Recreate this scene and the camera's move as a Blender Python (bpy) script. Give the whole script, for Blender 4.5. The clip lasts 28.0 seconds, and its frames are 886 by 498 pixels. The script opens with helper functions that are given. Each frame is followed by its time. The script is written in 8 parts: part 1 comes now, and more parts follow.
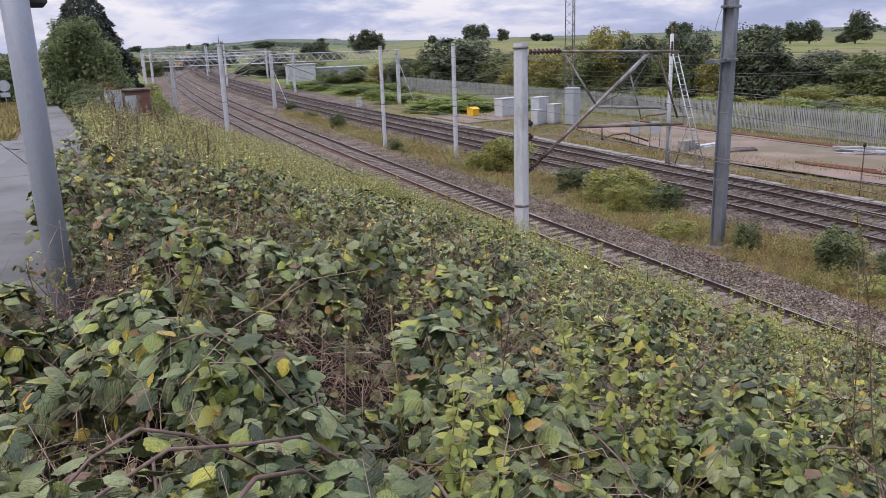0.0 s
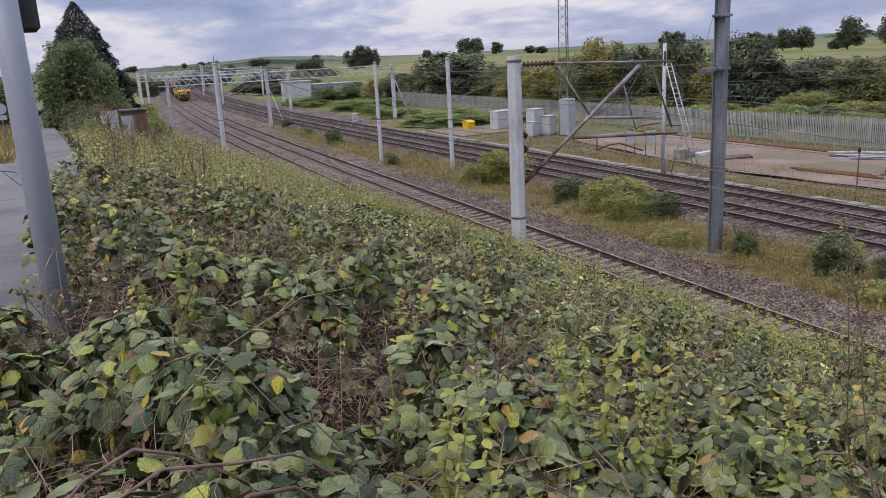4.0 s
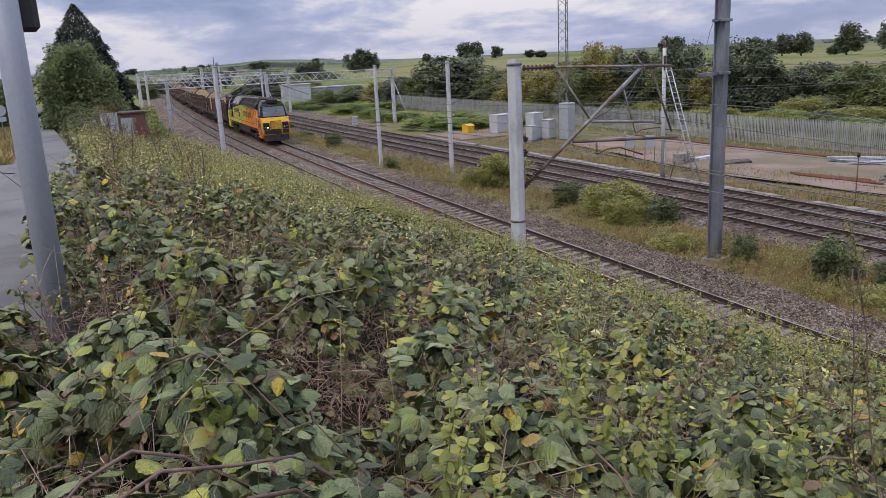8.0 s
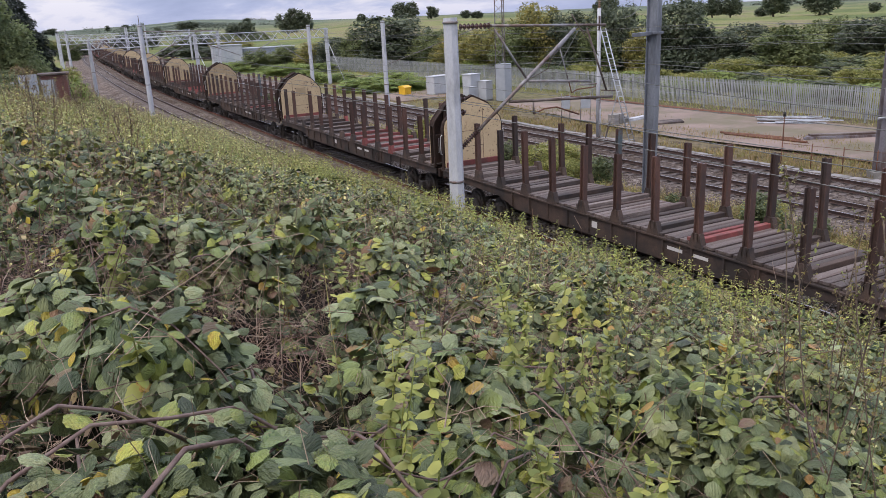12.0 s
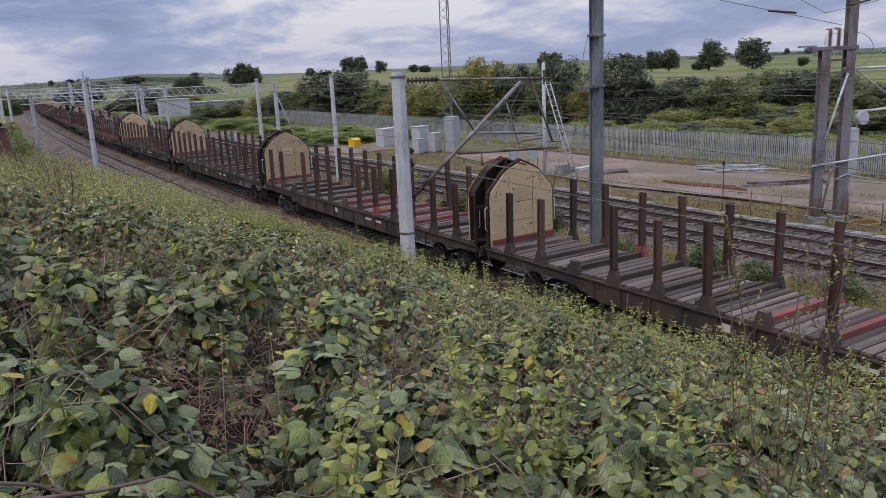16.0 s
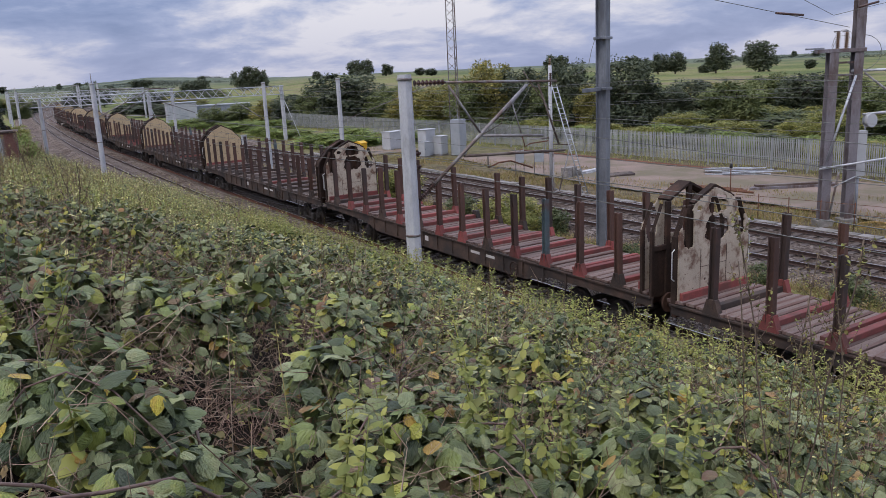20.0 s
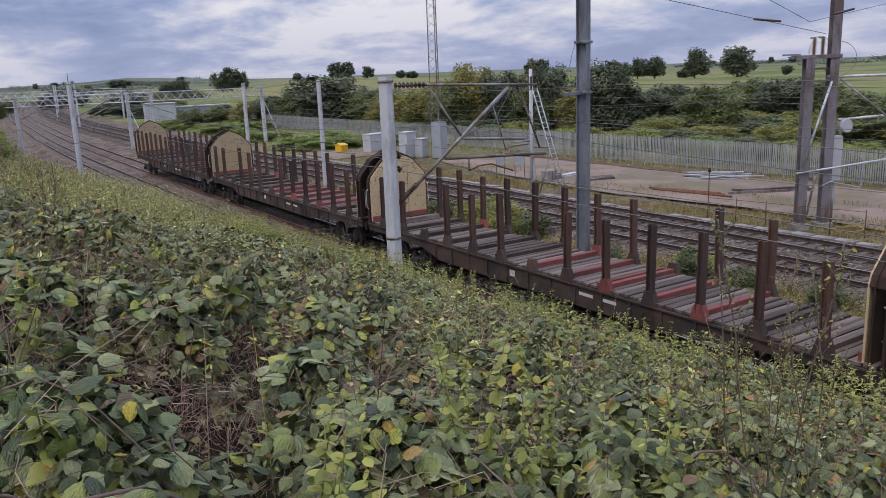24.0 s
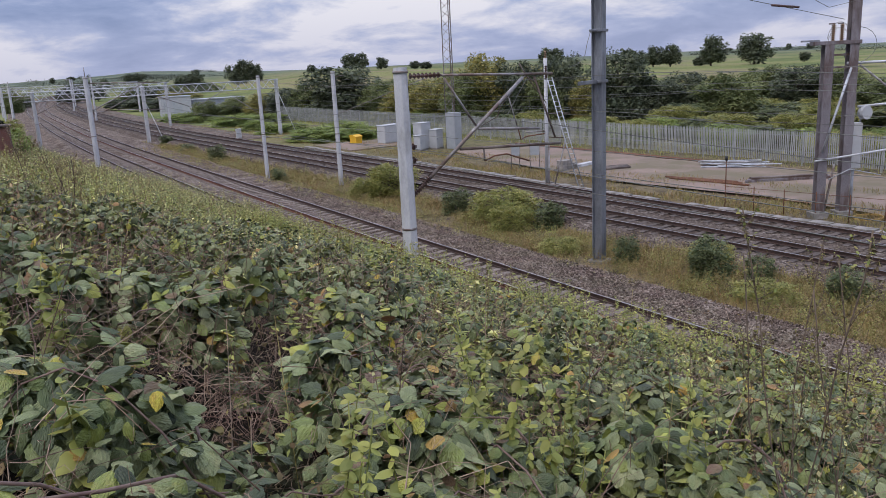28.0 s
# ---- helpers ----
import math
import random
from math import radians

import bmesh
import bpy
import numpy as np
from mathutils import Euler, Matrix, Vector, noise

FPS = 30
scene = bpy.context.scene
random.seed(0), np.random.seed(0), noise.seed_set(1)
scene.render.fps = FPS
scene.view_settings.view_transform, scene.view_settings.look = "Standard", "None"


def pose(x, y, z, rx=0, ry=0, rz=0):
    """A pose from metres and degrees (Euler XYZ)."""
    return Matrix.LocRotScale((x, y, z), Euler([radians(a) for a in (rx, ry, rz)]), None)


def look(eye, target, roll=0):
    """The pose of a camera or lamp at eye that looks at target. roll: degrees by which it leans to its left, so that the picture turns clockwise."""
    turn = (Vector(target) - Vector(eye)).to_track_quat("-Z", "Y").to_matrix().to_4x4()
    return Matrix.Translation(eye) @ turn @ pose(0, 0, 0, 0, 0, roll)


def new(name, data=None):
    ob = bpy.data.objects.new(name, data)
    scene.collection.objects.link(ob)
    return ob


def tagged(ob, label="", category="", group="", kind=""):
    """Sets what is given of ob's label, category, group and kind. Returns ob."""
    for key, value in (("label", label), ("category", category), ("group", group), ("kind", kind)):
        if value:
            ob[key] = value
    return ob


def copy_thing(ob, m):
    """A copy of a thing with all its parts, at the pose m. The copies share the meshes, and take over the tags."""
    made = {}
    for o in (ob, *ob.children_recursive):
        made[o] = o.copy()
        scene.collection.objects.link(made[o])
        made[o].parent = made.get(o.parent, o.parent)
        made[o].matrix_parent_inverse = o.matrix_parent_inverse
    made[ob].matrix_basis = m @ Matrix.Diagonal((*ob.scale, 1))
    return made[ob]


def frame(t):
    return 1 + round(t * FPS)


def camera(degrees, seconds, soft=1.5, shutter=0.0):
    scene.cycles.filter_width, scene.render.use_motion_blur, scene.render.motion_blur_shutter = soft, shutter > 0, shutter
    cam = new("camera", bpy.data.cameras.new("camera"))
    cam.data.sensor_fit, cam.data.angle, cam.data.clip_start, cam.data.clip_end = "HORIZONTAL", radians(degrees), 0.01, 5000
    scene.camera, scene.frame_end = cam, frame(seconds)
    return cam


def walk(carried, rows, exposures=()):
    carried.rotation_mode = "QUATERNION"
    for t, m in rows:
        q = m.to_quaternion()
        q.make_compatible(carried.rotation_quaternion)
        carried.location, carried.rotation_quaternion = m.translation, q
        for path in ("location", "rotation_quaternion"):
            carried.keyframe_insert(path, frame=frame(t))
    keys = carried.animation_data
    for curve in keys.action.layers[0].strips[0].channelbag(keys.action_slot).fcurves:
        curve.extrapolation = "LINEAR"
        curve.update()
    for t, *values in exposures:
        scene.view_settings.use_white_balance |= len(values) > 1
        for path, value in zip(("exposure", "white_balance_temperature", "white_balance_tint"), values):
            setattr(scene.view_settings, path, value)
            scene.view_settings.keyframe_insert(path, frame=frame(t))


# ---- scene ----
cam = camera(59.2, 28.0, 0.45)
PATH = [
    (0.0, 0.105, 0.043, 7.623, -24.63, -15.04, 1.91),
    (0.5, 0.107, 0.045, 7.620, -24.74, -15.10, 1.89),
    (1.0, 0.109, 0.046, 7.621, -24.80, -15.26, 1.99),
    (1.5, 0.113, 0.037, 7.627, -24.92, -15.28, 2.11),
    (2.0, 0.119, 0.022, 7.630, -24.99, -15.17, 2.33),
    (2.5, 0.122, 0.012, 7.630, -25.09, -14.95, 2.43),
    (3.0, 0.120, 0.012, 7.632, -25.15, -14.61, 2.54),
    (3.5, 0.120, 0.010, 7.634, -25.18, -14.27, 2.88),
    (5.5, 0.125, 0.030, 7.627, -24.76, -13.88, 3.13),
    (6.0, 0.127, 0.025, 7.625, -24.76, -13.74, 3.15),
    (6.5, 0.132, 0.028, 7.622, -24.79, -13.66, 3.18),
    (7.0, 0.135, 0.034, 7.616, -24.89, -13.70, 3.16),
    (7.5, 0.125, 0.040, 7.616, -24.97, -13.78, 2.97),
    (8.0, 0.119, 0.038, 7.619, -25.04, -13.82, 2.82),
    (8.5, 0.124, 0.049, 7.611, -25.10, -14.00, 2.84),
    (9.0, 0.128, 0.060, 7.595, -25.46, -14.28, 2.91),
    (9.5, 0.131, 0.076, 7.576, -26.43, -14.87, 2.87),
    (10.0, 0.131, 0.084, 7.566, -26.96, -15.44, 2.81),
    (10.5, 0.132, 0.089, 7.557, -27.58, -15.82, 2.74),
    (11.0, 0.134, 0.081, 7.555, -28.31, -16.21, 2.76),
    (11.5, 0.124, 0.072, 7.554, -29.11, -16.73, 2.58),
    (13.5, 0.144, 0.085, 7.560, -30.52, -15.62, 2.63),
    (14.0, 0.145, 0.087, 7.562, -31.08, -14.35, 2.49),
    (14.5, 0.151, 0.085, 7.566, -31.87, -13.41, 2.46),
    (15.0, 0.154, 0.090, 7.562, -32.35, -13.27, 2.56),
    (15.5, 0.159, 0.094, 7.558, -32.96, -13.22, 2.61),
    (16.0, 0.160, 0.096, 7.553, -33.31, -13.18, 2.66),
    (16.5, 0.161, 0.095, 7.553, -33.34, -13.08, 2.76),
    (17.0, 0.160, 0.093, 7.554, -33.34, -12.98, 2.90),
    (17.5, 0.157, 0.096, 7.553, -33.26, -12.98, 2.89),
    (18.0, 0.155, 0.089, 7.555, -33.23, -12.92, 2.83),
    (18.5, 0.155, 0.092, 7.554, -33.17, -12.95, 2.82),
    (19.0, 0.162, 0.099, 7.549, -33.08, -12.94, 2.84),
    (19.5, 0.165, 0.108, 7.543, -32.98, -12.94, 2.84),
    (20.0, 0.162, 0.112, 7.543, -32.86, -12.94, 2.73),
    (20.5, 0.163, 0.112, 7.543, -32.86, -12.99, 2.66),
    (22.5, 0.170, 0.138, 7.544, -33.57, -12.82, 2.38),
    (23.0, 0.172, 0.139, 7.544, -33.88, -12.67, 2.26),
    (23.5, 0.170, 0.138, 7.538, -34.07, -12.69, 2.22),
    (24.0, 0.179, 0.136, 7.537, -34.22, -12.80, 2.27),
    (24.5, 0.181, 0.143, 7.537, -34.29, -12.97, 2.41),
    (25.0, 0.179, 0.147, 7.532, -34.29, -13.32, 2.47),
    (25.5, 0.182, 0.153, 7.533, -34.30, -13.59, 2.37),
    (26.0, 0.187, 0.160, 7.532, -34.24, -13.72, 2.34),
    (26.5, 0.179, 0.158, 7.532, -34.13, -13.75, 2.41),
    (27.0, 0.177, 0.154, 7.531, -33.95, -13.75, 2.61),
    (27.5, 0.167, 0.158, 7.531, -33.57, -13.68, 2.72),
    (28.0, 0.161, 0.155, 7.532, -33.23, -13.43, 2.84),
]
walk(cam, [(t, pose(x, y, z, 90 + pitch, roll, yaw)) for t, x, y, z, yaw, pitch, roll in PATH],
     [(t, stops, 6700 if t < 12 else 6450, 19 if t < 12 else 18.5) for t, stops in ((0.0, 0.04), (3.0, -0.15), (6.0, -0.19), (8.0, -0.2), (9.5, 0.0), (11.0, 0.07), (13.5, -0.04), (15.0, -0.37), (17.0, -0.38), (20.0, -0.3), (23.0, -0.32), (24.0, -0.32), (25.0, -0.28), (28.0, -0.23))])

# ---- world and sun: a bright overcast sky ----
SUN_EL, SUN_AZ = 50.0, 240.0
world = bpy.data.worlds.new("overcast_sky")
scene.world = world
world.use_nodes = True
wn, wl = world.node_tree.nodes, world.node_tree.links
wn.clear()
w_out, w_bg = wn.new("ShaderNodeOutputWorld"), wn.new("ShaderNodeBackground")
w_sky = wn.new("ShaderNodeTexSky")
w_sky.sky_type, w_sky.sun_disc = "NISHITA", False
w_sky.sun_elevation, w_sky.sun_rotation = radians(SUN_EL), radians(SUN_AZ)
w_sky.dust_density = 2.0
w_tex = wn.new("ShaderNodeTexCoord")
w_sep = wn.new("ShaderNodeSeparateXYZ")
wl.new(w_tex.outputs["Generated"], w_sep.inputs[0])


def wmath(op, a, b=None, c=None):
    n = wn.new("ShaderNodeMath")
    n.operation = op
    for k, v in enumerate((a, b, c)):
        if v is None:
            continue
        if isinstance(v, (int, float)):
            n.inputs[k].default_value = v
        else:
            wl.new(v, n.inputs[k])
    return n.outputs[0]


def ramp_of(node, stops):
    """Give a colour ramp these stops alone."""
    el = node.color_ramp.elements
    el.remove(el[1])
    el[0].position, el[0].color = stops[0][0], (*stops[0][1], 1)
    for q, c in stops[1:]:
        el.new(q).color = (*c, 1)


# cloud layer: the sky's direction laid out on a flat ceiling of cloud
w_h = wmath("ADD", wmath("MAXIMUM", w_sep.outputs[2], 0.0), 0.24)
w_com = wn.new("ShaderNodeCombineXYZ")
wl.new(wmath("DIVIDE", w_sep.outputs[0], w_h), w_com.inputs[0])
wl.new(wmath("DIVIDE", w_sep.outputs[1], w_h), w_com.inputs[1])


def wnoise(scale, detail, rough, seed):
    n = wn.new("ShaderNodeTexNoise")
    n.noise_dimensions = "4D"
    n.inputs["Scale"].default_value, n.inputs["Detail"].default_value = scale, detail
    n.inputs["Distortion"].default_value = 0.35
    n.inputs["Roughness"].default_value, n.inputs["W"].default_value = rough, seed
    wl.new(w_com.outputs[0], n.inputs["Vector"])
    return n.outputs[0]


w_big = wnoise(0.95, 8.0, 0.56, 3.1)
w_fine = wnoise(3.2, 6.0, 0.6, 7.7)
w_mix = wmath("ADD", wmath("MULTIPLY", w_big, 0.72), wmath("MULTIPLY", w_fine, 0.28))
w_ramp = wn.new("ShaderNodeValToRGB")
ramp_of(w_ramp, ((0.40, (0.26, 0.37, 0.62)), (0.448, (0.36, 0.475, 0.74)), (0.485, (0.50, 0.61, 0.86)), (0.518, (0.76, 0.83, 0.98)), (0.56, (1.08, 1.11, 1.14))))
wl.new(w_mix, w_ramp.inputs[0])
# pale towards the horizon
w_haze = wn.new("ShaderNodeMixRGB")
w_haze.inputs[2].default_value = (0.58, 0.65, 0.88, 1)
w_k = wn.new("ShaderNodeMapRange")
w_k.inputs[1].default_value, w_k.inputs[2].default_value = 0.0, 0.09
w_k.inputs[3].default_value, w_k.inputs[4].default_value = 0.55, 0.0
wl.new(w_sep.outputs[2], w_k.inputs[0])
wl.new(w_k.outputs[0], w_haze.inputs[0])
wl.new(w_ramp.outputs[0], w_haze.inputs[1])
w_add = wn.new("ShaderNodeMixRGB")
w_add.blend_type = "ADD"
w_add.inputs[0].default_value = 0.015
wl.new(w_haze.outputs[0], w_add.inputs[1])
wl.new(w_sky.outputs[0], w_add.inputs[2])
wl.new(w_add.outputs[0], w_bg.inputs[0])
# an overcast sky is brighter overhead than at the horizon
w_zen = wn.new("ShaderNodeMapRange")
w_zen.inputs[1].default_value, w_zen.inputs[2].default_value = 0.22, 0.95
w_zen.inputs[3].default_value, w_zen.inputs[4].default_value = 0.82, 2.1
wl.new(w_sep.outputs[2], w_zen.inputs[0])
wl.new(w_zen.outputs[0], w_bg.inputs[1])
wl.new(w_bg.outputs[0], w_out.inputs[0])

sun = new("sun", bpy.data.lights.new("sun", "SUN"))
sun.data.energy, sun.data.angle, sun.data.color = 1.15, radians(22), (1.0, 0.96, 0.9)
sun.matrix_world = look((0, 0, 60), (0 - 60 * math.sin(radians(SUN_AZ)), 0 - 60 * math.cos(radians(SUN_AZ)), 60 - 60 * math.tan(radians(SUN_EL))))
scene.view_settings.exposure = 0.0

# ---- materials ----
def nodes_of(name):
    m = bpy.data.materials.new(name)
    m.use_nodes = True
    n, l = m.node_tree.nodes, m.node_tree.links
    return m, n, l, n["Principled BSDF"]


def surf(name, a, b, scale=4.0, rough=0.7, metal=0.0, bump=0.2, fine=40.0, stain=None, amount=0.35, stain_scale=1.2, vary=0.0, stretch=(1, 1, 1), spec=0.5):
    """A grained surface between two colours, with larger stains of a third, at real-world size."""
    m, n, l, p = nodes_of(name)
    tc, mp = n.new("ShaderNodeTexCoord"), n.new("ShaderNodeMapping")
    mp.inputs["Scale"].default_value = stretch
    l.new(tc.outputs["Object"], mp.inputs[0])
    t1, t2 = n.new("ShaderNodeTexNoise"), n.new("ShaderNodeTexNoise")
    for t, s, d in ((t1, scale, 5.0), (t2, fine, 3.0)):
        t.inputs["Scale"].default_value, t.inputs["Detail"].default_value = s, d
        l.new(mp.outputs[0], t.inputs["Vector"])
    mixf = n.new("ShaderNodeMath")
    mixf.operation = "MULTIPLY_ADD"
    mixf.inputs[1].default_value = 0.55
    l.new(t1.outputs[0], mixf.inputs[0])
    half = n.new("ShaderNodeMath")
    half.operation = "MULTIPLY"
    half.inputs[1].default_value = 0.45
    l.new(t2.outputs[0], half.inputs[0])
    l.new(half.outputs[0], mixf.inputs[2])
    ramp = n.new("ShaderNodeValToRGB")
    ramp.color_ramp.elements[0].position, ramp.color_ramp.elements[1].position = 0.34, 0.66
    ramp.color_ramp.elements[0].color, ramp.color_ramp.elements[1].color = (*a, 1), (*b, 1)
    l.new(mixf.outputs[0], ramp.inputs[0])
    col = ramp.outputs[0]
    if stain:
        t3 = n.new("ShaderNodeTexNoise")
        t3.inputs["Scale"].default_value, t3.inputs["Detail"].default_value, t3.inputs["Roughness"].default_value = stain_scale, 8.0, 0.65
        l.new(mp.outputs[0], t3.inputs["Vector"])
        r3 = n.new("ShaderNodeValToRGB")
        r3.color_ramp.elements[0].position, r3.color_ramp.elements[1].position = 0.62 - amount * 0.45, 0.72 - amount * 0.3
        l.new(t3.outputs[0], r3.inputs[0])
        mx = n.new("ShaderNodeMixRGB")
        mx.inputs[2].default_value = (*stain, 1)
        l.new(r3.outputs[0], mx.inputs[0])
        l.new(col, mx.inputs[1])
        col = mx.outputs[0]
    if vary:
        oi, hs = n.new("ShaderNodeObjectInfo"), n.new("ShaderNodeHueSaturation")
        mr = n.new("ShaderNodeMapRange")
        mr.inputs[3].default_value, mr.inputs[4].default_value = 1 - vary, 1 + vary
        l.new(oi.outputs["Random"], mr.inputs[0])
        l.new(mr.outputs[0], hs.inputs["Value"])
        l.new(col, hs.inputs["Color"])
        col = hs.outputs[0]
    l.new(col, p.inputs["Base Color"])
    rr = n.new("ShaderNodeMapRange")
    rr.inputs[3].default_value, rr.inputs[4].default_value = max(0.05, rough - 0.12), min(1.0, rough + 0.12)
    l.new(t1.outputs[0], rr.inputs[0])
    l.new(rr.outputs[0], p.inputs["Roughness"])
    p.inputs["Metallic"].default_value = metal
    p.inputs["Specular IOR Level"].default_value = spec
    if bump:
        bp = n.new("ShaderNodeBump")
        bp.inputs["Strength"].default_value, bp.inputs["Distance"].default_value = bump, 0.02
        l.new(mixf.outputs[0], bp.inputs["Height"])
        l.new(bp.outputs[0], p.inputs["Normal"])
    return m


def leafmat(name, cols, rough=0.55, trans=0.25, veins=False, spec=0.35, crinkle=0.0):
    """Foliage: a colour for each leaf by chance out of a row of colours (position, colour)."""
    m, n, l, p = nodes_of(name)
    geo, oi = n.new("ShaderNodeNewGeometry"), n.new("ShaderNodeObjectInfo")
    ad, fr = n.new("ShaderNodeMath"), n.new("ShaderNodeMath")
    fr.operation = "FRACT"
    l.new(geo.outputs["Random Per Island"], ad.inputs[0])
    l.new(oi.outputs["Random"], ad.inputs[1])
    l.new(ad.outputs[0], fr.inputs[0])
    ramp = n.new("ShaderNodeValToRGB")
    ramp_of(ramp, cols)
    l.new(fr.outputs[0], ramp.inputs[0])
    tc = n.new("ShaderNodeTexCoord")
    nz = n.new("ShaderNodeTexNoise")
    nz.inputs["Scale"].default_value, nz.inputs["Detail"].default_value = 18.0 if veins else 1.5, 4.0
    l.new(tc.outputs["Object"], nz.inputs["Vector"])
    hs, mr = n.new("ShaderNodeHueSaturation"), n.new("ShaderNodeMapRange")
    mr.inputs[1].default_value, mr.inputs[2].default_value = 0.3, 0.7
    mr.inputs[3].default_value, mr.inputs[4].default_value = 0.72, 1.3
    l.new(nz.outputs[0], mr.inputs[0])
    l.new(mr.outputs[0], hs.inputs["Value"])
    l.new(ramp.outputs[0], hs.inputs["Color"])
    # whole shoots run yellower or greener
    nb, mh = n.new("ShaderNodeTexNoise"), n.new("ShaderNodeMapRange")
    nb.inputs["Scale"].default_value, nb.inputs["Detail"].default_value = 2.6 if veins else 0.9, 3.0
    l.new(tc.outputs["Object"], nb.inputs["Vector"])
    mh.inputs[1].default_value, mh.inputs[2].default_value = 0.36, 0.64
    mh.inputs[3].default_value, mh.inputs[4].default_value = 0.52, 0.484
    l.new(nb.outputs[0], mh.inputs[0])
    l.new(mh.outputs[0], hs.inputs["Hue"])
    col = hs.outputs[0]
    if veins:
        uv, sp = n.new("ShaderNodeUVMap"), n.new("ShaderNodeSeparateXYZ")
        uv.uv_map = "UVMap"
        l.new(uv.outputs[0], sp.inputs[0])
        ab, k1, wv = n.new("ShaderNodeMath"), n.new("ShaderNodeMath"), n.new("ShaderNodeMath")
        ab.operation, k1.operation, wv.operation = "ABSOLUTE", "MULTIPLY_ADD", "SINE"
        l.new(sp.outputs[0], ab.inputs[0])
        k1.inputs[1].default_value = -0.55
        l.new(ab.outputs[0], k1.inputs[0])
        l.new(sp.outputs[1], k1.inputs[2])
        k2 = n.new("ShaderNodeMath")
        k2.operation, k2.inputs[1].default_value = "MULTIPLY", 40.0
        l.new(k1.outputs[0], k2.inputs[0])
        l.new(k2.outputs[0], wv.inputs[0])
        vr = n.new("ShaderNodeMapRange")
        vr.inputs[1].default_value, vr.inputs[2].default_value = 0.3, 1.0
        l.new(wv.outputs[0], vr.inputs[0])
        mx = n.new("ShaderNodeMixRGB")
        mx.blend_type = "MULTIPLY"
        mx.inputs[2].default_value = (0.87, 0.89, 0.85, 1)
        l.new(vr.outputs[0], mx.inputs[0])
        l.new(col, mx.inputs[1])
        col = mx.outputs[0]
        bp = n.new("ShaderNodeBump")
        bp.inputs["Strength"].default_value, bp.inputs["Distance"].default_value, bp.invert = 0.13, 0.004, True
        l.new(wv.outputs[0], bp.inputs["Height"])
        l.new(bp.outputs[0], p.inputs["Normal"])
    if crinkle:
        # puckered between the veins, each leaf in its own way
        cu, cw, cn, cb = n.new("ShaderNodeUVMap"), n.new("ShaderNodeMath"), n.new("ShaderNodeTexNoise"), n.new("ShaderNodeBump")
        cu.uv_map = "UVMap"
        cw.operation, cw.inputs[1].default_value = "MULTIPLY", 60.0
        l.new(geo.outputs["Random Per Island"], cw.inputs[0])
        cn.noise_dimensions = "4D"
        cn.inputs["Scale"].default_value, cn.inputs["Detail"].default_value = 4.5, 2.0
        l.new(cu.outputs[0], cn.inputs["Vector"])
        l.new(cw.outputs[0], cn.inputs["W"])
        cb.inputs["Strength"].default_value, cb.inputs["Distance"].default_value = crinkle, 0.016
        l.new(cn.outputs[0], cb.inputs["Height"])
        if veins:
            l.new(bp.outputs[0], cb.inputs["Normal"])
        l.new(cb.outputs[0], p.inputs["Normal"])
    l.new(col, p.inputs["Base Color"])
    p.inputs["Roughness"].default_value = rough
    p.inputs["Specular IOR Level"].default_value = spec
    tr, ms = n.new("ShaderNodeBsdfTranslucent"), n.new("ShaderNodeMixShader")
    l.new(col, tr.inputs[0])
    ms.inputs[0].default_value = trans
    l.new(p.outputs[0], ms.inputs[1])
    l.new(tr.outputs[0], ms.inputs[2])
    l.new(ms.outputs[0], n["Material Output"].inputs[0])
    return m


def plain(name, c, rough=0.5, metal=0.0, spec=0.5):
    m, n, l, p = nodes_of(name)
    p.inputs["Base Color"].default_value = (*c, 1)
    p.inputs["Roughness"].default_value, p.inputs["Metallic"].default_value = rough, metal
    p.inputs["Specular IOR Level"].default_value = spec
    return m


def glow(name, c, power):
    m, n, l, p = nodes_of(name)
    p.inputs["Base Color"].default_value = (*c, 1)
    p.inputs["Emission Color"].default_value = (*c, 1)
    p.inputs["Emission Strength"].default_value = power
    return m


M_CONC = surf("pale_concrete", (0.40, 0.41, 0.43), (0.54, 0.55, 0.56), 2.0, 0.85, bump=0.25, stain=(0.30, 0.30, 0.30), amount=0.25, stretch=(1, 1, 0.35))
M_CONC_OLD = surf("weathered_concrete", (0.20, 0.185, 0.17), (0.34, 0.32, 0.295), 3.0, 0.9, bump=0.4, stain=(0.16, 0.15, 0.13), amount=0.4)
M_GALV = surf("galvanised_steel", (0.22, 0.24, 0.27), (0.34, 0.36, 0.39), 1.6, 0.5, 0.55, 0.1, stain=(0.15, 0.16, 0.18), amount=0.4, stretch=(1, 1, 0.3))
M_GALV_LIGHT = surf("pale_galvanised_steel", (0.42, 0.45, 0.48), (0.58, 0.60, 0.62), 3.0, 0.5, 0.35, 0.08, stain=(0.33, 0.34, 0.36), amount=0.3)
M_TUBE = surf("dull_steel_tube", (0.22, 0.215, 0.215), (0.36, 0.35, 0.345), 3.0, 0.6, 0.3, 0.1, stain=(0.15, 0.105, 0.085), amount=0.4)
M_INSUL = surf("brown_glazed_insulator", (0.05, 0.025, 0.02), (0.11, 0.06, 0.05), 6.0, 0.35, 0.0, 0.05)
M_INSUL_TAN = surf("tan_porcelain", (0.19, 0.11, 0.065), (0.29, 0.185, 0.11), 6.0, 0.35, 0.0, 0.05)
M_WIRE = plain("dull_copper_wire", (0.15, 0.155, 0.14), 0.6, 0.2)
M_RAIL = surf("rail_side_rust", (0.030, 0.019, 0.016), (0.075, 0.042, 0.032), 5.0, 0.85, 0.0, 0.3)
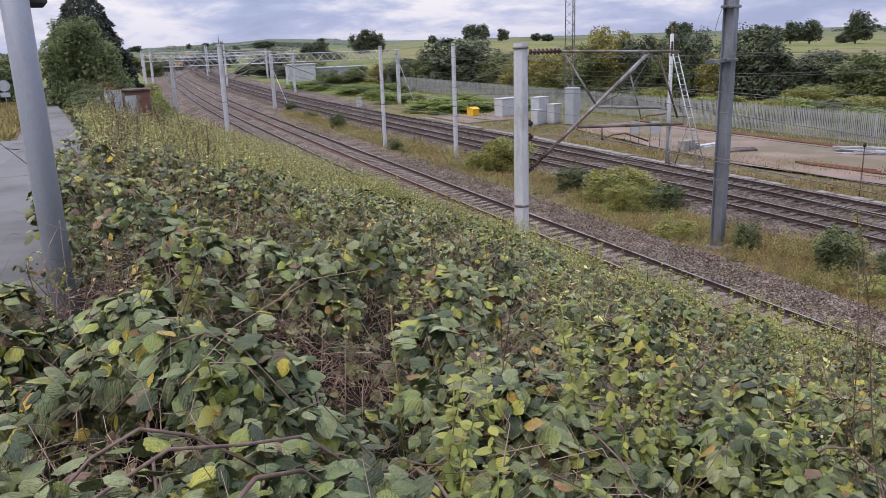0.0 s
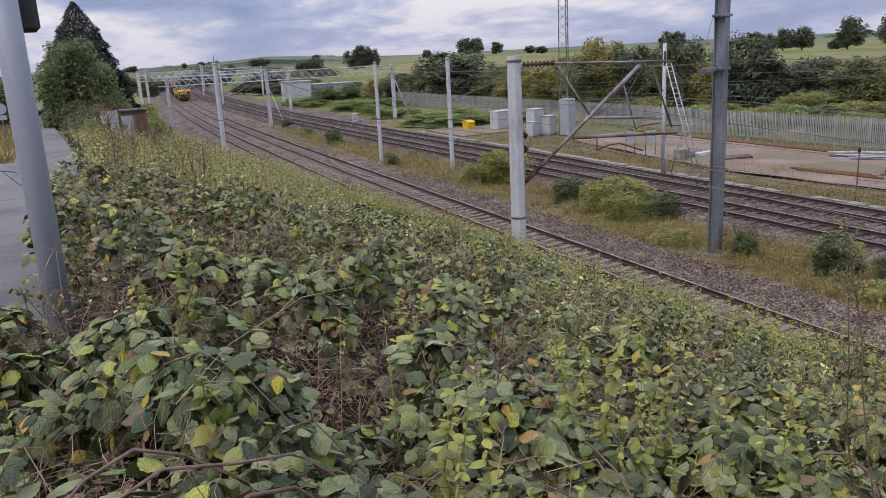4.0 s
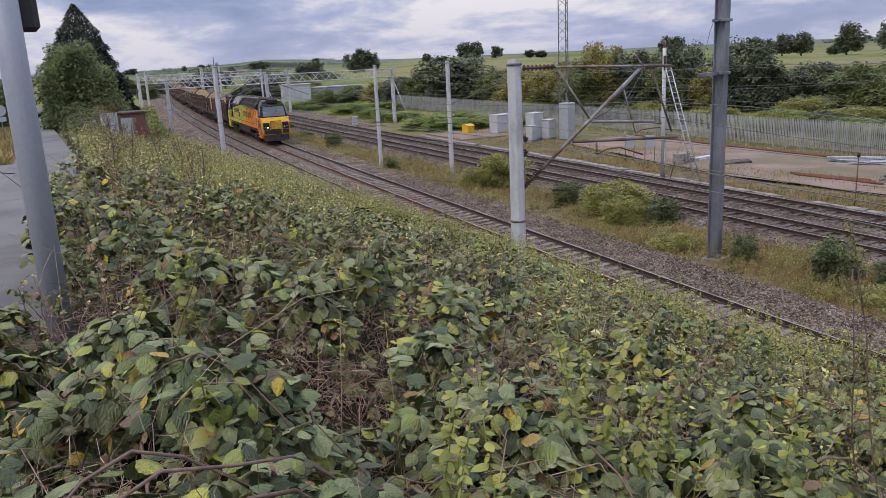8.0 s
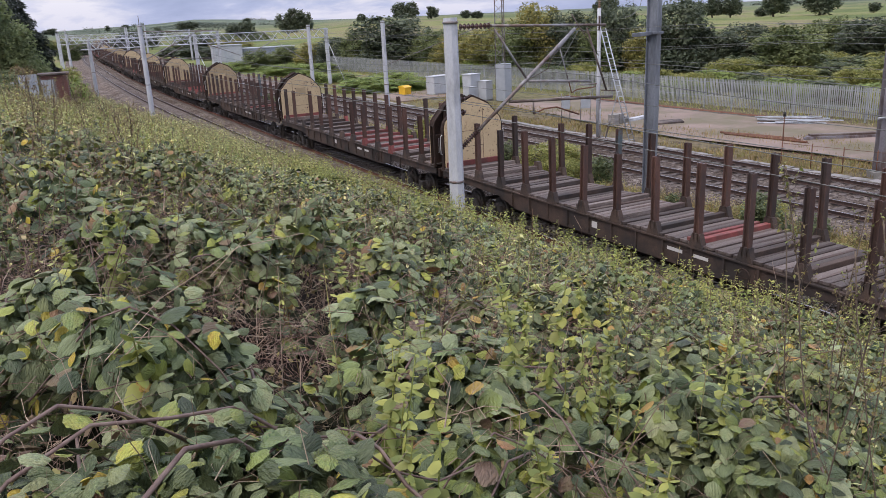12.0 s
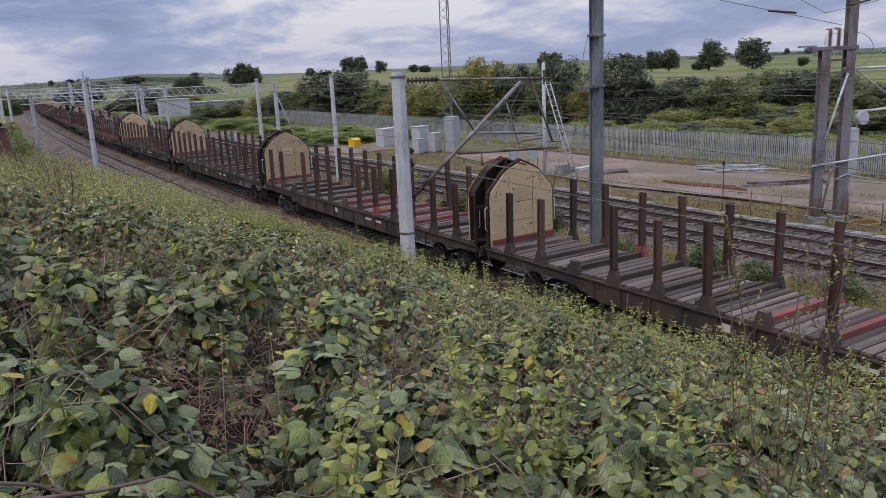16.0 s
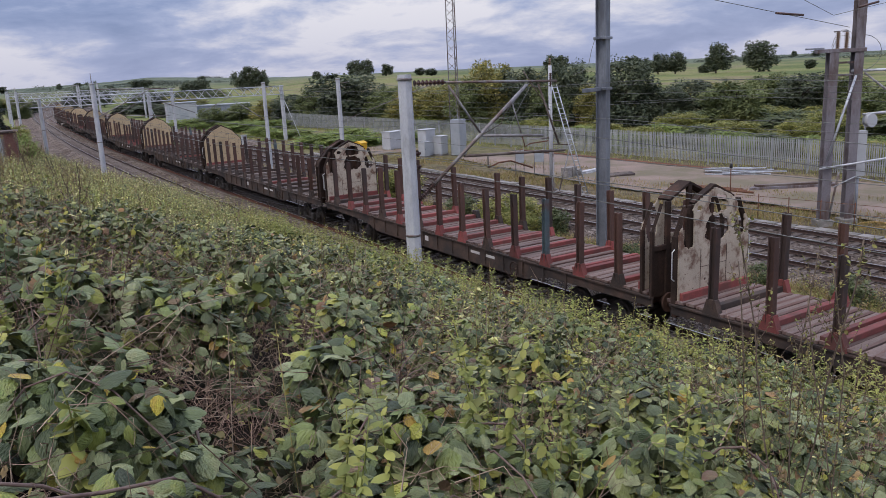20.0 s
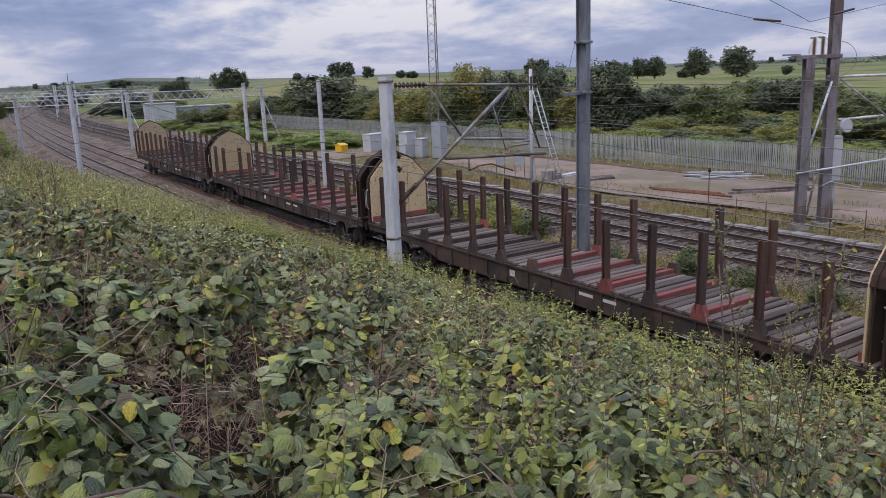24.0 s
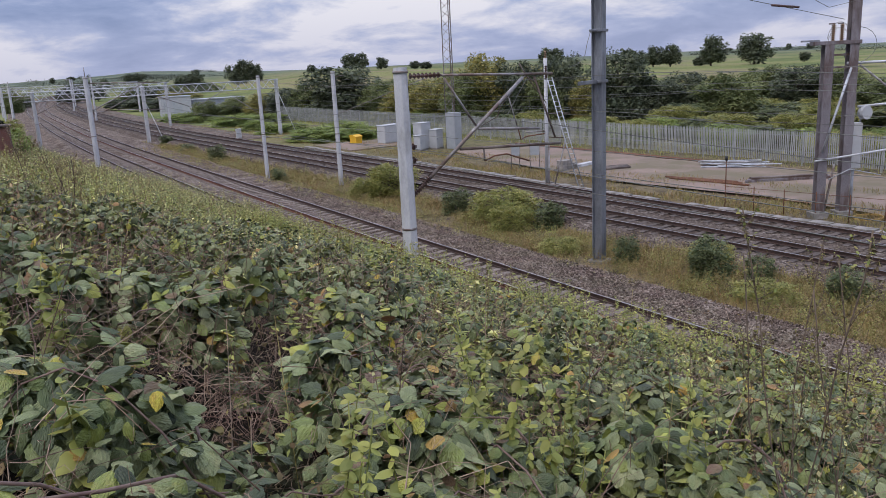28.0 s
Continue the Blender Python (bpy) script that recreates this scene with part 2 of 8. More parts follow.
M_RAIL_RED = surf("rail_side_orange_rust", (0.075, 0.032, 0.021), (0.165, 0.066, 0.038), 5.0, 0.85, 0.0, 0.3)
M_RAILTOP = surf("polished_rail_head", (0.30, 0.29, 0.29), (0.46, 0.45, 0.45), 3.0, 0.28, 0.9, 0.03, stretch=(1, 0.1, 1))
M_SLEEPER = surf("concrete_sleeper", (0.22, 0.185, 0.156), (0.36, 0.312, 0.268), 4.0, 0.92, bump=0.4, stain=(0.13, 0.10, 0.085), amount=0.45, vary=0.12)
M_SLEEPER_DK = surf("brown_sleeper", (0.10, 0.078, 0.065), (0.19, 0.155, 0.13), 4.0, 0.92, bump=0.4, stain=(0.06, 0.045, 0.04), amount=0.45, vary=0.15)
M_ASPHALT = surf("pale_worn_asphalt", (0.15, 0.15, 0.15), (0.21, 0.21, 0.208), 0.6, 0.93, spec=0.15, bump=0.25, fine=60.0, stain=(0.12, 0.12, 0.12), amount=0.35, stain_scale=0.3)
M_ASPHALT_DK = surf("dark_asphalt", (0.13, 0.13, 0.135), (0.19, 0.19, 0.19), 0.6, 0.93, bump=0.25, fine=60.0)
M_YARD = surf("dusty_concrete_yard", (0.19, 0.138, 0.11), (0.28, 0.205, 0.165), 0.35, 0.95, bump=0.2, fine=14.0, stain=(0.15, 0.125, 0.075), amount=0.42, stain_scale=0.22)
M_PALISADE = surf("galvanised_palisade", (0.31, 0.325, 0.315), (0.42, 0.43, 0.42), 2.0, 0.6, 0.2, 0.05, stain=(0.22, 0.235, 0.23), amount=0.3, vary=0.10)
M_BRICK = surf("dark_red_brick", (0.12, 0.055, 0.045), (0.22, 0.10, 0.075), 6.0, 0.9, bump=0.3, vary=0.15)
M_MORTAR = surf("grey_mortar", (0.16, 0.14, 0.13), (0.25, 0.23, 0.21), 8.0, 0.95)
M_WHITEBOX = surf("off_white_cabinet_paint", (0.36, 0.375, 0.385), (0.48, 0.495, 0.505), 1.5, 0.6, 0.0, 0.05, stain=(0.40, 0.41, 0.42), amount=0.3)
M_YELLOW = surf("bright_yellow_plastic", (0.62, 0.36, 0.02), (0.75, 0.45, 0.03), 3.0, 0.5, 0.0, 0.05)
M_GREYSIGN = surf("grey_sign_back", (0.33, 0.36, 0.38), (0.44, 0.46, 0.48), 2.0, 0.5, 0.3, 0.03)
M_BLACK = surf("matt_black_plastic", (0.012, 0.012, 0.013), (0.025, 0.025, 0.027), 5.0, 0.5, 0.0, 0.05)
M_POLE = surf("grey_painted_pole", (0.27, 0.29, 0.33), (0.33, 0.35, 0.39), 2.0, 0.45, 0.1, 0.05, fine=70.0, stain=(0.22, 0.235, 0.265), amount=0.25, stretch=(1, 1, 0.4))
M_RUSTY = surf("rusty_steel", (0.10, 0.045, 0.028), (0.20, 0.09, 0.05), 4.0, 0.85, 0.1, 0.3)
M_BARK = surf("grey_brown_bark", (0.07, 0.055, 0.042), (0.16, 0.13, 0.10), 3.0, 0.95, bump=0.6, stretch=(1, 1, 0.3))

# ---- mesh helpers ----
def mesh_of(name, verts, faces, mats=(), smooth=False):
    me = bpy.data.meshes.new(name)
    me.from_pydata([tuple(v) for v in verts], [], [tuple(f) for f in faces])
    for m in mats:
        me.materials.append(m)
    if smooth:
        me.polygons.foreach_set("use_smooth", [True] * len(me.polygons))
    me.update()
    return me


def fast_mesh(name, co, tris, mats=(), uv=None, smooth=False, quads=False):
    """A mesh from numpy arrays: co (n,3), faces (m,3) or (m,4)."""
    me = bpy.data.meshes.new(name)
    k = 4 if quads else 3
    me.vertices.add(len(co))
    me.vertices.foreach_set("co", np.asarray(co, np.float32).ravel())
    me.loops.add(len(tris) * k)
    me.loops.foreach_set("vertex_index", np.asarray(tris, np.int32).ravel())
    me.polygons.add(len(tris))
    me.polygons.foreach_set("loop_start", np.arange(0, len(tris) * k, k, dtype=np.int32))
    for m in mats:
        me.materials.append(m)
    if uv is not None:
        lay = me.uv_layers.new(name="UVMap")
        lay.data.foreach_set("uv", np.asarray(uv, np.float32)[np.asarray(tris).ravel()].ravel())
    if smooth:
        me.polygons.foreach_set("use_smooth", np.ones(len(tris), bool))
    me.update(calc_edges=True)
    return me


def part(name, bm, material, parent=None, label="", at=None, smooth=False):
    """Links a bmesh, or a finished mesh, as ONE object under a thing or part."""
    if isinstance(bm, bmesh.types.BMesh):
        me = bpy.data.meshes.new(name)
        bm.normal_update()
        bm.to_mesh(me)
        bm.free()
        if smooth:
            me.polygons.foreach_set("use_smooth", [True] * len(me.polygons))
    else:
        me = bm
    if material is not None and not len(me.materials):
        me.materials.append(material)
    ob = new(name, me)
    if parent is not None:
        ob.parent = parent
    if at is not None:
        ob.matrix_basis = at
    if label:
        ob["label"] = label
    return ob


def empty(name, m, label, category, group="", kind=""):
    ob = new(name)
    ob.empty_display_size = 0.2
    ob.matrix_basis = m
    return tagged(ob, label, category, group, kind)


def bm_box(bm, x0, x1, y0, y1, z0, z1, bevel=0.0, mi=0):
    vs = [bm.verts.new(c) for c in ((x0, y0, z0), (x1, y0, z0), (x1, y1, z0), (x0, y1, z0), (x0, y0, z1), (x1, y0, z1), (x1, y1, z1), (x0, y1, z1))]
    fs = [bm.faces.new([vs[i] for i in f]) for f in ((3, 2, 1, 0), (4, 5, 6, 7), (0, 1, 5, 4), (1, 2, 6, 5), (2, 3, 7, 6), (3, 0, 4, 7))]
    for f in fs:
        f.material_index = mi
    if bevel:
        es = {e for f in fs for e in f.edges}
        bmesh.ops.bevel(bm, geom=list(es), offset=bevel, segments=1, affect="EDGES", clamp_overlap=True)
    return vs


def box(x0, x1, y0, y1, z0, z1, bevel=0.0):
    bm = bmesh.new()
    bm_box(bm, x0, x1, y0, y1, z0, z1, bevel)
    return bm


def bm_tube(bm, a, b, r, r2=None, n=8, caps=True):
    a, b = Vector(a), Vector(b)
    r2 = r if r2 is None else r2
    q = (b - a).to_track_quat("Z", "Y").to_matrix()
    ra = [bm.verts.new(a + q @ Vector((r * math.cos(2 * math.pi * i / n), r * math.sin(2 * math.pi * i / n), 0))) for i in range(n)]
    rb = [bm.verts.new(b + q @ Vector((r2 * math.cos(2 * math.pi * i / n), r2 * math.sin(2 * math.pi * i / n), 0))) for i in range(n)]
    for i in range(n):
        f = bm.faces.new((ra[i], ra[(i + 1) % n], rb[(i + 1) % n], rb[i]))
        f.smooth = n > 5
    if caps:
        bm.faces.new(ra[::-1])
        bm.faces.new(rb)


def tube(a, b, r, r2=None, n=8):
    bm = bmesh.new()
    bm_tube(bm, a, b, r, r2, n)
    return bm


def bm_path(bm, pts, r, n=6):
    """One continuous tube through the points."""
    pts = [Vector(p) for p in pts]
    rings, up = [], Vector((0.13, 0.21, 0.97))
    for i, p in enumerate(pts):
        d = (pts[min(i + 1, len(pts) - 1)] - pts[max(i - 1, 0)]).normalized()
        u = d.cross(up)
        if u.length < 0.05:
            u = d.cross(Vector((1, 0, 0)))
        u.normalize()
        w = d.cross(u)
        rings.append([bm.verts.new(p + (u * math.cos(2 * math.pi * k / n) + w * math.sin(2 * math.pi * k / n)) * r) for k in range(n)])
    for a, b in zip(rings, rings[1:]):
        for k in range(n):
            bm.faces.new((a[k], a[(k + 1) % n], b[(k + 1) % n], b[k])).smooth = True
    bm.faces.new(rings[0][::-1])
    bm.faces.new(rings[-1])


def pathtube(pts, r, n=6):
    bm = bmesh.new()
    bm_path(bm, pts, r, n)
    return bm


def bm_prism(bm, outline, y0, y1, mi=0):
    """An outline of (x, z) drawn out along y."""
    a = [bm.verts.new((x, y0, z)) for x, z in outline]
    b = [bm.verts.new((x, y1, z)) for x, z in outline]
    n = len(outline)
    fs = [bm.faces.new((a[i], a[(i + 1) % n], b[(i + 1) % n], b[i])) for i in range(n)]
    fs += [bm.faces.new(a[::-1]), bm.faces.new(b)]
    for f in fs:
        f.material_index = mi
    bmesh.ops.recalc_face_normals(bm, faces=fs)
    return fs


def prism(outline, y0, y1):
    bm = bmesh.new()
    bm_prism(bm, outline, y0, y1)
    return bm


def bm_prism_x(bm, outline, x0, x1):
    """An outline of (y, z) drawn out along x."""
    a = [bm.verts.new((x0, y, z)) for y, z in outline]
    b = [bm.verts.new((x1, y, z)) for y, z in outline]
    n = len(outline)
    fs = [bm.faces.new((a[i], a[(i + 1) % n], b[(i + 1) % n], b[i])) for i in range(n)]
    fs += [bm.faces.new(a[::-1]), bm.faces.new(b)]
    bmesh.ops.recalc_face_normals(bm, faces=fs)
    return fs


def bm_disks(bm, a, b, r, count, thick=0.5):
    """A string of insulator sheds from a to b."""
    a, b = Vector(a), Vector(b)
    bm_tube(bm, a, b, r * 0.45, n=8)
    for i in range(count):
        c = a.lerp(b, (i + 0.5) / count)
        d = (b - a) / count * thick / 2
        bm_tube(bm, c - d, c + d * 0.3, r, r * 0.55, n=10)


def smoothstep(e0, e1, v):
    t = np.clip((v - e0) / (e1 - e0), 0, 1)
    return t * t * (3 - 2 * t)


# ---- the plan: rail tops lie at z = 0, tracks run along y ----
T1, T2, M1, M2 = 13.45, 16.75, 26.9, 30.45


def bend(y):
    """How far the tracks have swung to +x by the distance y."""
    return np.maximum(0.0, np.asarray(y, float) - 75.0) ** 2 / 3900.0


def bend_angle(y):
    return math.atan(max(0.0, y - 75.0) / 1950.0)


def slow_shift(y):
    """The slow lines run at a slight angle to the main lines."""
    return np.clip(0.022 * (np.asarray(y, float) - 26.0), -0.45, 3.2)


def main_shift(y):
    """The main lines lie a little nearer to the slow lines further off."""
    return -np.clip((np.asarray(y, float) - 40.0) / 70.0, 0, 1) * 1.1


ROAD_Y = np.array([-30, 0, 10, 25, 35, 50, 80, 120, 170, 400.0])
ROAD_Z = np.array([6.1, 5.95, 5.6, 4.75, 4.25, 3.7, 2.85, 2.65, 2.65, 1.5])


def road_z(y):
    return np.interp(y, ROAD_Y, ROAD_Z)


def road_right(y):
    """x of the lane's edge next to the bank."""
    return np.interp(y, [-30, 0, 5.5, 15, 25, 37, 54, 80, 94, 115, 160, 400], [-0.35, -0.35, -0.35, -0.32, -0.25, -0.26, -0.9, -2.0, -2.65, -3.75, -6.2, -18.0])


CREST_Y = np.array([-30, 5, 9, 15, 22, 34, 44, 59, 80, 105, 130, 500.0])
CREST_Z = np.array([3.0, 2.86, 2.52, 2.46, 2.2, 1.98, 1.82, 1.38, 0.74, -0.1, -0.3, -0.35])



def veg_top(x, y):
    """The top of the growth on the bank between the lane and the tracks."""
    x, y = np.asarray(x, float), np.asarray(y, float)
    left = np.interp(y, [-30, 0, 3, 7, 25, 50, 80, 110, 500], [6.75, 6.72, 6.68, 6.45, 5.45, 4.1, 2.75, 1.5, 0.4])
    right = np.interp(y, CREST_Y, CREST_Z)
    x0, x1 = road_right(y) + 0.6, 10.4 + bend(y)
    t = np.clip((x - x0) / (x1 - x0), 0, 1)
    z = left + (right - left) * t
    z = z - np.clip(x0 - x, 0, 2.0) * 0.35
    return z - np.clip((x - x1) / 1.5, 0, 1) * (right + 0.45)


HILL_AZ = np.array([-60, -20, 0, 14, 18, 22, 26, 30, 36, 42, 46, 50, 56, 62, 80, 120.0])
NEAR_EL = np.array([-1.0, -0.7, -0.9, -1.0, -0.75, -0.35, -0.05, -0.18, -0.45, -0.65, -0.85, -0.97, -1.0, -0.95, -1.0, -1.0])
FAR_EL = np.array([0.0, -0.05, -0.05, 0.38, 0.15, 0.0, -0.1, -0.1, -0.2, -0.3, -0.4, -0.45, -0.5, -0.75, -0.5, -0.3])


def ground_z(x, y):
    x, y = np.asarray(x, float), np.asarray(y, float)
    r = np.hypot(x, y)
    az = np.degrees(np.arctan2(x, np.maximum(y, 1e-3)))
    crest = 7.6 + 350 * np.tan(np.radians(np.interp(az, HILL_AZ, NEAR_EL)))
    z = -0.55 + (crest + 0.55) * smoothstep(110, 350, r)
    far = 7.6 + 2300 * np.tan(np.radians(np.interp(az, HILL_AZ, FAR_EL)))
    far2 = 7.6 + 2300 * np.tan(np.radians(np.interp(az, [-60, 5, 9, 11, 12.6, 14, 17, 60], [0, 0.05, 0.12, 0.3, 0.45, 0.34, 0.05, -0.2])))
    z = z + (np.maximum(far, far2) - crest) * smoothstep(500, 2300, r) - 4.0 * np.exp(-((r - 560) / 160) ** 2)
    # the corridor of the railway stays level
    cx = x - bend(np.minimum(y, 700)) * 1.0
    near = (1 - smoothstep(48, 66, cx)) * smoothstep(-40, -20, cx) * (1 - smoothstep(500, 900, r))
    z = z * (1 - near) + (-0.55) * near
    # bank and lane on the near side
    bank = veg_top(x, y) - np.interp(np.hypot(x, y), [0, 3, 10, 40, 110], [0.75, 0.7, 0.6, 0.5, 0.3])
    lane = np.interp(x - road_right(y), [-9, -4.2, 0.05, 0.6], [-0.15, -0.1, -0.05, 0.0]) + road_z(y)
    lane = np.where(x - road_right(y) < -9, lane - np.clip((-(x - road_right(y)) - 9) * 0.12, 0, 5.5), lane)
    side = np.where(x < road_right(y) + 0.35, lane, bank)
    w = (1 - smoothstep(11.3, 12.3, cx)) * (1 - smoothstep(140, 220, r)) * smoothstep(-80, -50, x)
    return z * (1 - w) + np.maximum(side, -0.55) * w

# ---- ground ----
def ground_material():
    m, n, l, p = nodes_of("rough_grass_ground")
    tc = n.new("ShaderNodeTexCoord")

    def noise_at(scale, detail=6.0):
        t = n.new("ShaderNodeTexNoise")
        t.inputs["Scale"].default_value, t.inputs["Detail"].default_value, t.inputs["Roughness"].default_value = scale, detail, 0.65
        l.new(tc.outputs["Object"], t.inputs["Vector"])
        return t.outputs[0]

    def ramp(src, *stops):
        r = n.new("ShaderNodeValToRGB")
        ramp_of(r, stops)
        l.new(src, r.inputs[0])
        return r.outputs[0]

    grass = ramp(noise_at(0.011, 5), (0.40, (0.115, 0.145, 0.055)), (0.47, (0.17, 0.198, 0.07)), (0.53, (0.225, 0.225, 0.095)), (0.57, (0.235, 0.20, 0.118)), (0.63, (0.14, 0.165, 0.06)))
    soil = ramp(noise_at(1.1), (0.40, (0.10, 0.078, 0.056)), (0.5, (0.155, 0.127, 0.075)), (0.60, (0.20, 0.158, 0.105)))
    fine = ramp(noise_at(14.0), (0.3, (0.55, 0.55, 0.55)), (0.7, (1.25, 1.25, 1.2)))
    sp = n.new("ShaderNodeVectorMath")
    sp.operation = "LENGTH"
    l.new(tc.outputs["Object"], sp.inputs[0])
    mr = n.new("ShaderNodeMapRange")
    mr.inputs[1].default_value, mr.inputs[2].default_value = 62.0, 120.0
    l.new(sp.outputs["Value"], mr.inputs[0])
    mx = n.new("ShaderNodeMixRGB")
    l.new(mr.outputs[0], mx.inputs[0])
    l.new(soil, mx.inputs[1])
    # haze put into the colour: far fields turn grey-green beyond 600 m
    far_haze = ramp(noise_at(0.006, 6), (0.42, (0.085, 0.11, 0.085)), (0.52, (0.14, 0.17, 0.125)), (0.6, (0.17, 0.195, 0.12)))
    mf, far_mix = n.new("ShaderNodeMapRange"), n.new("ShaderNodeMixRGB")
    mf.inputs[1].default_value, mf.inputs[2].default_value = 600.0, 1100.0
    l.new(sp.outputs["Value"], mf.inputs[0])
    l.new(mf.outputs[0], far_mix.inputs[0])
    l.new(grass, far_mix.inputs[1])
    l.new(far_haze, far_mix.inputs[2])
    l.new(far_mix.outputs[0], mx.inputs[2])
    mu = n.new("ShaderNodeMixRGB")
    mu.blend_type, mu.inputs[0].default_value = "MULTIPLY", 1.0
    l.new(mx.outputs[0], mu.inputs[1])
    l.new(fine, mu.inputs[2])
    l.new(mu.outputs[0], p.inputs["Base Color"])
    p.inputs["Roughness"].default_value = 0.95
    p.inputs["Specular IOR Level"].default_value = 0.1
    bp = n.new("ShaderNodeBump")
    bp.inputs["Strength"].default_value, bp.inputs["Distance"].default_value = 0.6, 0.08
    l.new(noise_at(9.0), bp.inputs["Height"])
    l.new(bp.outputs[0], p.inputs["Normal"])
    return m


def ballast_material(name, dark):
    m, n, l, p = nodes_of(name)
    tc, vo, vo2 = n.new("ShaderNodeTexCoord"), n.new("ShaderNodeTexVoronoi"), n.new("ShaderNodeTexVoronoi")
    for v, s in ((vo, 11.0), (vo2, 31.0)):
        v.inputs["Scale"].default_value = s
        l.new(tc.outputs["Object"], v.inputs["Vector"])
    ramp = n.new("ShaderNodeValToRGB")
    k = 0.59 if dark else 0.82
    ramp_of(ramp, [(q, [x * k for x in c]) for q, c in ((0.1, (0.072, 0.057, 0.047)), (0.4, (0.162, 0.130, 0.108)), (0.7, (0.275, 0.23, 0.195)), (0.95, (0.44, 0.385, 0.335)))])
    l.new(vo.outputs["Color"], ramp.inputs[0])
    nz = n.new("ShaderNodeTexNoise")
    nz.inputs["Scale"].default_value, nz.inputs["Detail"].default_value = 0.7, 6.0
    l.new(tc.outputs["Object"], nz.inputs["Vector"])
    r2 = n.new("ShaderNodeValToRGB")
    r2.color_ramp.elements[0].position, r2.color_ramp.elements[1].position = 0.40, 0.62
    r2.color_ramp.elements[0].color, r2.color_ramp.elements[1].color = (0.62, 0.55, 0.50, 1), (1.1, 1.08, 1.08, 1)
    l.new(nz.outputs[0], r2.inputs[0])
    mu = n.new("ShaderNodeMixRGB")
    mu.blend_type, mu.inputs[0].default_value = "MULTIPLY", 1.0
    l.new(ramp.outputs[0], mu.inputs[1])
    l.new(r2.outputs[0], mu.inputs[2])
    l.new(mu.outputs[0], p.inputs["Base Color"])
    p.inputs["Roughness"].default_value = 0.95
    p.inputs["Specular IOR Level"].default_value = 0.15
    bp = n.new("ShaderNodeBump")
    bp.inputs["Strength"].default_value, bp.inputs["Distance"].default_value, bp.invert = 0.9, 0.05, True
    l.new(vo.outputs["Distance"], bp.inputs["Height"])
    l.new(bp.outputs[0], p.inputs["Normal"])
    return m


M_GROUND = ground_material()
M_BALLAST = ballast_material("brown_grey_ballast", False)
M_BALLAST_DK = ballast_material("dark_main_line_ballast", True)


def axis(stops):
    out = []
    for a, b, s in stops:
        out += list(np.arange(a, b, s))
    return np.array(out)


gx = axis([(-3000, -400, 260), (-400, -60, 28), (-60, -12, 4), (-12, 14, 0.5), (14, 40, 1.3), (40, 120, 5), (120, 400, 12), (400, 3300, 110)])
gy = axis([(-400, -20, 60), (-20, 0, 2.5), (0, 14, 0.5), (14, 60, 1.5), (60, 130, 3), (130, 420, 12), (420, 3600, 110)])
GX, GY = np.meshgrid(gx, gy)
GZ = ground_z(GX, GY)
nxg, nyg = len(gx), len(gy)
idx = np.arange(nxg * nyg).reshape(nyg, nxg)
quads = np.stack([idx[:-1, :-1], idx[:-1, 1:], idx[1:, 1:], idx[1:, :-1]], -1).reshape(-1, 4)
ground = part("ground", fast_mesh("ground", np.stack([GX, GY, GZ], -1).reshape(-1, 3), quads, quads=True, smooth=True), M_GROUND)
tagged(ground, "rough grass and soil falling from the lane to the railway", "ground", kind="structure")

# the lane beside the bank
ly = np.concatenate([np.arange(-8, 60, 1.5), np.arange(60, 200, 5)])


def strip(name, ys, left, right, z, mat, label, lift=0.0, n=4):
    co, f = [], []
    for y in ys:
        a, b = float(left(y)), float(right(y))
        for k in range(n + 1):
            x = a + (b - a) * k / n
            co.append((x, y, float(z(y)) + lift + 0.012 * math.sin(3.1 * x + 0.7 * y)))
    for j in range(len(ys) - 1):
        for k in range(n):
            q = j * (n + 1) + k
            f.append((q, q + 1, q + n + 2, q + n + 1))
    ob = part(name, mesh_of(name, co, f, smooth=True), mat)
    return tagged(ob, label, name.split("_")[0], kind="structure")


strip("lane", ly, lambda y: road_right(y) - (1.75 if y < 30 else 2.3), lambda y: road_right(y) + 0.1, road_z, M_ASPHALT, "pale worn asphalt lane running downhill beside the bank", 0.03)
strip("road_verge", np.arange(-8, 38, 1.5), lambda y: road_right(y) - 3.4, lambda y: road_right(y) - (1.77 if y < 30 else 2.32), road_z, M_ASPHALT_DK, "darker asphalt road joining the pale lane", 0.005)


# ---- tracks ----
def bed(name, left, right, mat, label, far=620.0, shift=None):
    shift = shift or (lambda y: 0.0)
    ys = np.concatenate([np.arange(-60, 0, 6), np.arange(0, 70, 0.5), np.arange(70, 150, 2.0), np.arange(150, far, 10)])
    prof = [(left - 0.9, -0.62), (left - 0.25, -0.34)] + [(left + (right - left) * k / 26, -0.215) for k in range(27)] + [(right + 0.25, -0.34), (right + 1.0, -0.62)]
    rng = np.random.default_rng(5)
    co = []
    for y in ys:
        for k, (x, z) in enumerate(prof):
            inner = 0 < k < len(prof) - 1
            co.append((x + float(bend(y)) + float(shift(y)), y, z + (rng.normal(0, 0.016) if inner else 0)))
    m = len(prof)
    f = [(j * m + k, j * m + k + 1, (j + 1) * m + k + 1, (j + 1) * m + k) for j in range(len(ys) - 1) for k in range(m - 1)]
    ob = part(name, mesh_of(name, co, f, smooth=True), mat)
    return tagged(ob, label, "ballast", kind="structure")


bed("ballast_bed", T1 - 1.75, T2 + 3.35, M_BALLAST, "brown-grey stone ballast under the two slow lines", shift=slow_shift)
bed("ballast_bed", M1 - 1.6, M2 + 1.9, M_BALLAST_DK, "dark stone ballast under the two main lines", shift=main_shift)

# loose stones on the shoulder between the slow line and the verge, and between its rails
stone_rng = np.random.default_rng(14)


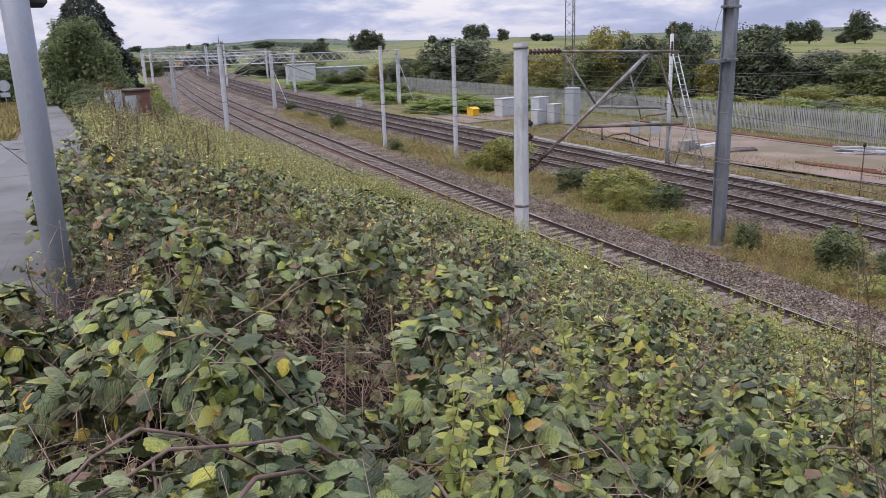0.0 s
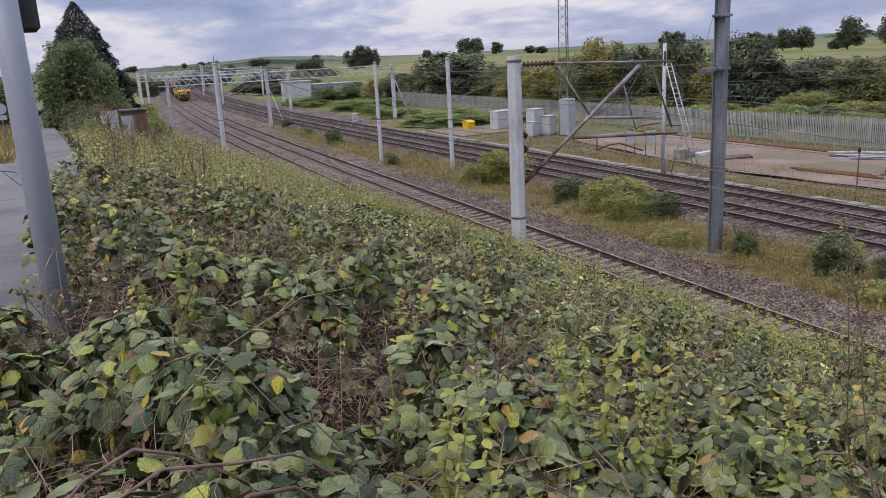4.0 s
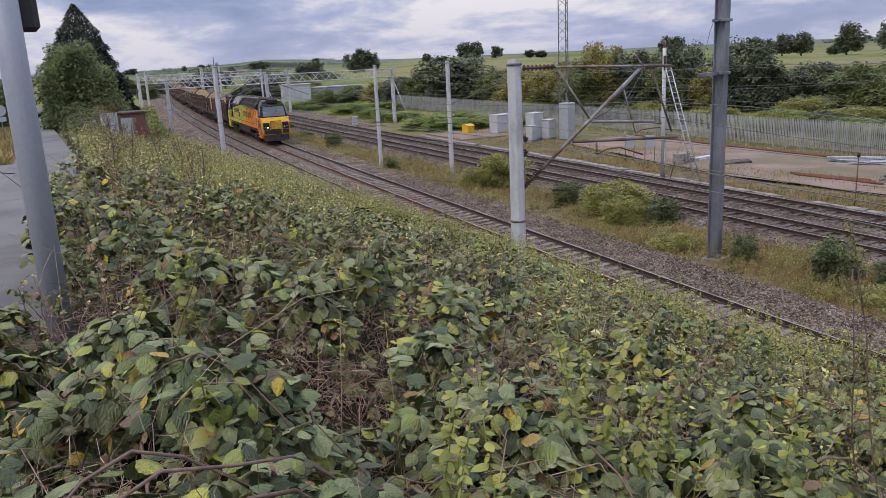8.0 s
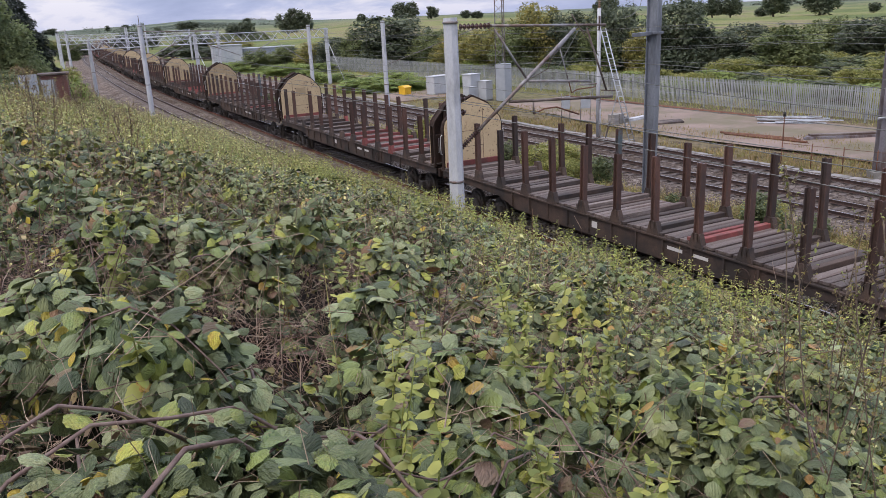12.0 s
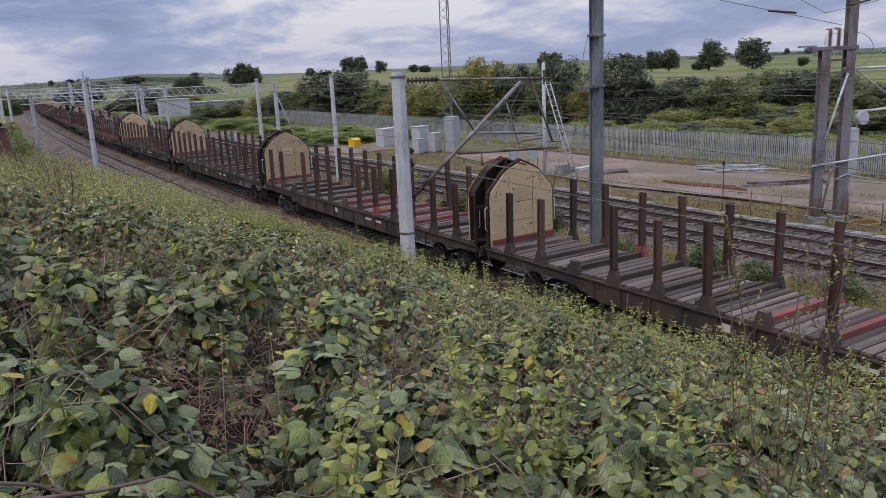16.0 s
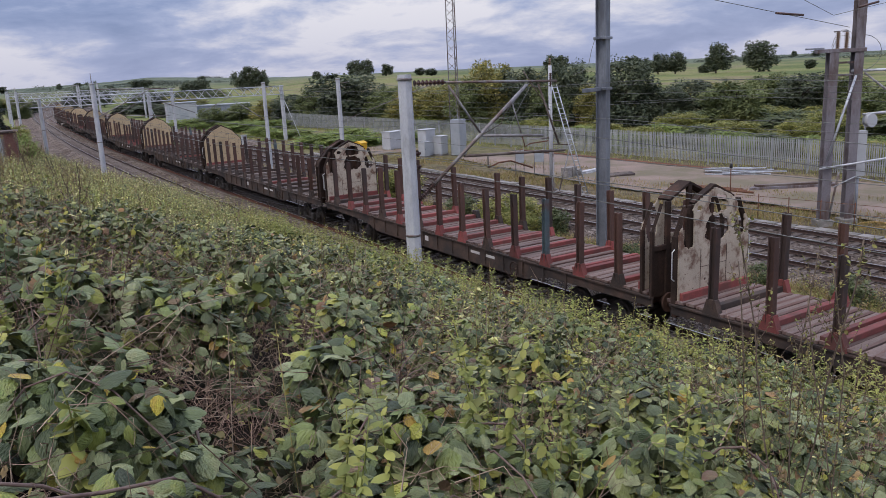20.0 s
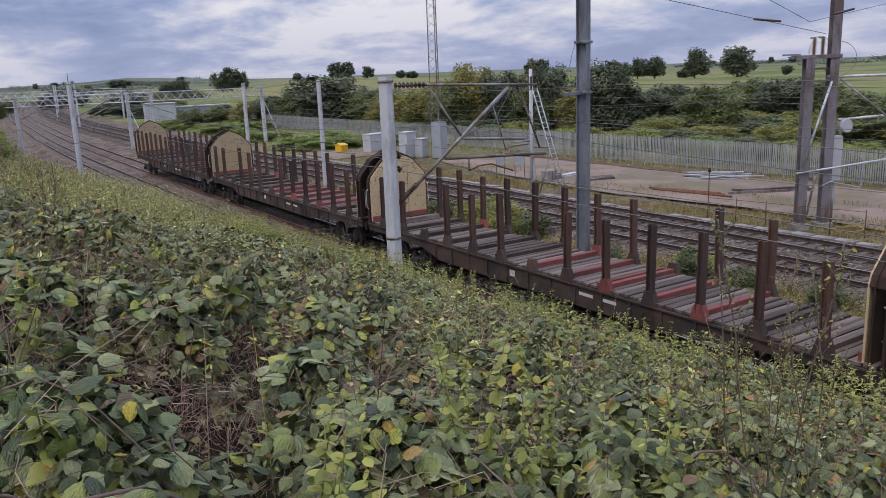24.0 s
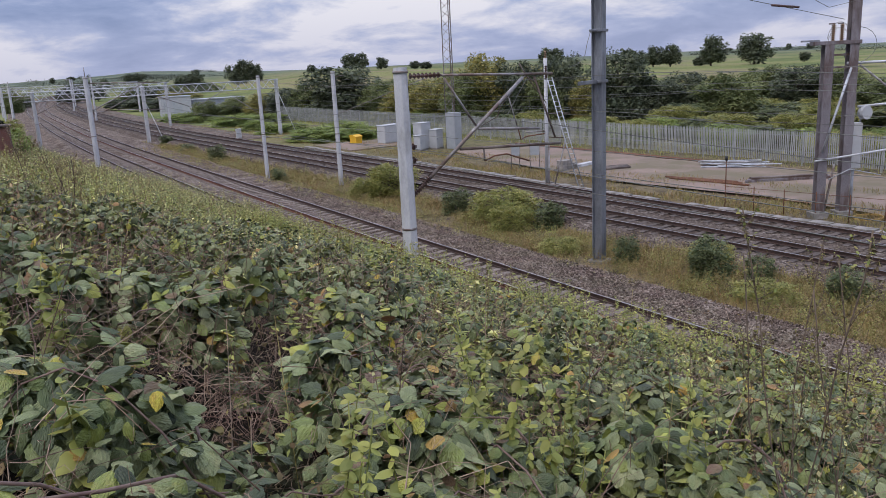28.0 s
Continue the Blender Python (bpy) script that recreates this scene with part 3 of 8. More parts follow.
def stones(name, n, x0, x1, y0, y1, z, size, mat, shift):
    y = y0 + (y1 - y0) * stone_rng.random(n) ** 1.5
    x = stone_rng.uniform(x0, x1, n) + bend(y) + shift(y)
    octa = np.array([(1, 0, 0), (-1, 0, 0), (0, 1, 0), (0, -1, 0), (0, 0, 1), (0, 0, -1.0)])
    co = octa[None] * stone_rng.uniform(0.6, 1.15, (n, 6, 1)) * (size * stone_rng.uniform(0.55, 1.1, n))[:, None, None]
    a = stone_rng.uniform(0, 6.28, n)
    c, s_ = np.cos(a)[:, None], np.sin(a)[:, None]
    tilt = stone_rng.normal(0, 0.5, (n, 1))
    co = np.stack([co[..., 0] * c - co[..., 1] * s_, co[..., 0] * s_ + co[..., 1] * c, 0.7 * co[..., 2] + tilt * co[..., 0]], -1)
    co += np.stack([x, y, np.full(n, z)], -1)[:, None]
    t = np.array([(0, 2, 4), (2, 1, 4), (1, 3, 4), (3, 0, 4), (2, 0, 5), (1, 2, 5), (3, 1, 5), (0, 3, 5)])
    tri = t[None] + (np.arange(n) * 6)[:, None, None]
    ob = part(name, fast_mesh(name, co.reshape(-1, 3), tri.reshape(-1, 3)), mat)
    return tagged(ob, "loose grey-brown ballast stones beside the rails", "stones", kind="stuff")


M_STONE = leafmat("ballast_stone", ((0.0, (0.05, 0.037, 0.029)), (0.35, (0.12, 0.092, 0.072)), (0.7, (0.205, 0.162, 0.13)), (0.9, (0.32, 0.27, 0.225)), (1.0, (0.165, 0.105, 0.072))), 0.9, 0.0, False, 0.2)
stones("ballast_stones", 30000, T2 + 0.85, T2 + 3.4, 5.0, 50.0, -0.20, 0.055, M_STONE, slow_shift)
stones("ballast_stones", 7000, T2 - 0.62, T2 + 0.62, 6.0, 42.0, -0.205, 0.045, M_STONE, slow_shift)

cess_y = np.concatenate([np.arange(95, 160, 5), np.arange(160, 620, 12)])
strip("cess_ground", cess_y, lambda y: 11.0 + float(bend(y)), lambda y: 36.0 + float(bend(y)), lambda y: -0.50, M_BALLAST, "brown stony ground between the curving tracks", 0.0, 10)

RAIL_SIDE = [(-0.07, -0.159), (0.07, -0.159), (0.07, -0.145), (0.012, -0.125), (0.012, -0.045), (0.036, -0.036), (0.036, -0.006), (0.028, -0.0015), (-0.028, -0.0015), (-0.036, -0.006), (-0.036, -0.036), (-0.012, -0.045), (-0.012, -0.125), (-0.07, -0.145)]


def rail_mesh(x, shift, side_mat, far=620.0):
    ys = np.concatenate([np.arange(-60, 75, 15), np.arange(75, 150, 5), np.arange(150, far, 10)])
    n = len(RAIL_SIDE)
    co, f, mi = [], [], []
    for y in ys:
        b = float(bend(y)) + float(shift(y))
        co += [(x + b + u, y, w) for u, w in RAIL_SIDE]
    for j in range(len(ys) - 1):
        for k in range(n):
            k2 = (k + 1) % n
            f.append((j * n + k, j * n + k2, (j + 1) * n + k2, (j + 1) * n + k))
            mi.append(1 if k == 7 else 0)
    me = mesh_of("rail", co, f, (side_mat, M_RAILTOP))
    me.polygons.foreach_set("material_index", mi)
    return me


def sleeper_mesh(mat):
    bm = bmesh.new()
    prof = [(-1.25, -0.3), (-1.25, -0.178), (-0.9, -0.164), (-0.55, -0.164), (-0.35, -0.188), (0.35, -0.188), (0.55, -0.164), (0.9, -0.164), (1.25, -0.178), (1.25, -0.3)]
    bm_prism(bm, prof, -0.125, 0.125)
    me = bpy.data.meshes.new("sleeper")
    bm.to_mesh(me)
    bm.free()
    me.materials.append(mat)
    return me


def track(centre, label, sleepers, side_mats, y_near, y_far, shift=None, pitch=0.66):
    shift = shift or (lambda y: 0.0)
    th = empty("railway_track", pose(0, 0, 0), label, "track", kind="structure")
    for s, mat in zip((-1, 1), side_mats):
        part("rail", rail_mesh(centre + s * 0.7525, shift, mat), None, th)
    me = sleeper_mesh(sleepers)
    rng = random.Random(int(centre * 10))
    y = y_near
    while y < y_far:
        m = pose(centre + float(bend(y)) + float(shift(y)), y, rng.uniform(-0.012, 0.006), 0, 0, -math.degrees(bend_angle(y)) + rng.uniform(-0.5, 0.5))
        part("sleeper", me, None, th, at=m)
        y += pitch
    co, f = [], []
    base = np.array([v.co[:] for v in me.vertices])
    pol = [tuple(q.vertices) for q in me.polygons]
    while y < 420:
        o = len(co)
        co += [(centre + float(bend(y)) + float(shift(y)) + a, y + b, c) for a, b, c in base]
        f += [tuple(i + o for i in q) for q in pol]
        y += pitch
    ob = part("distant_sleepers", mesh_of("distant_sleepers", co, f, (sleepers,)), None, th)
    ob["kind"] = "stuff"
    return th


track(T2, "slow line with rusty and polished rails on concrete sleepers", M_SLEEPER, (M_RAIL_RED, M_RAIL), 6.0, 130.0, slow_shift)
track(T1, "outer slow line half hidden by the overgrown bank", M_SLEEPER, (M_RAIL, M_RAIL), 34.0, 130.0, slow_shift)
track(M1, "main line with dark rails on brown sleepers", M_SLEEPER_DK, (M_RAIL, M_RAIL), 8.0, 120.0, main_shift)
track(M2, "further main line with dark rails on brown sleepers", M_SLEEPER_DK, (M_RAIL, M_RAIL), 8.0, 120.0, main_shift)

# ---- the yard beyond the main lines ----
def slab(name, x0, x1, y0, y1, z0, z1, mat, label, cat):
    bm = box(x0, x1, y0, y1, z0, z1, 0.02)
    return tagged(part(name, bm, mat), label, cat, kind="structure")


yard_co = []
ys = np.arange(8, 62, 2.0)
for y in ys:
    lo, hi = 37.0 + 0.5 * math.sin(y * 0.3) + max(0, y - 46) * 0.25, 47.6 - max(0, y - 50) * 0.05
    for k in range(7):
        x = lo + (hi - lo) * k / 6
        yard_co.append((x, y, -0.42 + 0.02 * math.sin(x * 1.7 + y)))
yard_f = [(j * 7 + k, j * 7 + k + 1, j * 7 + k + 8, j * 7 + k + 7) for j in range(len(ys) - 1) for k in range(6)]
tagged(part("yard_pavement", mesh_of("yard_pavement", yard_co, yard_f), M_YARD), "dusty pale concrete yard beside the railway", "pavement", kind="structure")

# cable trough lids along the far cess
trough = empty("cable_trough", pose(0, 0, 0), "line of concrete cable trough lids along the cess", "trough", kind="structure")
lid = mesh_of("trough_lid", *(lambda b: ([v.co[:] for v in b.verts], [[v.index for v in q.verts] for q in b.faces]))((lambda b: (b.verts.index_update(), b)[1])(box(-0.28, 0.28, -0.47, 0.47, -0.12, 0.0, 0.012))), (M_CONC_OLD,))
rng = random.Random(8)
for i in range(70):
    y = 9 + i
    if rng.random() < 0.12:
        continue
    part("trough_lid", lid, None, trough, at=pose(33.25 + 0.15 * math.sin(y * 0.15), y, -0.36 + rng.uniform(-0.03, 0.03), rng.uniform(-2, 2), rng.uniform(-2, 2), rng.uniform(-3, 3)))

# ---- palisade fence ----
def pale_mesh(h=2.0):
    bm = bmesh.new()
    prof = [(-0.043, 0.0), (-0.02, 0.02), (0.02, 0.02), (0.043, 0.0), (0.02, 0.013), (-0.02, 0.013)]
    a = [bm.verts.new((0.0 + v, u, -0.5)) for u, v in prof]
    b = [bm.verts.new((0.0 + v, u, h - 0.62)) for u, v in prof]
    n = len(prof)
    for i in range(n):
        bm.faces.new((a[i], a[(i + 1) % n], b[(i + 1) % n], b[i]))
    tips = [bm.verts.new((v, u * 1.0, h - 0.5)) for u, v in ((-0.035, 0.0), (0.0, 0.018), (0.035, 0.0))]
    bm.faces.new((b[0], b[1], tips[0]))
    bm.faces.new((b[1], b[2], tips[1]))
    bm.faces.new((b[2], b[3], tips[2]))
    me = bpy.data.meshes.new("pale")
    bm.to_mesh(me)
    bm.free()
    me.materials.append(M_PALISADE)
    return me


def fence_x(y):
    return 49.6 - 0.05 * max(0.0, 30 - y) + float(bend(y)) * 0.8


pm = pale_mesh(2.12)
fence = empty("palisade_fence", pose(0, 0, 0.24), "pale galvanised palisade fence along the yard", "fence", kind="structure")
rng = random.Random(3)
co, f = [], []
base = np.array([v.co[:] for v in pm.vertices])
pol = [tuple(q.vertices) for q in pm.polygons]
y, count = 14.0, 0
while y < 215:
    lean = rng.uniform(-1.2, 1.2)
    if 18.0 < y < 62.0 and count < 300:
        part("pale", pm, None, fence, at=pose(fence_x(y), y, -0.05 + rng.uniform(-0.02, 0.02), lean, 0, rng.uniform(-4, 4)))
        count += 1
    else:
        o = len(co)
        co += [(fence_x(y) + a, y + b, c - 0.05) for a, b, c in base]
        f += [tuple(i + o for i in q) for q in pol]
    y += 0.148
tagged(part("distant_pales", mesh_of("distant_pales", co, f, (M_PALISADE,)), None, fence), kind="stuff")
for z in (0.15, 1.25):
    part("fence_rail", pathtube([(fence_x(y) + 0.05, y, z) for y in np.arange(14, 216, 4)], 0.03, 5), M_PALISADE, fence)
post_me = mesh_of("fence_post", [(sx * 0.05, sy * 0.05, z) for z in (-0.85, 1.5) for sx, sy in ((-1, -1), (1, -1), (1, 1), (-1, 1))], [(3, 2, 1, 0), (4, 5, 6, 7), (0, 1, 5, 4), (1, 2, 6, 5), (2, 3, 7, 6), (3, 0, 4, 7)], (M_PALISADE,))
for y in np.arange(15, 214, 2.75):
    part("fence_post", post_me, None, fence, at=pose(fence_x(y) + 0.09, y, 0))


# ---- overhead line structures ----
def octagon_mast(m, h, r, label, foot=-0.8, group=""):
    th = empty("overhead_line_mast", m, label, "mast", group)
    bm = bmesh.new()
    bm_tube(bm, (0, 0, foot), (0, 0, h), r, r * 0.86, n=8)
    for fc in bm.faces:
        fc.smooth = False
    bmesh.ops.rotate(bm, verts=bm.verts, cent=(0, 0, 0), matrix=Matrix.Rotation(radians(22.5), 3, "Z"))
    part("shaft", bm, M_CONC, th)
    for z in (h * 0.42, h - 0.12):
        bm = bmesh.new()
        bm_tube(bm, (0, 0, z - 0.03), (0, 0, z + 0.03), r * 0.98, n=12)
        part("steel_band", bm, M_TUBE, th)
    return th


def h_mast(m, h, w, d, label, name="overhead_line_mast", mat=None, group="", foot=-0.8):
    th = empty(name, m, label, "mast", group)
    t = 0.028
    bm = bmesh.new()
    bm_box(bm, -w / 2, w / 2, -d / 2, -d / 2 + t, foot, h, 0.004)
    bm_box(bm, -w / 2, w / 2, d / 2 - t, d / 2, foot, h, 0.004)
    bm_box(bm, -t / 2, t / 2, -d / 2 + t, d / 2 - t, foot, h)
    part("shaft", bm, mat or M_GALV, th)
    part("footing", box(-w * 0.9, w * 0.9, -d * 0.9, d * 0.9, foot, foot + 0.35, 0.03), M_CONC_OLD, th, "concrete footing")
    return th


# the two-track cantilever over the slow lines
mast = octagon_mast(pose(10.75, 18.4, 0), 7.47, 0.215, "pale octagonal concrete mast carrying a two-track cantilever", foot=0.2)
def cpart(name, a, b, r, mat=None, n=8):
    return part(name, tube((a[0] - 10.75, 0.0, a[1]), (b[0] - 10.75, 0.0, b[1]), r, n=n), mat or M_TUBE, mast)


cpart("top_tie", (12.0, 7.21), (16.0, 7.06), 0.035)
cpart("raking_strut", (11.5, 4.45), (14.86, 7.0), 0.052)
cpart("hanger", (12.12, 7.12), (13.2, 5.66), 0.032)
M_ARM = surf("brown_weathered_tube", (0.12, 0.095, 0.08), (0.22, 0.185, 0.16), 3.0, 0.7, 0.15, 0.15, stain=(0.08, 0.05, 0.038), amount=0.4)
cpart("registration_arm", (13.2, 5.66), (15.45, 5.48), 0.038)
cpart("registration_arm", (12.56, 5.14), (16.3, 4.96), 0.042, M_ARM)
cpart("wire_drop", (14.1, 6.42), (13.9, 5.95), 0.012, M_ARM, 5)
cpart("wire_drop", (13.9, 5.95), (13.3, 5.72), 0.012, M_ARM, 5)
cpart("hanger", (14.95, 7.05), (14.1, 6.3), 0.016)
cpart("hanger", (15.05, 7.0), (15.75, 6.2), 0.012, M_ARM)
cpart("hanger", (15.3, 7.0), (16.08, 5.15), 0.03, M_ARM)
cpart("hanger", (14.3, 6.55), (14.62, 5.6), 0.018)
cpart("steady_arm", (13.38, 5.08), (13.39, 4.72), 0.026, M_ARM)
part("steady_arm", pathtube([(2.64, 0, 4.72), (3.0, 0, 4.83), (3.45, 0, 4.84), (4.28, 0, 4.55)], 0.024), M_RUSTY, mast)
part("steady_arm", pathtube([(3.9, 0, 5.52), (4.0, 0, 5.2), (4.2, 0, 5.28), (4.9, 0, 5.3)], 0.02), M_RUSTY, mast)
part("bracket", pathtube([(4.0, 0, 7.4), (4.3, 0, 7.0), (4.55, 0, 6.85)], 0.016), M_TUBE, mast)
cpart("wire_drop", (15.0, 6.95), (14.25, 5.95), 0.01, M_WIRE, 5)
bm = bmesh.new()
bm_disks(bm, (0.27, 0, 7.23), (1.28, 0, 7.21), 0.085, 8)
part("insulator", bm, M_INSUL, mast, "brown ribbed insulator")
bm = bmesh.new()
bm_disks(bm, (0.2, 0, 4.04), (0.86, 0, 4.55), 0.085, 11)
part("insulator", bm, M_INSUL, mast, "brown ribbed insulator")
for z in (5.33, 4.97):
    bm = bmesh.new()
    bm_disks(bm, (0.2, 0.1, z), (0.42, 0.1, z + 0.02), 0.1, 2)
    part("insulator", bm, M_INSUL, mast, "brown ribbed insulator")

# masts further along the slow lines
for y, h, top in ((66.3, 7.85, 1), (106.0, 6.5, 0), (148.0, 7.3, 1), (188.0, 7.2, 1), (228.0, 7.4, 1), (270.0, 7.4, 1)):
    x = 10.7 + float(bend(y)) * 0.9
    q = octagon_mast(pose(x, y, 0), h, 0.21 if y < 90 else 0.24, "pale concrete mast beside the slow lines", group="masts along the slow lines")
    part("top_tie", tube((0.1, 0, h - 0.5), (5.6, 0, h - 0.7), 0.04), M_TUBE, q)
    part("raking_strut", tube((0.15, 0, h - 2.6), (4.4, 0, h - 0.65), 0.045), M_TUBE, q)
    part("registration_arm", tube((2.0, 0, 5.2), (5.6, 0, 5.0), 0.03), M_TUBE, q)
    if top:
        part("extension", tube((0, 0, h), (0, 0, h + 0.7), 0.03), M_TUBE, q)

# masts between the slow and the main lines
for x, y, h, r in ((20.7, 56.2, 7.3, 0.15), (23.85, 50.2, 7.35, 0.165)):
    q = octagon_mast(pose(x, y, 0), h, r, "slim pale mast between the slow and main lines", group="masts between the lines")
    part("bracket", tube((0, 0, h - 0.4), (0.9, 0.1, h - 0.3), 0.02), M_TUBE, q)
    part("stay", tube((0.1, 0, 4.4), (3.6 if x > 22 else -2.6, -8.0 if x > 22 else 3.0, 7.0), 0.022), M_TUBE, q)

tall = h_mast(pose(21.75, 22.35, 0, 0, 0, 22), 12.5, 0.40, 0.42, "tall galvanised H-section steel mast between the lines")
for z in (6.55, 8.42):
    part("strap", box(-0.28, 0.28, -0.27, 0.27, z - 0.05, z + 0.05, 0.01), M_GALV, tall, "bolted steel strap")
part("bracket_arm", box(-1.75, -0.22, -0.05, 0.05, 6.48, 6.62, 0.01), M_GALV, tall)
part("bracket_arm", box(-0.75, -0.22, -0.04, 0.04, 8.38, 8.46, 0.01), M_GALV, tall)
part("jumper_wire", pathtube([(-0.7, 0, 8.4), (-1.0, 0, 8.0), (-1.25, 0, 7.5), (-1.6, 0.1, 7.25), (-2.1, 0.2, 7.15)], 0.012, 5), M_WIRE, tall)

thin = empty("overhead_line_mast", pose(32.9, 38.5, 0), "slender pale mast with a ladder leaning on it", "mast")
part("shaft", tube((0, 0, -0.6), (0, 0, 7.5), 0.13, 0.11, 10), M_CONC, thin)
bm = bmesh.new()
bm_disks(bm, (-0.05, -0.1, 7.05), (-0.05, -0.1, 6.2), 0.12, 7)
part("insulator", bm, M_INSUL, thin, "brown ribbed insulator")
bm = bmesh.new()
bm_disks(bm, (0, 0, 7.5), (0, 0, 7.95), 0.11, 4)
part("insulator", bm, M_INSUL_TAN, thin, "tan porcelain insulator")
part("bracket_arm", tube((0, 0, 3.0), (-1.2, 0.6, 3.0), 0.04), M_TUBE, thin)
part("bracket_arm", tube((0.0, -0.05, 4.1), (1.6, -0.4, 4.0), 0.035), M_ARM, thin)
part("stay", tube((0.1, -0.1, 2.6), (1.1, -0.6, 2.5), 0.035), M_ARM, thin)
part("stay", tube((1.1, -0.6, 2.5), (0.2, -0.5, -0.4), 0.045), M_TUBE, thin)
part("stay", tube((0.1, -0.1, 2.2), (-0.7, -1.0, -0.4), 0.05), M_TUBE, thin)
ladder = empty("ladder", pose(32.9, 38.5, 0), "pale aluminium ladder leaning against the slender mast", "ladder")
la, lb = Vector((0.1, -0.25, 6.3)), Vector((0.75, -2.35, -0.5))
for s in (-0.2, 0.2):
    part("stile", tube(la + Vector((s, 0, 0)), lb + Vector((s, 0, 0)), 0.035, n=6), M_GALV_LIGHT, ladder)
for i in range(21):
    c = la.lerp(lb, (i + 0.5) / 21)
    part("rung", tube(c - Vector((0.2, 0, 0)), c + Vector((0.2, 0, 0)), 0.018, n=5), M_GALV_LIGHT, ladder)

# the switch structure: two H-section masts with a platform
M_POST = surf("weathered_dark_steel", (0.15, 0.138, 0.15), (0.28, 0.26, 0.275), 2.2, 0.7, 0.2, 0.15, stain=(0.11, 0.075, 0.065), amount=0.35, stretch=(1, 1, 0.3))
sw = h_mast(pose(34.9, 21.2, 0, 0, 0, -32), 7.45, 0.42, 0.40, "weathered H-section mast with a switch platform on top", mat=M_POST, foot=-0.6)
part("platform", box(-0.75, 1.45, -0.22, 0.22, 7.45, 7.62, 0.01), M_POST, sw)
for z in (6.4, 6.95):
    part("spacer", box(0.2, 1.0, -0.05, 0.05, z, z + 0.09), M_POST, sw)
part("platform_arm", box(-1.25, -0.4, -0.04, 0.04, 7.62, 7.7, 0.01), M_GALV, sw)
for k in (0.05, 0.45):
    bm = bmesh.new()
    bm_disks(bm, (k + 0.15, 0, 7.6), (k + 0.16, 0, 8.35), 0.13, 9, 0.8)
    part("insulator", bm, M_INSUL_TAN, sw, "tan porcelain insulator")
    part("terminal", box(k - 0.05, k + 0.2, -0.03, 0.03, 8.34, 8.41, 0.01), M_TUBE, sw)
sw2 = h_mast(pose(35.9, 20.62, 0, 0, 0, -32), 12.5, 0.42, 0.40, "tall weathered H-section mast beside the switch platform", mat=M_POST, foot=-0.6)
part("bracket_arm", tube((-0.2, 0, 6.6), (4.6, -0.4, 6.6), 0.06), M_GALV_LIGHT, sw2)
part("raking_strut", tube((0.4, 0, 6.5), (4.0, -0.3, 3.6), 0.05), M_TUBE, sw2)
part("raking_strut", tube((-0.1, -0.2, 6.4), (-1.3, -0.4, 2.6), 0.055), M_GALV_LIGHT, sw2)
part("registration_arm", tube((-1.6, -0.35, 2.2), (4.5, -0.3, 2.9), 0.05), M_GALV_LIGHT, sw2)
part("registration_arm", tube((0.5, 0.1, 4.6), (4.5, 0.1, 4.8), 0.06), M_GALV_LIGHT, sw2)
part("steady_arm", pathtube([(-0.9, -0.3, 1.3), (0.1, -0.3, 1.75), (1.6, -0.3, 1.4)], 0.025), M_GALV_LIGHT, sw2)
part("raking_strut", tube((-0.6, -0.2, 2.0), (-0.9, -0.1, -0.3), 0.05), M_TUBE, sw2)
for a in (0.0, 0.25):
    pts = [(-0.7 - 0.55 * math.cos(q), -0.1, 7.3 + 0.9 * math.sin(q) + a) for q in np.linspace(0.2, 2.9, 8)]
    part("jumper_wire", pathtube(pts, 0.012, 5), M_WIRE, sw2)
part("jumper_wire", pathtube([(0.1 + 0.95 * math.sin(q), -0.1, 6.6 + 1.6 * (1 - math.cos(q)) / 2) for q in np.linspace(3.0, 0.3, 9)], 0.012, 5), M_WIRE, sw2)
box1 = empty("equipment_cabinet", pose(36.5, 20.55, 0, 0, 0, -32), "tall pale equipment cabinet on a post with a dish", "cabinet")
part("body", box(-0.24, 0.24, -0.2, 0.2, 1.7, 3.85, 0.03), M_WHITEBOX, box1)
part("leg", tube((0, 0, -0.55), (0, 0, 1.7), 0.07), M_GALV, box1)
part("duct", tube((-0.3, 0.2, -0.5), (-0.3, 0.2, 3.6), 0.05), M_WHITEBOX, box1)
bm = bmesh.new()
bm_tube(bm, (0.2, -0.1, 4.3), (0.3, -0.38, 4.32), 0.3, 0.32, 16)
part("dish", bm, M_WHITEBOX, box1, "pale round dish")
part("dish_post", tube((0.2, 0, 3.8), (0.2, 0, 4.4), 0.04), M_WHITEBOX, box1)
coil = empty("cable_coil", pose(35.9, 19.3, -0.5), "loose coil of yellow cable lying on the ground", "cable")
part("coil", pathtube([((0.75 + 0.06 * math.sin(3 * a)) * math.cos(a), 0.6 * math.sin(a), 0.04 + 0.004 * a) for a in np.linspace(0, 19, 60)], 0.022, 5), surf("yellow_cable", (0.35, 0.22, 0.06), (0.45, 0.30, 0.09), 5.0, 0.6), coil)
hand = empty("post_and_wire_fence", pose(0, 0, 0), "low rusty post-and-wire guard fence", "fence")
for k in range(6):
    part("post", tube((33.8 + 0.25 * k, 25.6 - 1.5 * k, -0.55), (33.8 + 0.25 * k, 25.6 - 1.5 * k, 0.75), 0.025, n=6), M_RUSTY, hand)
for z in (0.2, 0.65):
    part("wire", tube((33.8, 25.6, z), (35.05, 18.1, z), 0.012, n=5), M_RUSTY, hand)


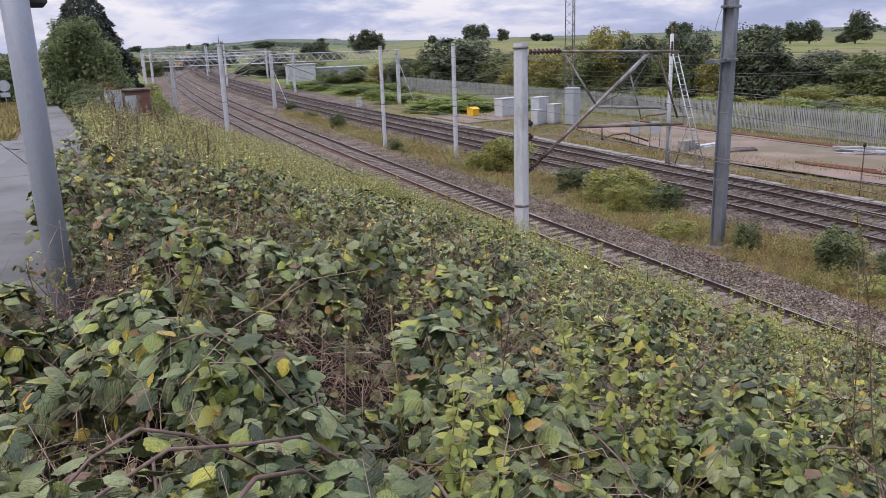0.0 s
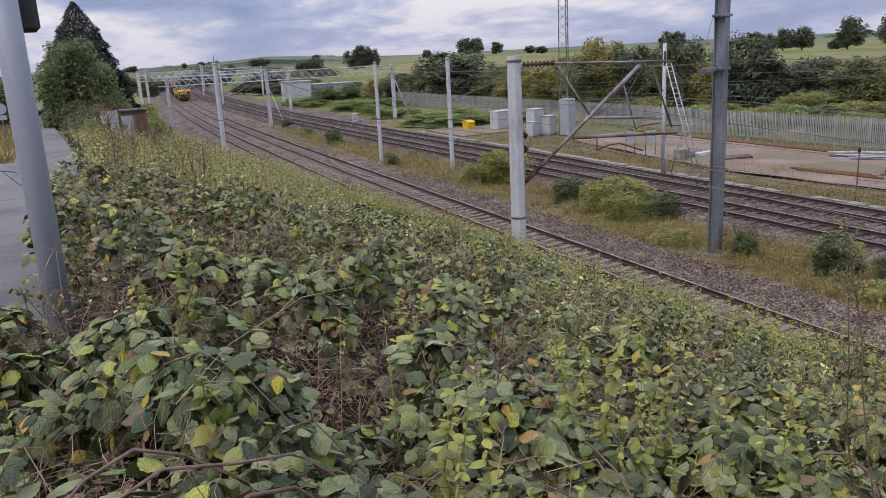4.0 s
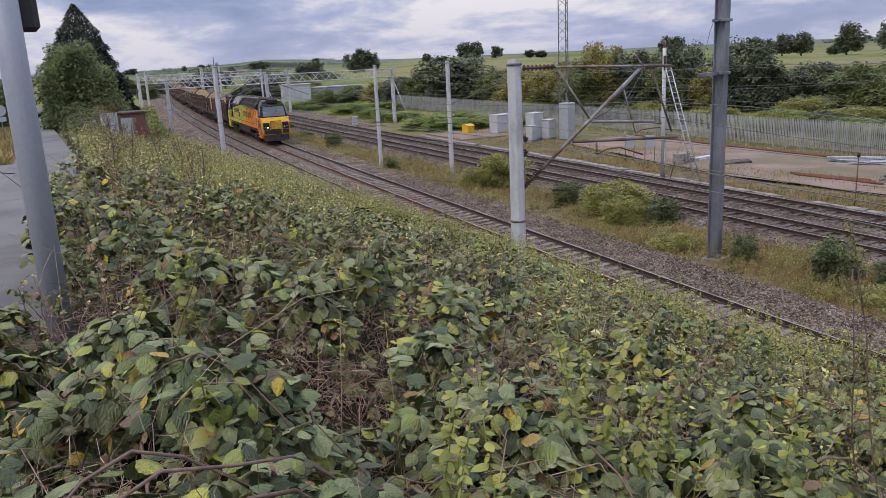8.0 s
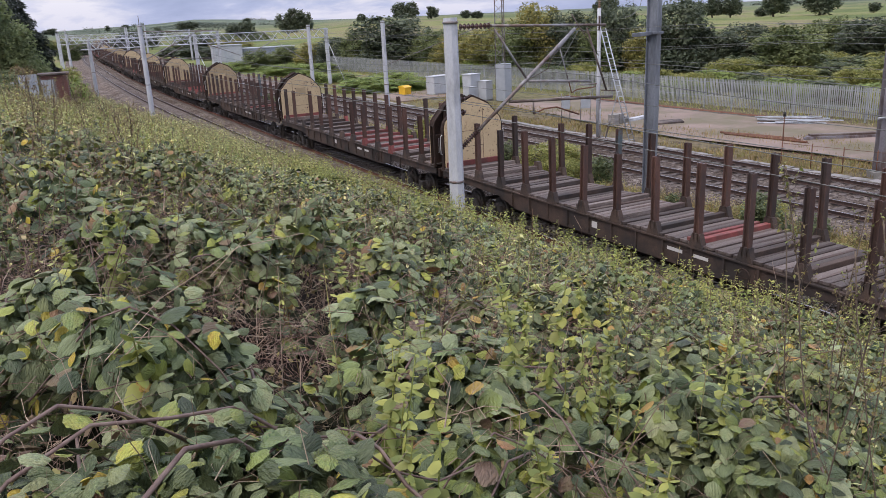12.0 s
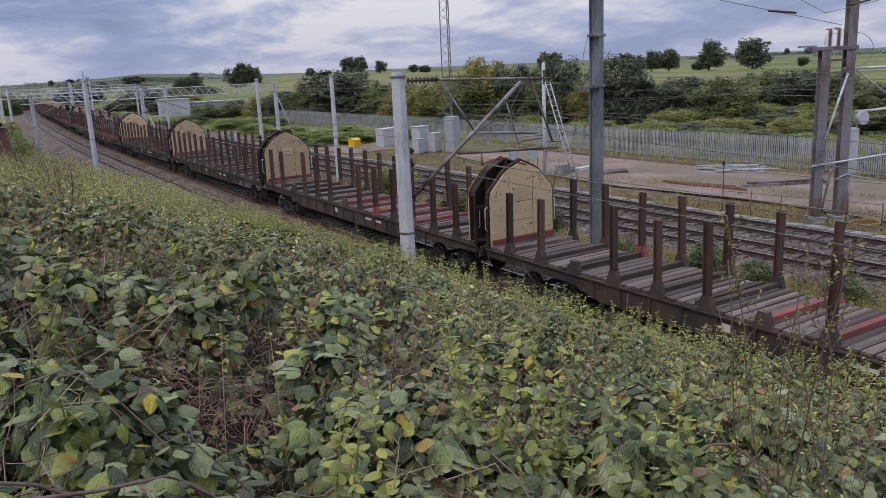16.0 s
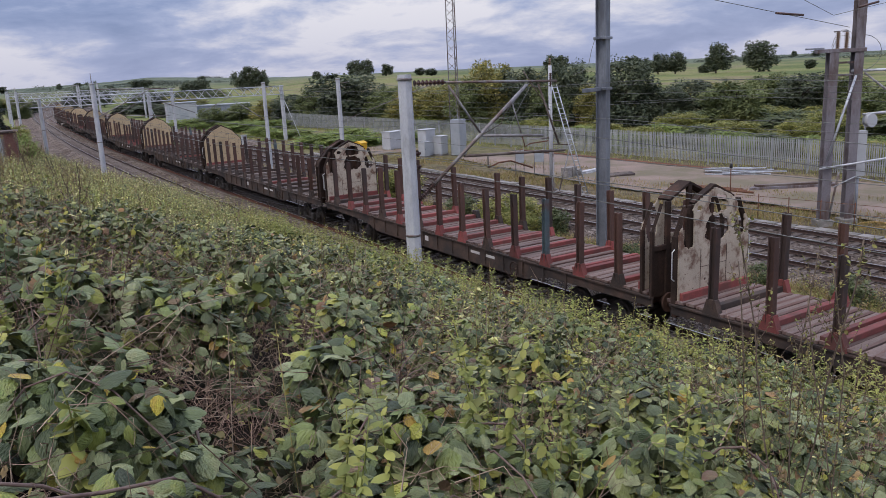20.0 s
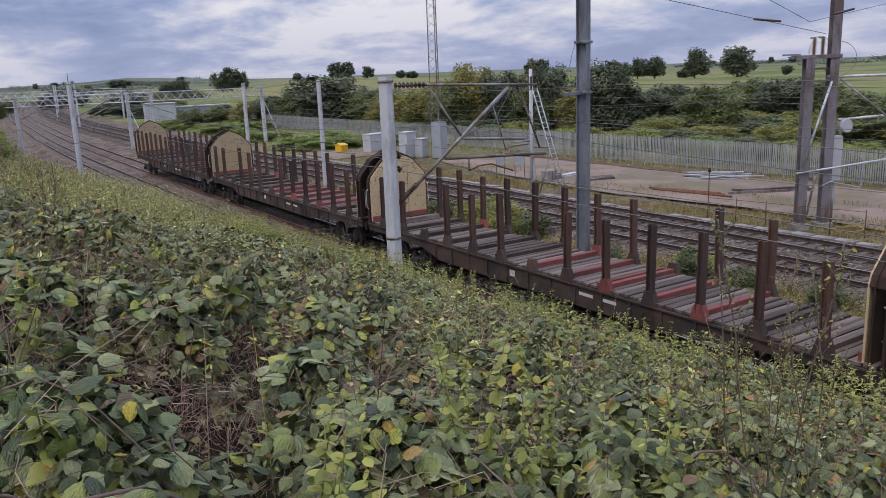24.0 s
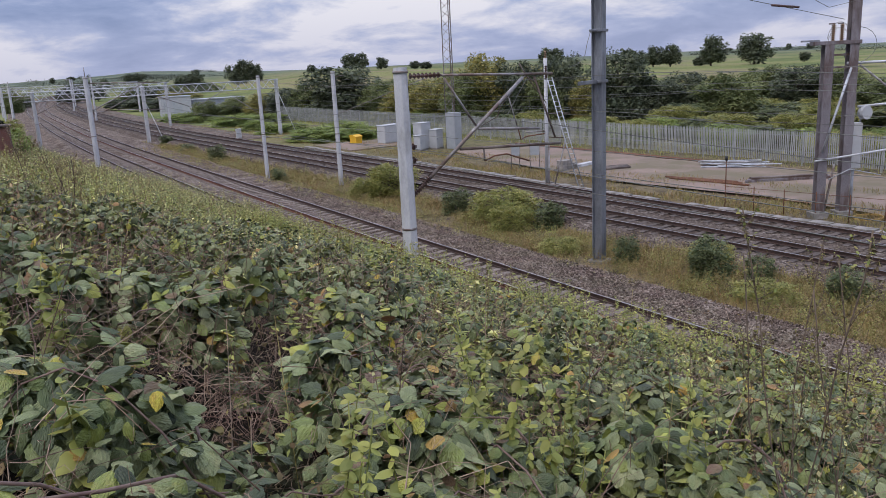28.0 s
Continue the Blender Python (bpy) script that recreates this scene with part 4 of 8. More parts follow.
# the portal gantry across all lines and a second behind it
def gantry(legs, z0, z1, label, group):
    g = empty("portal_gantry", pose(0, 0, 0), label, "gantry", group)
    a, b = Vector(legs[0]), Vector(legs[-1])
    d = (b - a)
    side = Vector((-d.y, d.x, 0)).normalized() * 0.45
    for o in (-1, 1):
        for z in (z0, z1):
            part("chord", tube(a + side * o + Vector((-1, 0, z)), b + side * o + Vector((0.3, 0, z)), 0.055, n=6), M_GALV_LIGHT, g)
    n = int(d.length / 0.85)
    for i in range(n):
        p0, p1 = a + d * (i / n), a + d * ((i + 1) / n)
        lo, hi = (z0, z1) if i % 2 else (z1, z0)
        part("lattice_bar", tube(p0 - side + Vector((0, 0, lo)), p1 - side + Vector((0, 0, hi)), 0.045, n=5), M_GALV_LIGHT, g)
        if i % 2:
            part("lattice_bar", tube(p0 + side + Vector((0, 0, hi)), p1 + side + Vector((0, 0, lo)), 0.04, n=5), M_GALV_LIGHT, g)
    for x, y in [q[:2] for q in legs[1:]]:
        part("leg", box(x - 0.2, x + 0.2, y - 0.2, y + 0.2, -0.7, z1 + 0.1, 0.02), M_CONC, g)
    return g


gA = gantry([(10.9, 106, 0), (23.2, 104.4, 0), (38.6, 98.6, 0)], 5.45, 6.5, "pale lattice portal gantry spanning all tracks", "gantries over the tracks")
part("stay", tube((38.7, 98.3, 4.8), (39.6, 95.5, -0.5), 0.04), M_GALV_LIGHT, gA)
part("stay", tube((23.3, 104.2, 4.6), (24.4, 101.2, -0.5), 0.04), M_GALV_LIGHT, gA)
for x0, x1 in ((24.5, 28.5), (33.0, 29.5), (21.5, 18.0)):
    part("raking_strut", tube((x0, 103.5, 5.3), (x1, 103.5, 3.7), 0.05), M_TUBE, gA)
gantry([(12.6, 158, 0), (34.2, 137, 0)], 5.5, 6.6, "further pale lattice portal gantry over the tracks", "gantries over the tracks")
gantry([(16.0, 214, 0), (34.0, 210, 0), (44.5, 206, 0)], 5.6, 6.8, "distant pale lattice portal gantry over the tracks", "gantries over the tracks")
for x, y in ((28.2, 170.0), (33.0, 230.0), (40.0, 275.0), (46.0, 320.0), (24.0, 300.0)):
    q = octagon_mast(pose(x, y, 0), 8.2, 0.2, "distant overhead line mast", group="distant masts")
    part("bracket_arm", tube((-1.4, 0, 8.1), (0.3, 0, 8.2), 0.06), M_TUBE, q)

# wires
wires = empty("overhead_wires", pose(0, 0, 0), "thin dark contact, catenary and feeder wires over the tracks", "wires")


def wire(name, x, z, sag=0.0, shift=None, y0=-40.0, y1=330.0, r=0.0085, span=44.0, start=18.4):
    pts = []
    for y in np.arange(y0, y1 + 1, 4.0):
        k = ((y - start) % span) / span
        pts.append((x + float(bend(y)) + (float(shift(y)) if shift else 0.0), y, z - sag * 4 * k * (1 - k)))
    return part(name, pathtube(pts, r, 4), M_WIRE, wires)


for cx, sh in ((T1, None), (T2, None), (M1, main_shift), (M2, main_shift)):
    wire("contact_wire", cx, 4.72, 0.0, sh)
    wire("catenary_wire", cx, 6.05, 0.75, sh)
for y in np.arange(-20, 200, 8.8):
    for cx, sh in ((T2, None), (M1, main_shift)):
        k = ((y - 18.4) % 44.0) / 44.0
        zt = 6.05 - 0.75 * 4 * k * (1 - k)
        x = cx + float(bend(y)) + (float(sh(y)) if sh else 0)
        part("dropper", tube((x, y, 4.72), (x, y, zt), 0.006, n=4), M_WIRE, wires)
wire("feeder_wire", 11.3, 5.3, 0.35)
wire("feeder_wire", 11.3, 4.95, 0.35)
wire("feeder_wire", 21.4, 6.9, 0.4, y1=180)
wire("feeder_wire", 32.6, 6.6, 0.4, y1=180)
wire("feeder_wire", 32.6, 6.1, 0.4, y1=180)
part("tensioned_wire", tube((21.8, 22.4, 10.6), (35.6, 20.9, 8.55), 0.014, n=5), M_WIRE, wires)
part("tensioned_wire", tube((26.4, 21.0, 11.4), (33.8, 20.6, 9.05), 0.012, n=5), M_WIRE, wires)
part("tensioned_wire", tube((33.8, 20.6, 9.05), (40.0, 17.0, 10.4), 0.012, n=5), M_WIRE, wires)
part("tension_insulator", tube((30.6, 21.2, 9.2), (32.2, 21.0, 9.1), 0.05, n=8), M_INSUL, wires)
part("tension_insulator", tube((35.0, 20.2, 9.35), (35.7, 19.7, 9.55), 0.05, n=8), M_INSUL, wires)

# lattice radio tower with a grey cabinet at its foot
tw = empty("lattice_tower", pose(41.9, 62.9, -0.5, 0, 0, 20), "slim lattice radio tower rising from a grey base cabinet", "tower")
legs3 = [(0.55 * math.cos(a), 0.55 * math.sin(a)) for a in (0.3, 2.4, 4.5)]
for x, y in legs3:
    part("tower_leg", tube((x, y, 0), (x * 0.8, y * 0.8, 26), 0.05, n=6), M_TUBE, tw)
for i in range(32):
    z = i * 0.8
    for k in range(3):
        a, b = legs3[k], legs3[(k + 1) % 3]
        if i % 2:
            a, b = b, a
        part("lattice_bar", tube((*a, z), (*b, z + 0.8), 0.022, n=4), M_TUBE, tw)
part("base_cabinet", box(-0.6, 0.5, -0.8, 0.25, 0, 3.4, 0.03), M_GREYSIGN, tw, "grey steel base cabinet")


# ---- yard things ----
def cabinet(x, y, w, d, h, label, turn=0.0, mat=None):
    c = empty("equipment_cabinet", pose(x, y, -0.5, 0, 0, turn), label, "cabinet", "pale cabinets in the yard")
    part("body", box(-w / 2, w / 2, -d / 2, d / 2, 0.1, h, 0.03), mat or M_WHITEBOX, c)
    part("roof", box(-w / 2 - 0.05, w / 2 + 0.05, -d / 2 - 0.05, d / 2 + 0.05, h, h + 0.07, 0.02), mat or M_WHITEBOX, c)
    part("plinth", box(-w / 2 - 0.02, w / 2 + 0.02, -d / 2 - 0.02, d / 2 + 0.02, -0.1, 0.1), M_CONC_OLD, c)
    k = max(1, int(w / 0.8))
    for i in range(k):
        a = -w / 2 + w * i / k
        dr = part("door", box(a + 0.04, a + w / k - 0.04, -d / 2 - 0.02, -d / 2, 0.2, h - 0.08, 0.008), mat or M_WHITEBOX, c)
        part("handle", box(a + 0.1, a + 0.13, -d / 2 - 0.05, -d / 2 - 0.02, h * 0.5, h * 0.5 + 0.15), M_GALV, dr)
    return c


cabinet(39.7, 64.8, 1.5, 1.0, 2.5, "tall pale equipment cabinet with double doors", 20)
cabinet(40.9, 64.2, 1.1, 0.9, 1.8, "lower pale equipment cabinet", 20)
cabinet(38.9, 64.0, 0.8, 0.7, 1.4, "small pale equipment cabinet", 20)
cabinet(40.9, 73.3, 2.6, 1.2, 1.9, "long low pale equipment cabinet", 15)
cabinet(32.6, 97.5, 0.6, 0.5, 1.15, "small pale lineside cabinet in the grass", 0)
grit = empty("grit_bin", pose(38.2, 76.0, -0.45, 0, 0, 15), "bright yellow plastic grit bin with a sloping lid", "bin")
bm = bmesh.new()
bm_prism_x(bm, [(-0.45, 0.0), (0.45, 0.0), (0.5, 0.8), (-0.5, 0.72)], -0.45, 0.45)
part("body", bm, M_YELLOW, grit)
bm = bmesh.new()
bm_prism_x(bm, [(-0.55, 0.72), (-0.55, 0.78), (0.0, 0.98), (0.55, 0.88), (0.55, 0.8)], -0.5, 0.5)
part("lid", bm, M_YELLOW, grit)
slab("concrete_base", 34.5, 42.5, 70.0, 79.0, -0.6, -0.42, M_YARD, "dusty concrete hardstanding", "pavement")
for x, y, w in ((36.4, 46.2, 0.75), (37.6, 45.4, 0.85)):
    sg = empty("lineside_sign", pose(x, y, -0.5, 0, 0, -25), "small grey sign board on two posts seen from behind", "sign", "signs in the yard")
    part("board", box(-w * 0.4, w * 0.4, -0.02, 0.02, 1.0, 1.9, 0.005), M_GREYSIGN, sg)
    for s in (-1, 1):
        part("post", tube((s * w * 0.42, 0.04, 0), (s * w * 0.42, 0.04, 2.15), 0.03, n=6), M_TUBE, sg)
pile = empty("concrete_block_stack", pose(38.3, 42.6, -0.45, 0, 0, 12), "stack of grey concrete blocks and slabs in the yard", "blocks")
rng = random.Random(4)
for i in range(8):
    part("block", box(-0.9 + 0.6 * (i % 3), -0.35 + 0.6 * (i % 3), -0.3, 0.3, 0.25 * (i // 3), 0.25 * (i // 3) + 0.24, 0.02), M_CONC_OLD, pile)
part("slab", box(0.9, 3.4, -0.25, 0.3, 0.0, 0.12, 0.02), M_CONC, pile)
part("slab", box(1.1, 3.2, -0.2, 0.25, 0.12, 0.22, 0.02), M_CONC, pile)
scrap = empty("timber_pile", pose(40.4, 40.2, -0.45, 0, 0, -15), "low heap of dark old sleepers", "timber")
for i in range(5):
    part("old_sleeper", box(-1.2 + 0.1 * i, 1.2 + 0.1 * i, -0.5 + 0.27 * i, -0.27 + 0.27 * i, 0, 0.16, 0.01), M_SLEEPER_DK, scrap)
lying = empty("rail_stack", pose(0, 0, 0), "rusty spare rails lying along the edge of the yard", "rails")
for k, (a, b) in enumerate((((39.6, 34.6), (40.2, 29.3)), ((39.3, 34.0), (39.9, 28.6)), ((39.9, 33.4), (40.5, 29.8)), ((47.3, 60.0), (47.0, 34.0)), ((47.0, 52.0), (46.7, 34.5)))):
    bm = bmesh.new()
    bm_tube(bm, (*a, -0.37), (*b, -0.37), 0.075, n=6)
    part("spare_rail", bm, M_RUSTY, lying)
beams = empty("steel_beam_stack", pose(43.2, 28.4, -0.42, 0, 0, -32), "grey steel beams stacked on the yard", "beams")
for k in range(4):
    part("beam", box(-2.6 + 0.2 * k, 2.7, -0.4 + 0.25 * k, -0.22 + 0.25 * k, 0, 0.15, 0.01), M_POST, beams)
part("beam", box(-2.2, 2.4, -0.3, 0.1, 0.15, 0.27, 0.01), M_ARM, beams)
planks = empty("scaffold_board_stack", pose(46.6, 34.2, -0.4, 0, 0, -48), "pale scaffold boards heaped loosely on the yard", "boards")
rng = random.Random(12)
for k in range(9):
    part("board", box(-2.2, 2.0, -0.11, 0.11, 0, 0.05), M_GALV_LIGHT if k % 3 else M_CONC_OLD, planks, at=pose(rng.uniform(-0.6, 0.8), rng.uniform(-0.8, 0.8), 0.06 * (k // 2), 0, 0, rng.uniform(-14, 14)))
stop = empty("marker_post", pose(37.9, 28.7, -0.45), "thin rusty marker post with a dark knob", "post")
part("shaft", tube((0, 0, 0), (0, 0, 1.9), 0.03, n=6), M_RUSTY, stop)
part("knob", tube((0, 0, 1.75), (0, 0, 2.0), 0.09, 0.07, 8), M_BLACK, stop)


# white relay building and low blue-grey buildings behind the gantry
def hut(x, y, w, d, h, mat, label, turn=0.0, roof=None, wins=0):
    b = empty("lineside_building", pose(x, y, -0.5, 0, 0, turn), label, "building")
    part("wall", box(-w / 2, w / 2, -d / 2, d / 2, 0, h, 0.02), mat, b)
    part("roof", box(-w / 2 - 0.15, w / 2 + 0.15, -d / 2 - 0.15, d / 2 + 0.15, h, h + 0.18, 0.03), roof or M_GREYSIGN, b)
    part("door", box(-w * 0.1, w * 0.1 + 0.4, -d / 2 - 0.03, -d / 2, 0, 2.1, 0.01), M_GREYSIGN, b)
    for i in range(wins):
        a = -w * 0.42 + w * 0.6 * i / max(1, wins - 1) * 0.5
        part("vent", box(a, a + 0.5, -d / 2 - 0.04, -d / 2, h * 0.55, h * 0.8), M_GREYSIGN, b)
    return b


hut(42.6, 165, 5.8, 4.0, 4.0, M_WHITEBOX, "white flat-roofed relay building", -8, wins=2)
hut(51.6, 166, 10.5, 4.0, 3.1, surf("blue_grey_cladding", (0.20, 0.23, 0.28), (0.28, 0.31, 0.36), 1.2, 0.6, stain=(0.16, 0.18, 0.2), amount=0.3), "long low blue-grey steel building", -8)
hut(54.5, 133, 3.2, 2.2, 1.9, surf("blue_panel", (0.12, 0.18, 0.30), (0.20, 0.27, 0.40), 3.0, 0.6), "small blue and white cabin beyond the bushes", -5)

# ---- beside the lane ----
tl = empty("traffic_light", pose(-0.18, 5.55, 5.75), "grey painted steel post with a black signal head, seen from behind", "traffic light")
part("post", tube((0, 0, -0.4), (0, 0, 3.6), 0.081, 0.081, 20), M_POLE, tl)
bm = box(-0.31, 0.175, 0.09, 0.15, 2.145, 3.3, 0.045)
part("backing_board", bm, M_BLACK, tl)
bm = bmesh.new()
bm_prism_x(bm, [(0.14, 2.2), (0.34, 2.2), (0.36, 2.35), (0.36, 3.2), (0.14, 3.2)], -0.14, 0.14)
part("signal_head", bm, M_BLACK, tl)
for z in (2.3, 2.9):
    part("bracket", tube((0, 0, z), (0, 0.12, z), 0.03), M_BLACK, tl)

shed = empty("brick_shed", pose(4.35, 70.5, 2.05, 0, 0, -4), "small dark red brick shed with a flat roof and grey door", "shed")
part("core", box(-1.02, 1.02, -0.92, 0.92, 0, 2.35), M_MORTAR, shed)
brick = mesh_of("brick", *(lambda b: ([v.co[:] for v in b.verts], [[v.index for v in q.verts] for q in b.faces]))((lambda b: (b.verts.index_update(), b)[1])(box(-0.105, 0.105, -0.02, 0.02, -0.031, 0.031))), (M_BRICK,))
for r in range(31):
    off = 0.1125 if r % 2 else 0.0
    for c in range(9):
        x = -0.9 + 0.225 * c + off
        if x > 0.95 or (x < 0.05 and r < 27):
            continue
        part("brick", brick, None, shed, at=pose(x, -0.93, 0.05 + r * 0.075))
part("flat_roof", box(-1.15, 1.15, -1.1, 1.05, 2.35, 2.5, 0.03), M_SLEEPER_DK, shed)
dr = part("door", box(-0.95, -0.1, -0.97, -0.92, 0, 2.0, 0.01), M_GREYSIGN, shed, "pale grey painted steel door")
part("handle", box(-0.25, -0.2, -1.0, -0.97, 0.95, 1.15), M_BLACK, dr)
part("warning_plate", box(-0.62, -0.44, -0.978, -0.97, 1.2, 1.42), M_WHITEBOX, dr)
for k, (x, y, w, h, tl_) in enumerate(((2.35, 66.5, 1.25, 2.6, 0), (1.25, 66.0, 1.0, 2.2, 1))):
    pn = empty("road_sign", pose(x, y, 2.1, 0, 0, 6 - 14 * k), "back of a grey road sign panel on posts", "sign", "sign backs by the lane")
    bm = bmesh.new()
    if tl_:
        bm_prism(bm, [(-w / 2, 0.2), (w / 2, 0.2), (0.1, h), (-0.1, h)], -0.02, 0.02)
    else:
        bm_prism(bm, [(-w / 2, 0.5), (w / 2, 0.5), (w / 2, h), (-w / 2, h)], -0.02, 0.02)
    part("panel", bm, M_GREYSIGN, pn)
    for s in (-0.3, 0.3):
        part("post", tube((s * w, 0.04, -0.3), (s * w, 0.04, h - 0.1), 0.035, n=6), M_GALV, pn)
    for z in (0.8, 1.6):
        part("rail", box(-w * 0.42, w * 0.42, -0.04, -0.02, z, z + 0.05), M_GALV, pn)
rs = empty("round_road_sign", pose(-4.6, 62.0, float(road_z(62.0)), 0, 0, 3), "round grey road sign seen from behind on a post", "sign")
part("post", tube((0, 0, -0.2), (0, 0, 2.5), 0.035, n=8), M_GALV, rs)
part("disc", tube((0, -0.05, 2.2), (0, -0.03, 2.2), 0.38, n=20), M_GREYSIGN, rs)
part("plate", box(-0.3, 0.3, -0.05, -0.03, 1.45, 1.75), M_GREYSIGN, rs)

# ---- the train: a locomotive and twenty log wagons, nose towards -y ----
M_LYEL = surf("lime_yellow_paint", (0.52, 0.47, 0.045), (0.62, 0.56, 0.07), 0.8, 0.42, 0.0, 0.03, fine=25.0, stain=(0.33, 0.29, 0.05), amount=0.16, stain_scale=2.5, stretch=(1, 1, 0.5))
M_LORA = surf("bright_orange_paint", (0.76, 0.205, 0.010), (0.84, 0.26, 0.016), 0.8, 0.42, 0.0, 0.03, fine=25.0, stain=(0.40, 0.15, 0.02), amount=0.14, stain_scale=2.5, stretch=(1, 1, 0.5))
M_LBLK = surf("black_sooty_paint", (0.012, 0.011, 0.011), (0.032, 0.03, 0.029), 1.5, 0.55, 0.0, 0.05, spec=0.2, stain=(0.03, 0.027, 0.025), amount=0.25)
M_LROOF = surf("grey_dusty_roof", (0.21, 0.19, 0.185), (0.36, 0.325, 0.315), 1.2, 0.75, 0.0, 0.08, spec=0.2, stain=(0.07, 0.065, 0.062), amount=0.3)
M_NOSE = surf("warning_yellow_paint", (0.66, 0.36, 0.012), (0.74, 0.43, 0.02), 1.0, 0.45, 0.0, 0.03, stain=(0.34, 0.20, 0.03), amount=0.2, stain_scale=3.0)
M_UNDER = surf("oily_underframe", (0.018, 0.016, 0.015), (0.05, 0.043, 0.038), 4.0, 0.75, 0.1, 0.25)
# opaque panes: the sky's reflection is put into their blue-grey colour
M_GLASS = plain("sky_tinted_cab_glass", (0.23, 0.275, 0.31), 0.05, 0.0, 1.0)
M_LAMP = glow("headlamp", (1.0, 0.95, 0.85), 1.6)
M_PINK = plain("coral_spray_paint", (0.85, 0.12, 0.07), 0.6)
M_SPRAYK = plain("black_spray_paint", (0.015, 0.012, 0.012), 0.6)
M_SPRAYO = plain("amber_spray_paint", (0.75, 0.26, 0.06), 0.6)
M_SPRAYG = plain("grey_spray_paint", (0.56, 0.40, 0.33), 0.6)
M_HANDRAIL = plain("white_handrail_paint", (0.68, 0.68, 0.66), 0.45)
M_LETTER = plain("dark_lettering", (0.02, 0.018, 0.016), 0.5)
M_GRILLE = surf("dark_grille", (0.035, 0.03, 0.022), (0.07, 0.06, 0.04), 8.0, 0.7)

M_WBROWN = surf("rusty_brown_wagon_steel", (0.042, 0.028, 0.021), (0.095, 0.06, 0.043), 2.2, 0.8, 0.0, 0.25, stain=(0.035, 0.027, 0.023), amount=0.4, vary=0.15)
M_WDARK = surf("near_black_wagon_steel", (0.022, 0.015, 0.012), (0.052, 0.034, 0.026), 2.2, 0.85, 0.0, 0.25, spec=0.2, stain=(0.075, 0.042, 0.03), amount=0.3)
M_CREAM = surf("chipped_cream_boards", (0.39, 0.29, 0.165), (0.51, 0.395, 0.235), 1.6, 0.75, 0.0, 0.15, stain=(0.30, 0.21, 0.125), amount=0.12, stain_scale=6.0, vary=0.28)
M_CREAM_WORN = surf("flaking_cream_boards", (0.38, 0.32, 0.245), (0.54, 0.465, 0.36), 2.0, 0.8, 0.0, 0.2, stain=(0.16, 0.09, 0.06), amount=0.28, stain_scale=3.0)
M_DECK = surf("weathered_deck_planks", (0.085, 0.068, 0.059), (0.215, 0.176, 0.153), 2.5, 0.9, 0.0, 0.3, stain=(0.065, 0.042, 0.034), amount=0.42, vary=0.45, stretch=(0.25, 3, 1))
M_DECK_RED = surf("reddish_deck_planks", (0.12, 0.09, 0.078), (0.26, 0.20, 0.172), 2.5, 0.9, 0.0, 0.3, stain=(0.11, 0.058, 0.046), amount=0.45, vary=0.3, stretch=(0.25, 3, 1))
M_WRED = surf("faded_red_bolster", (0.17, 0.043, 0.038), (0.28, 0.07, 0.06), 3.0, 0.75, 0.0, 0.15, stain=(0.13, 0.05, 0.04), amount=0.35, vary=0.25)
M_STAKE = surf("brown_painted_stake", (0.055, 0.03, 0.023), (0.115, 0.056, 0.04), 2.0, 0.75, 0.0, 0.2, stain=(0.05, 0.035, 0.03), amount=0.35, vary=0.3, stretch=(1, 1, 0.4))
M_STAKE_BLUE = surf("blue_green_stake_patch", (0.055, 0.085, 0.095), (0.10, 0.14, 0.15), 2.0, 0.7, 0.0, 0.2, stain=(0.10, 0.05, 0.035), amount=0.35)
M_WHITE_MARK = plain("white_stencil", (0.55, 0.53, 0.5), 0.7)
M_WHEEL = surf("wheel_steel", (0.03, 0.026, 0.024), (0.08, 0.065, 0.055), 5.0, 0.7, 0.2, 0.2)


def wheel_bm(r):
    bm = bmesh.new()
    for s in (-1, 1):
        bm_tube(bm, (s * 0.70, 0, 0), (s * 0.83, 0, 0), r, r * 0.985, 20)
        bm_tube(bm, (s * 0.675, 0, 0), (s * 0.70, 0, 0), r + 0.03, r + 0.03, 20)
        bm_tube(bm, (s * 0.83, 0, 0), (s * 0.86, 0, 0), r * 0.82, r * 0.4, 16)
    bm_tube(bm, (-0.95, 0, 0), (0.95, 0, 0), 0.085, n=10)
    return bm


def bogie(parent, y, r, spread, axles, wide=1.05):
    b = part("bogie_frame", box(-0.2, 0.2, y - 0.25, y + 0.25, r * 0.9, r * 1.35, 0.03), M_UNDER, parent)
    L = spread * (axles - 1) / 2
    for s in (-1, 1):
        bm = bmesh.new()
        bm_prism_x(bm, [(y - L - 0.45, r * 0.95), (y - L - 0.35, r * 1.45), (y - 0.6, r * 1.3), (y - 0.4, r * 0.75), (y + 0.4, r * 0.75), (y + 0.6, r * 1.3), (y + L + 0.35, r * 1.45), (y + L + 0.45, r * 0.95), (y + L + 0.15, r * 0.9), (y + 0.5, r * 0.6), (y - 0.5, r * 0.6), (y - L - 0.15, r * 0.9)], s * wide - 0.06, s * wide + 0.06)
        for k in range(axles):
            yy = y - L + spread * k
            part("axle_box", box(s * wide + (0.06 if s > 0 else -0.22), s * wide + (0.22 if s > 0 else -0.06), yy - 0.16, yy + 0.16, r - 0.16, r + 0.18, 0.03), M_UNDER, b)
            bm_disks(bm, (s * (wide + 0.02), yy + 0.36, r - 0.02), (s * (wide + 0.02), yy + 0.36, r + 0.34), 0.1, 5, 0.6)
        part("side_frame", bm, M_UNDER, b)
    for k in range(axles):
        part("wheelset", wheel_bm(r), M_WHEEL, b, at=pose(0, y - L + spread * k, r))
    return b


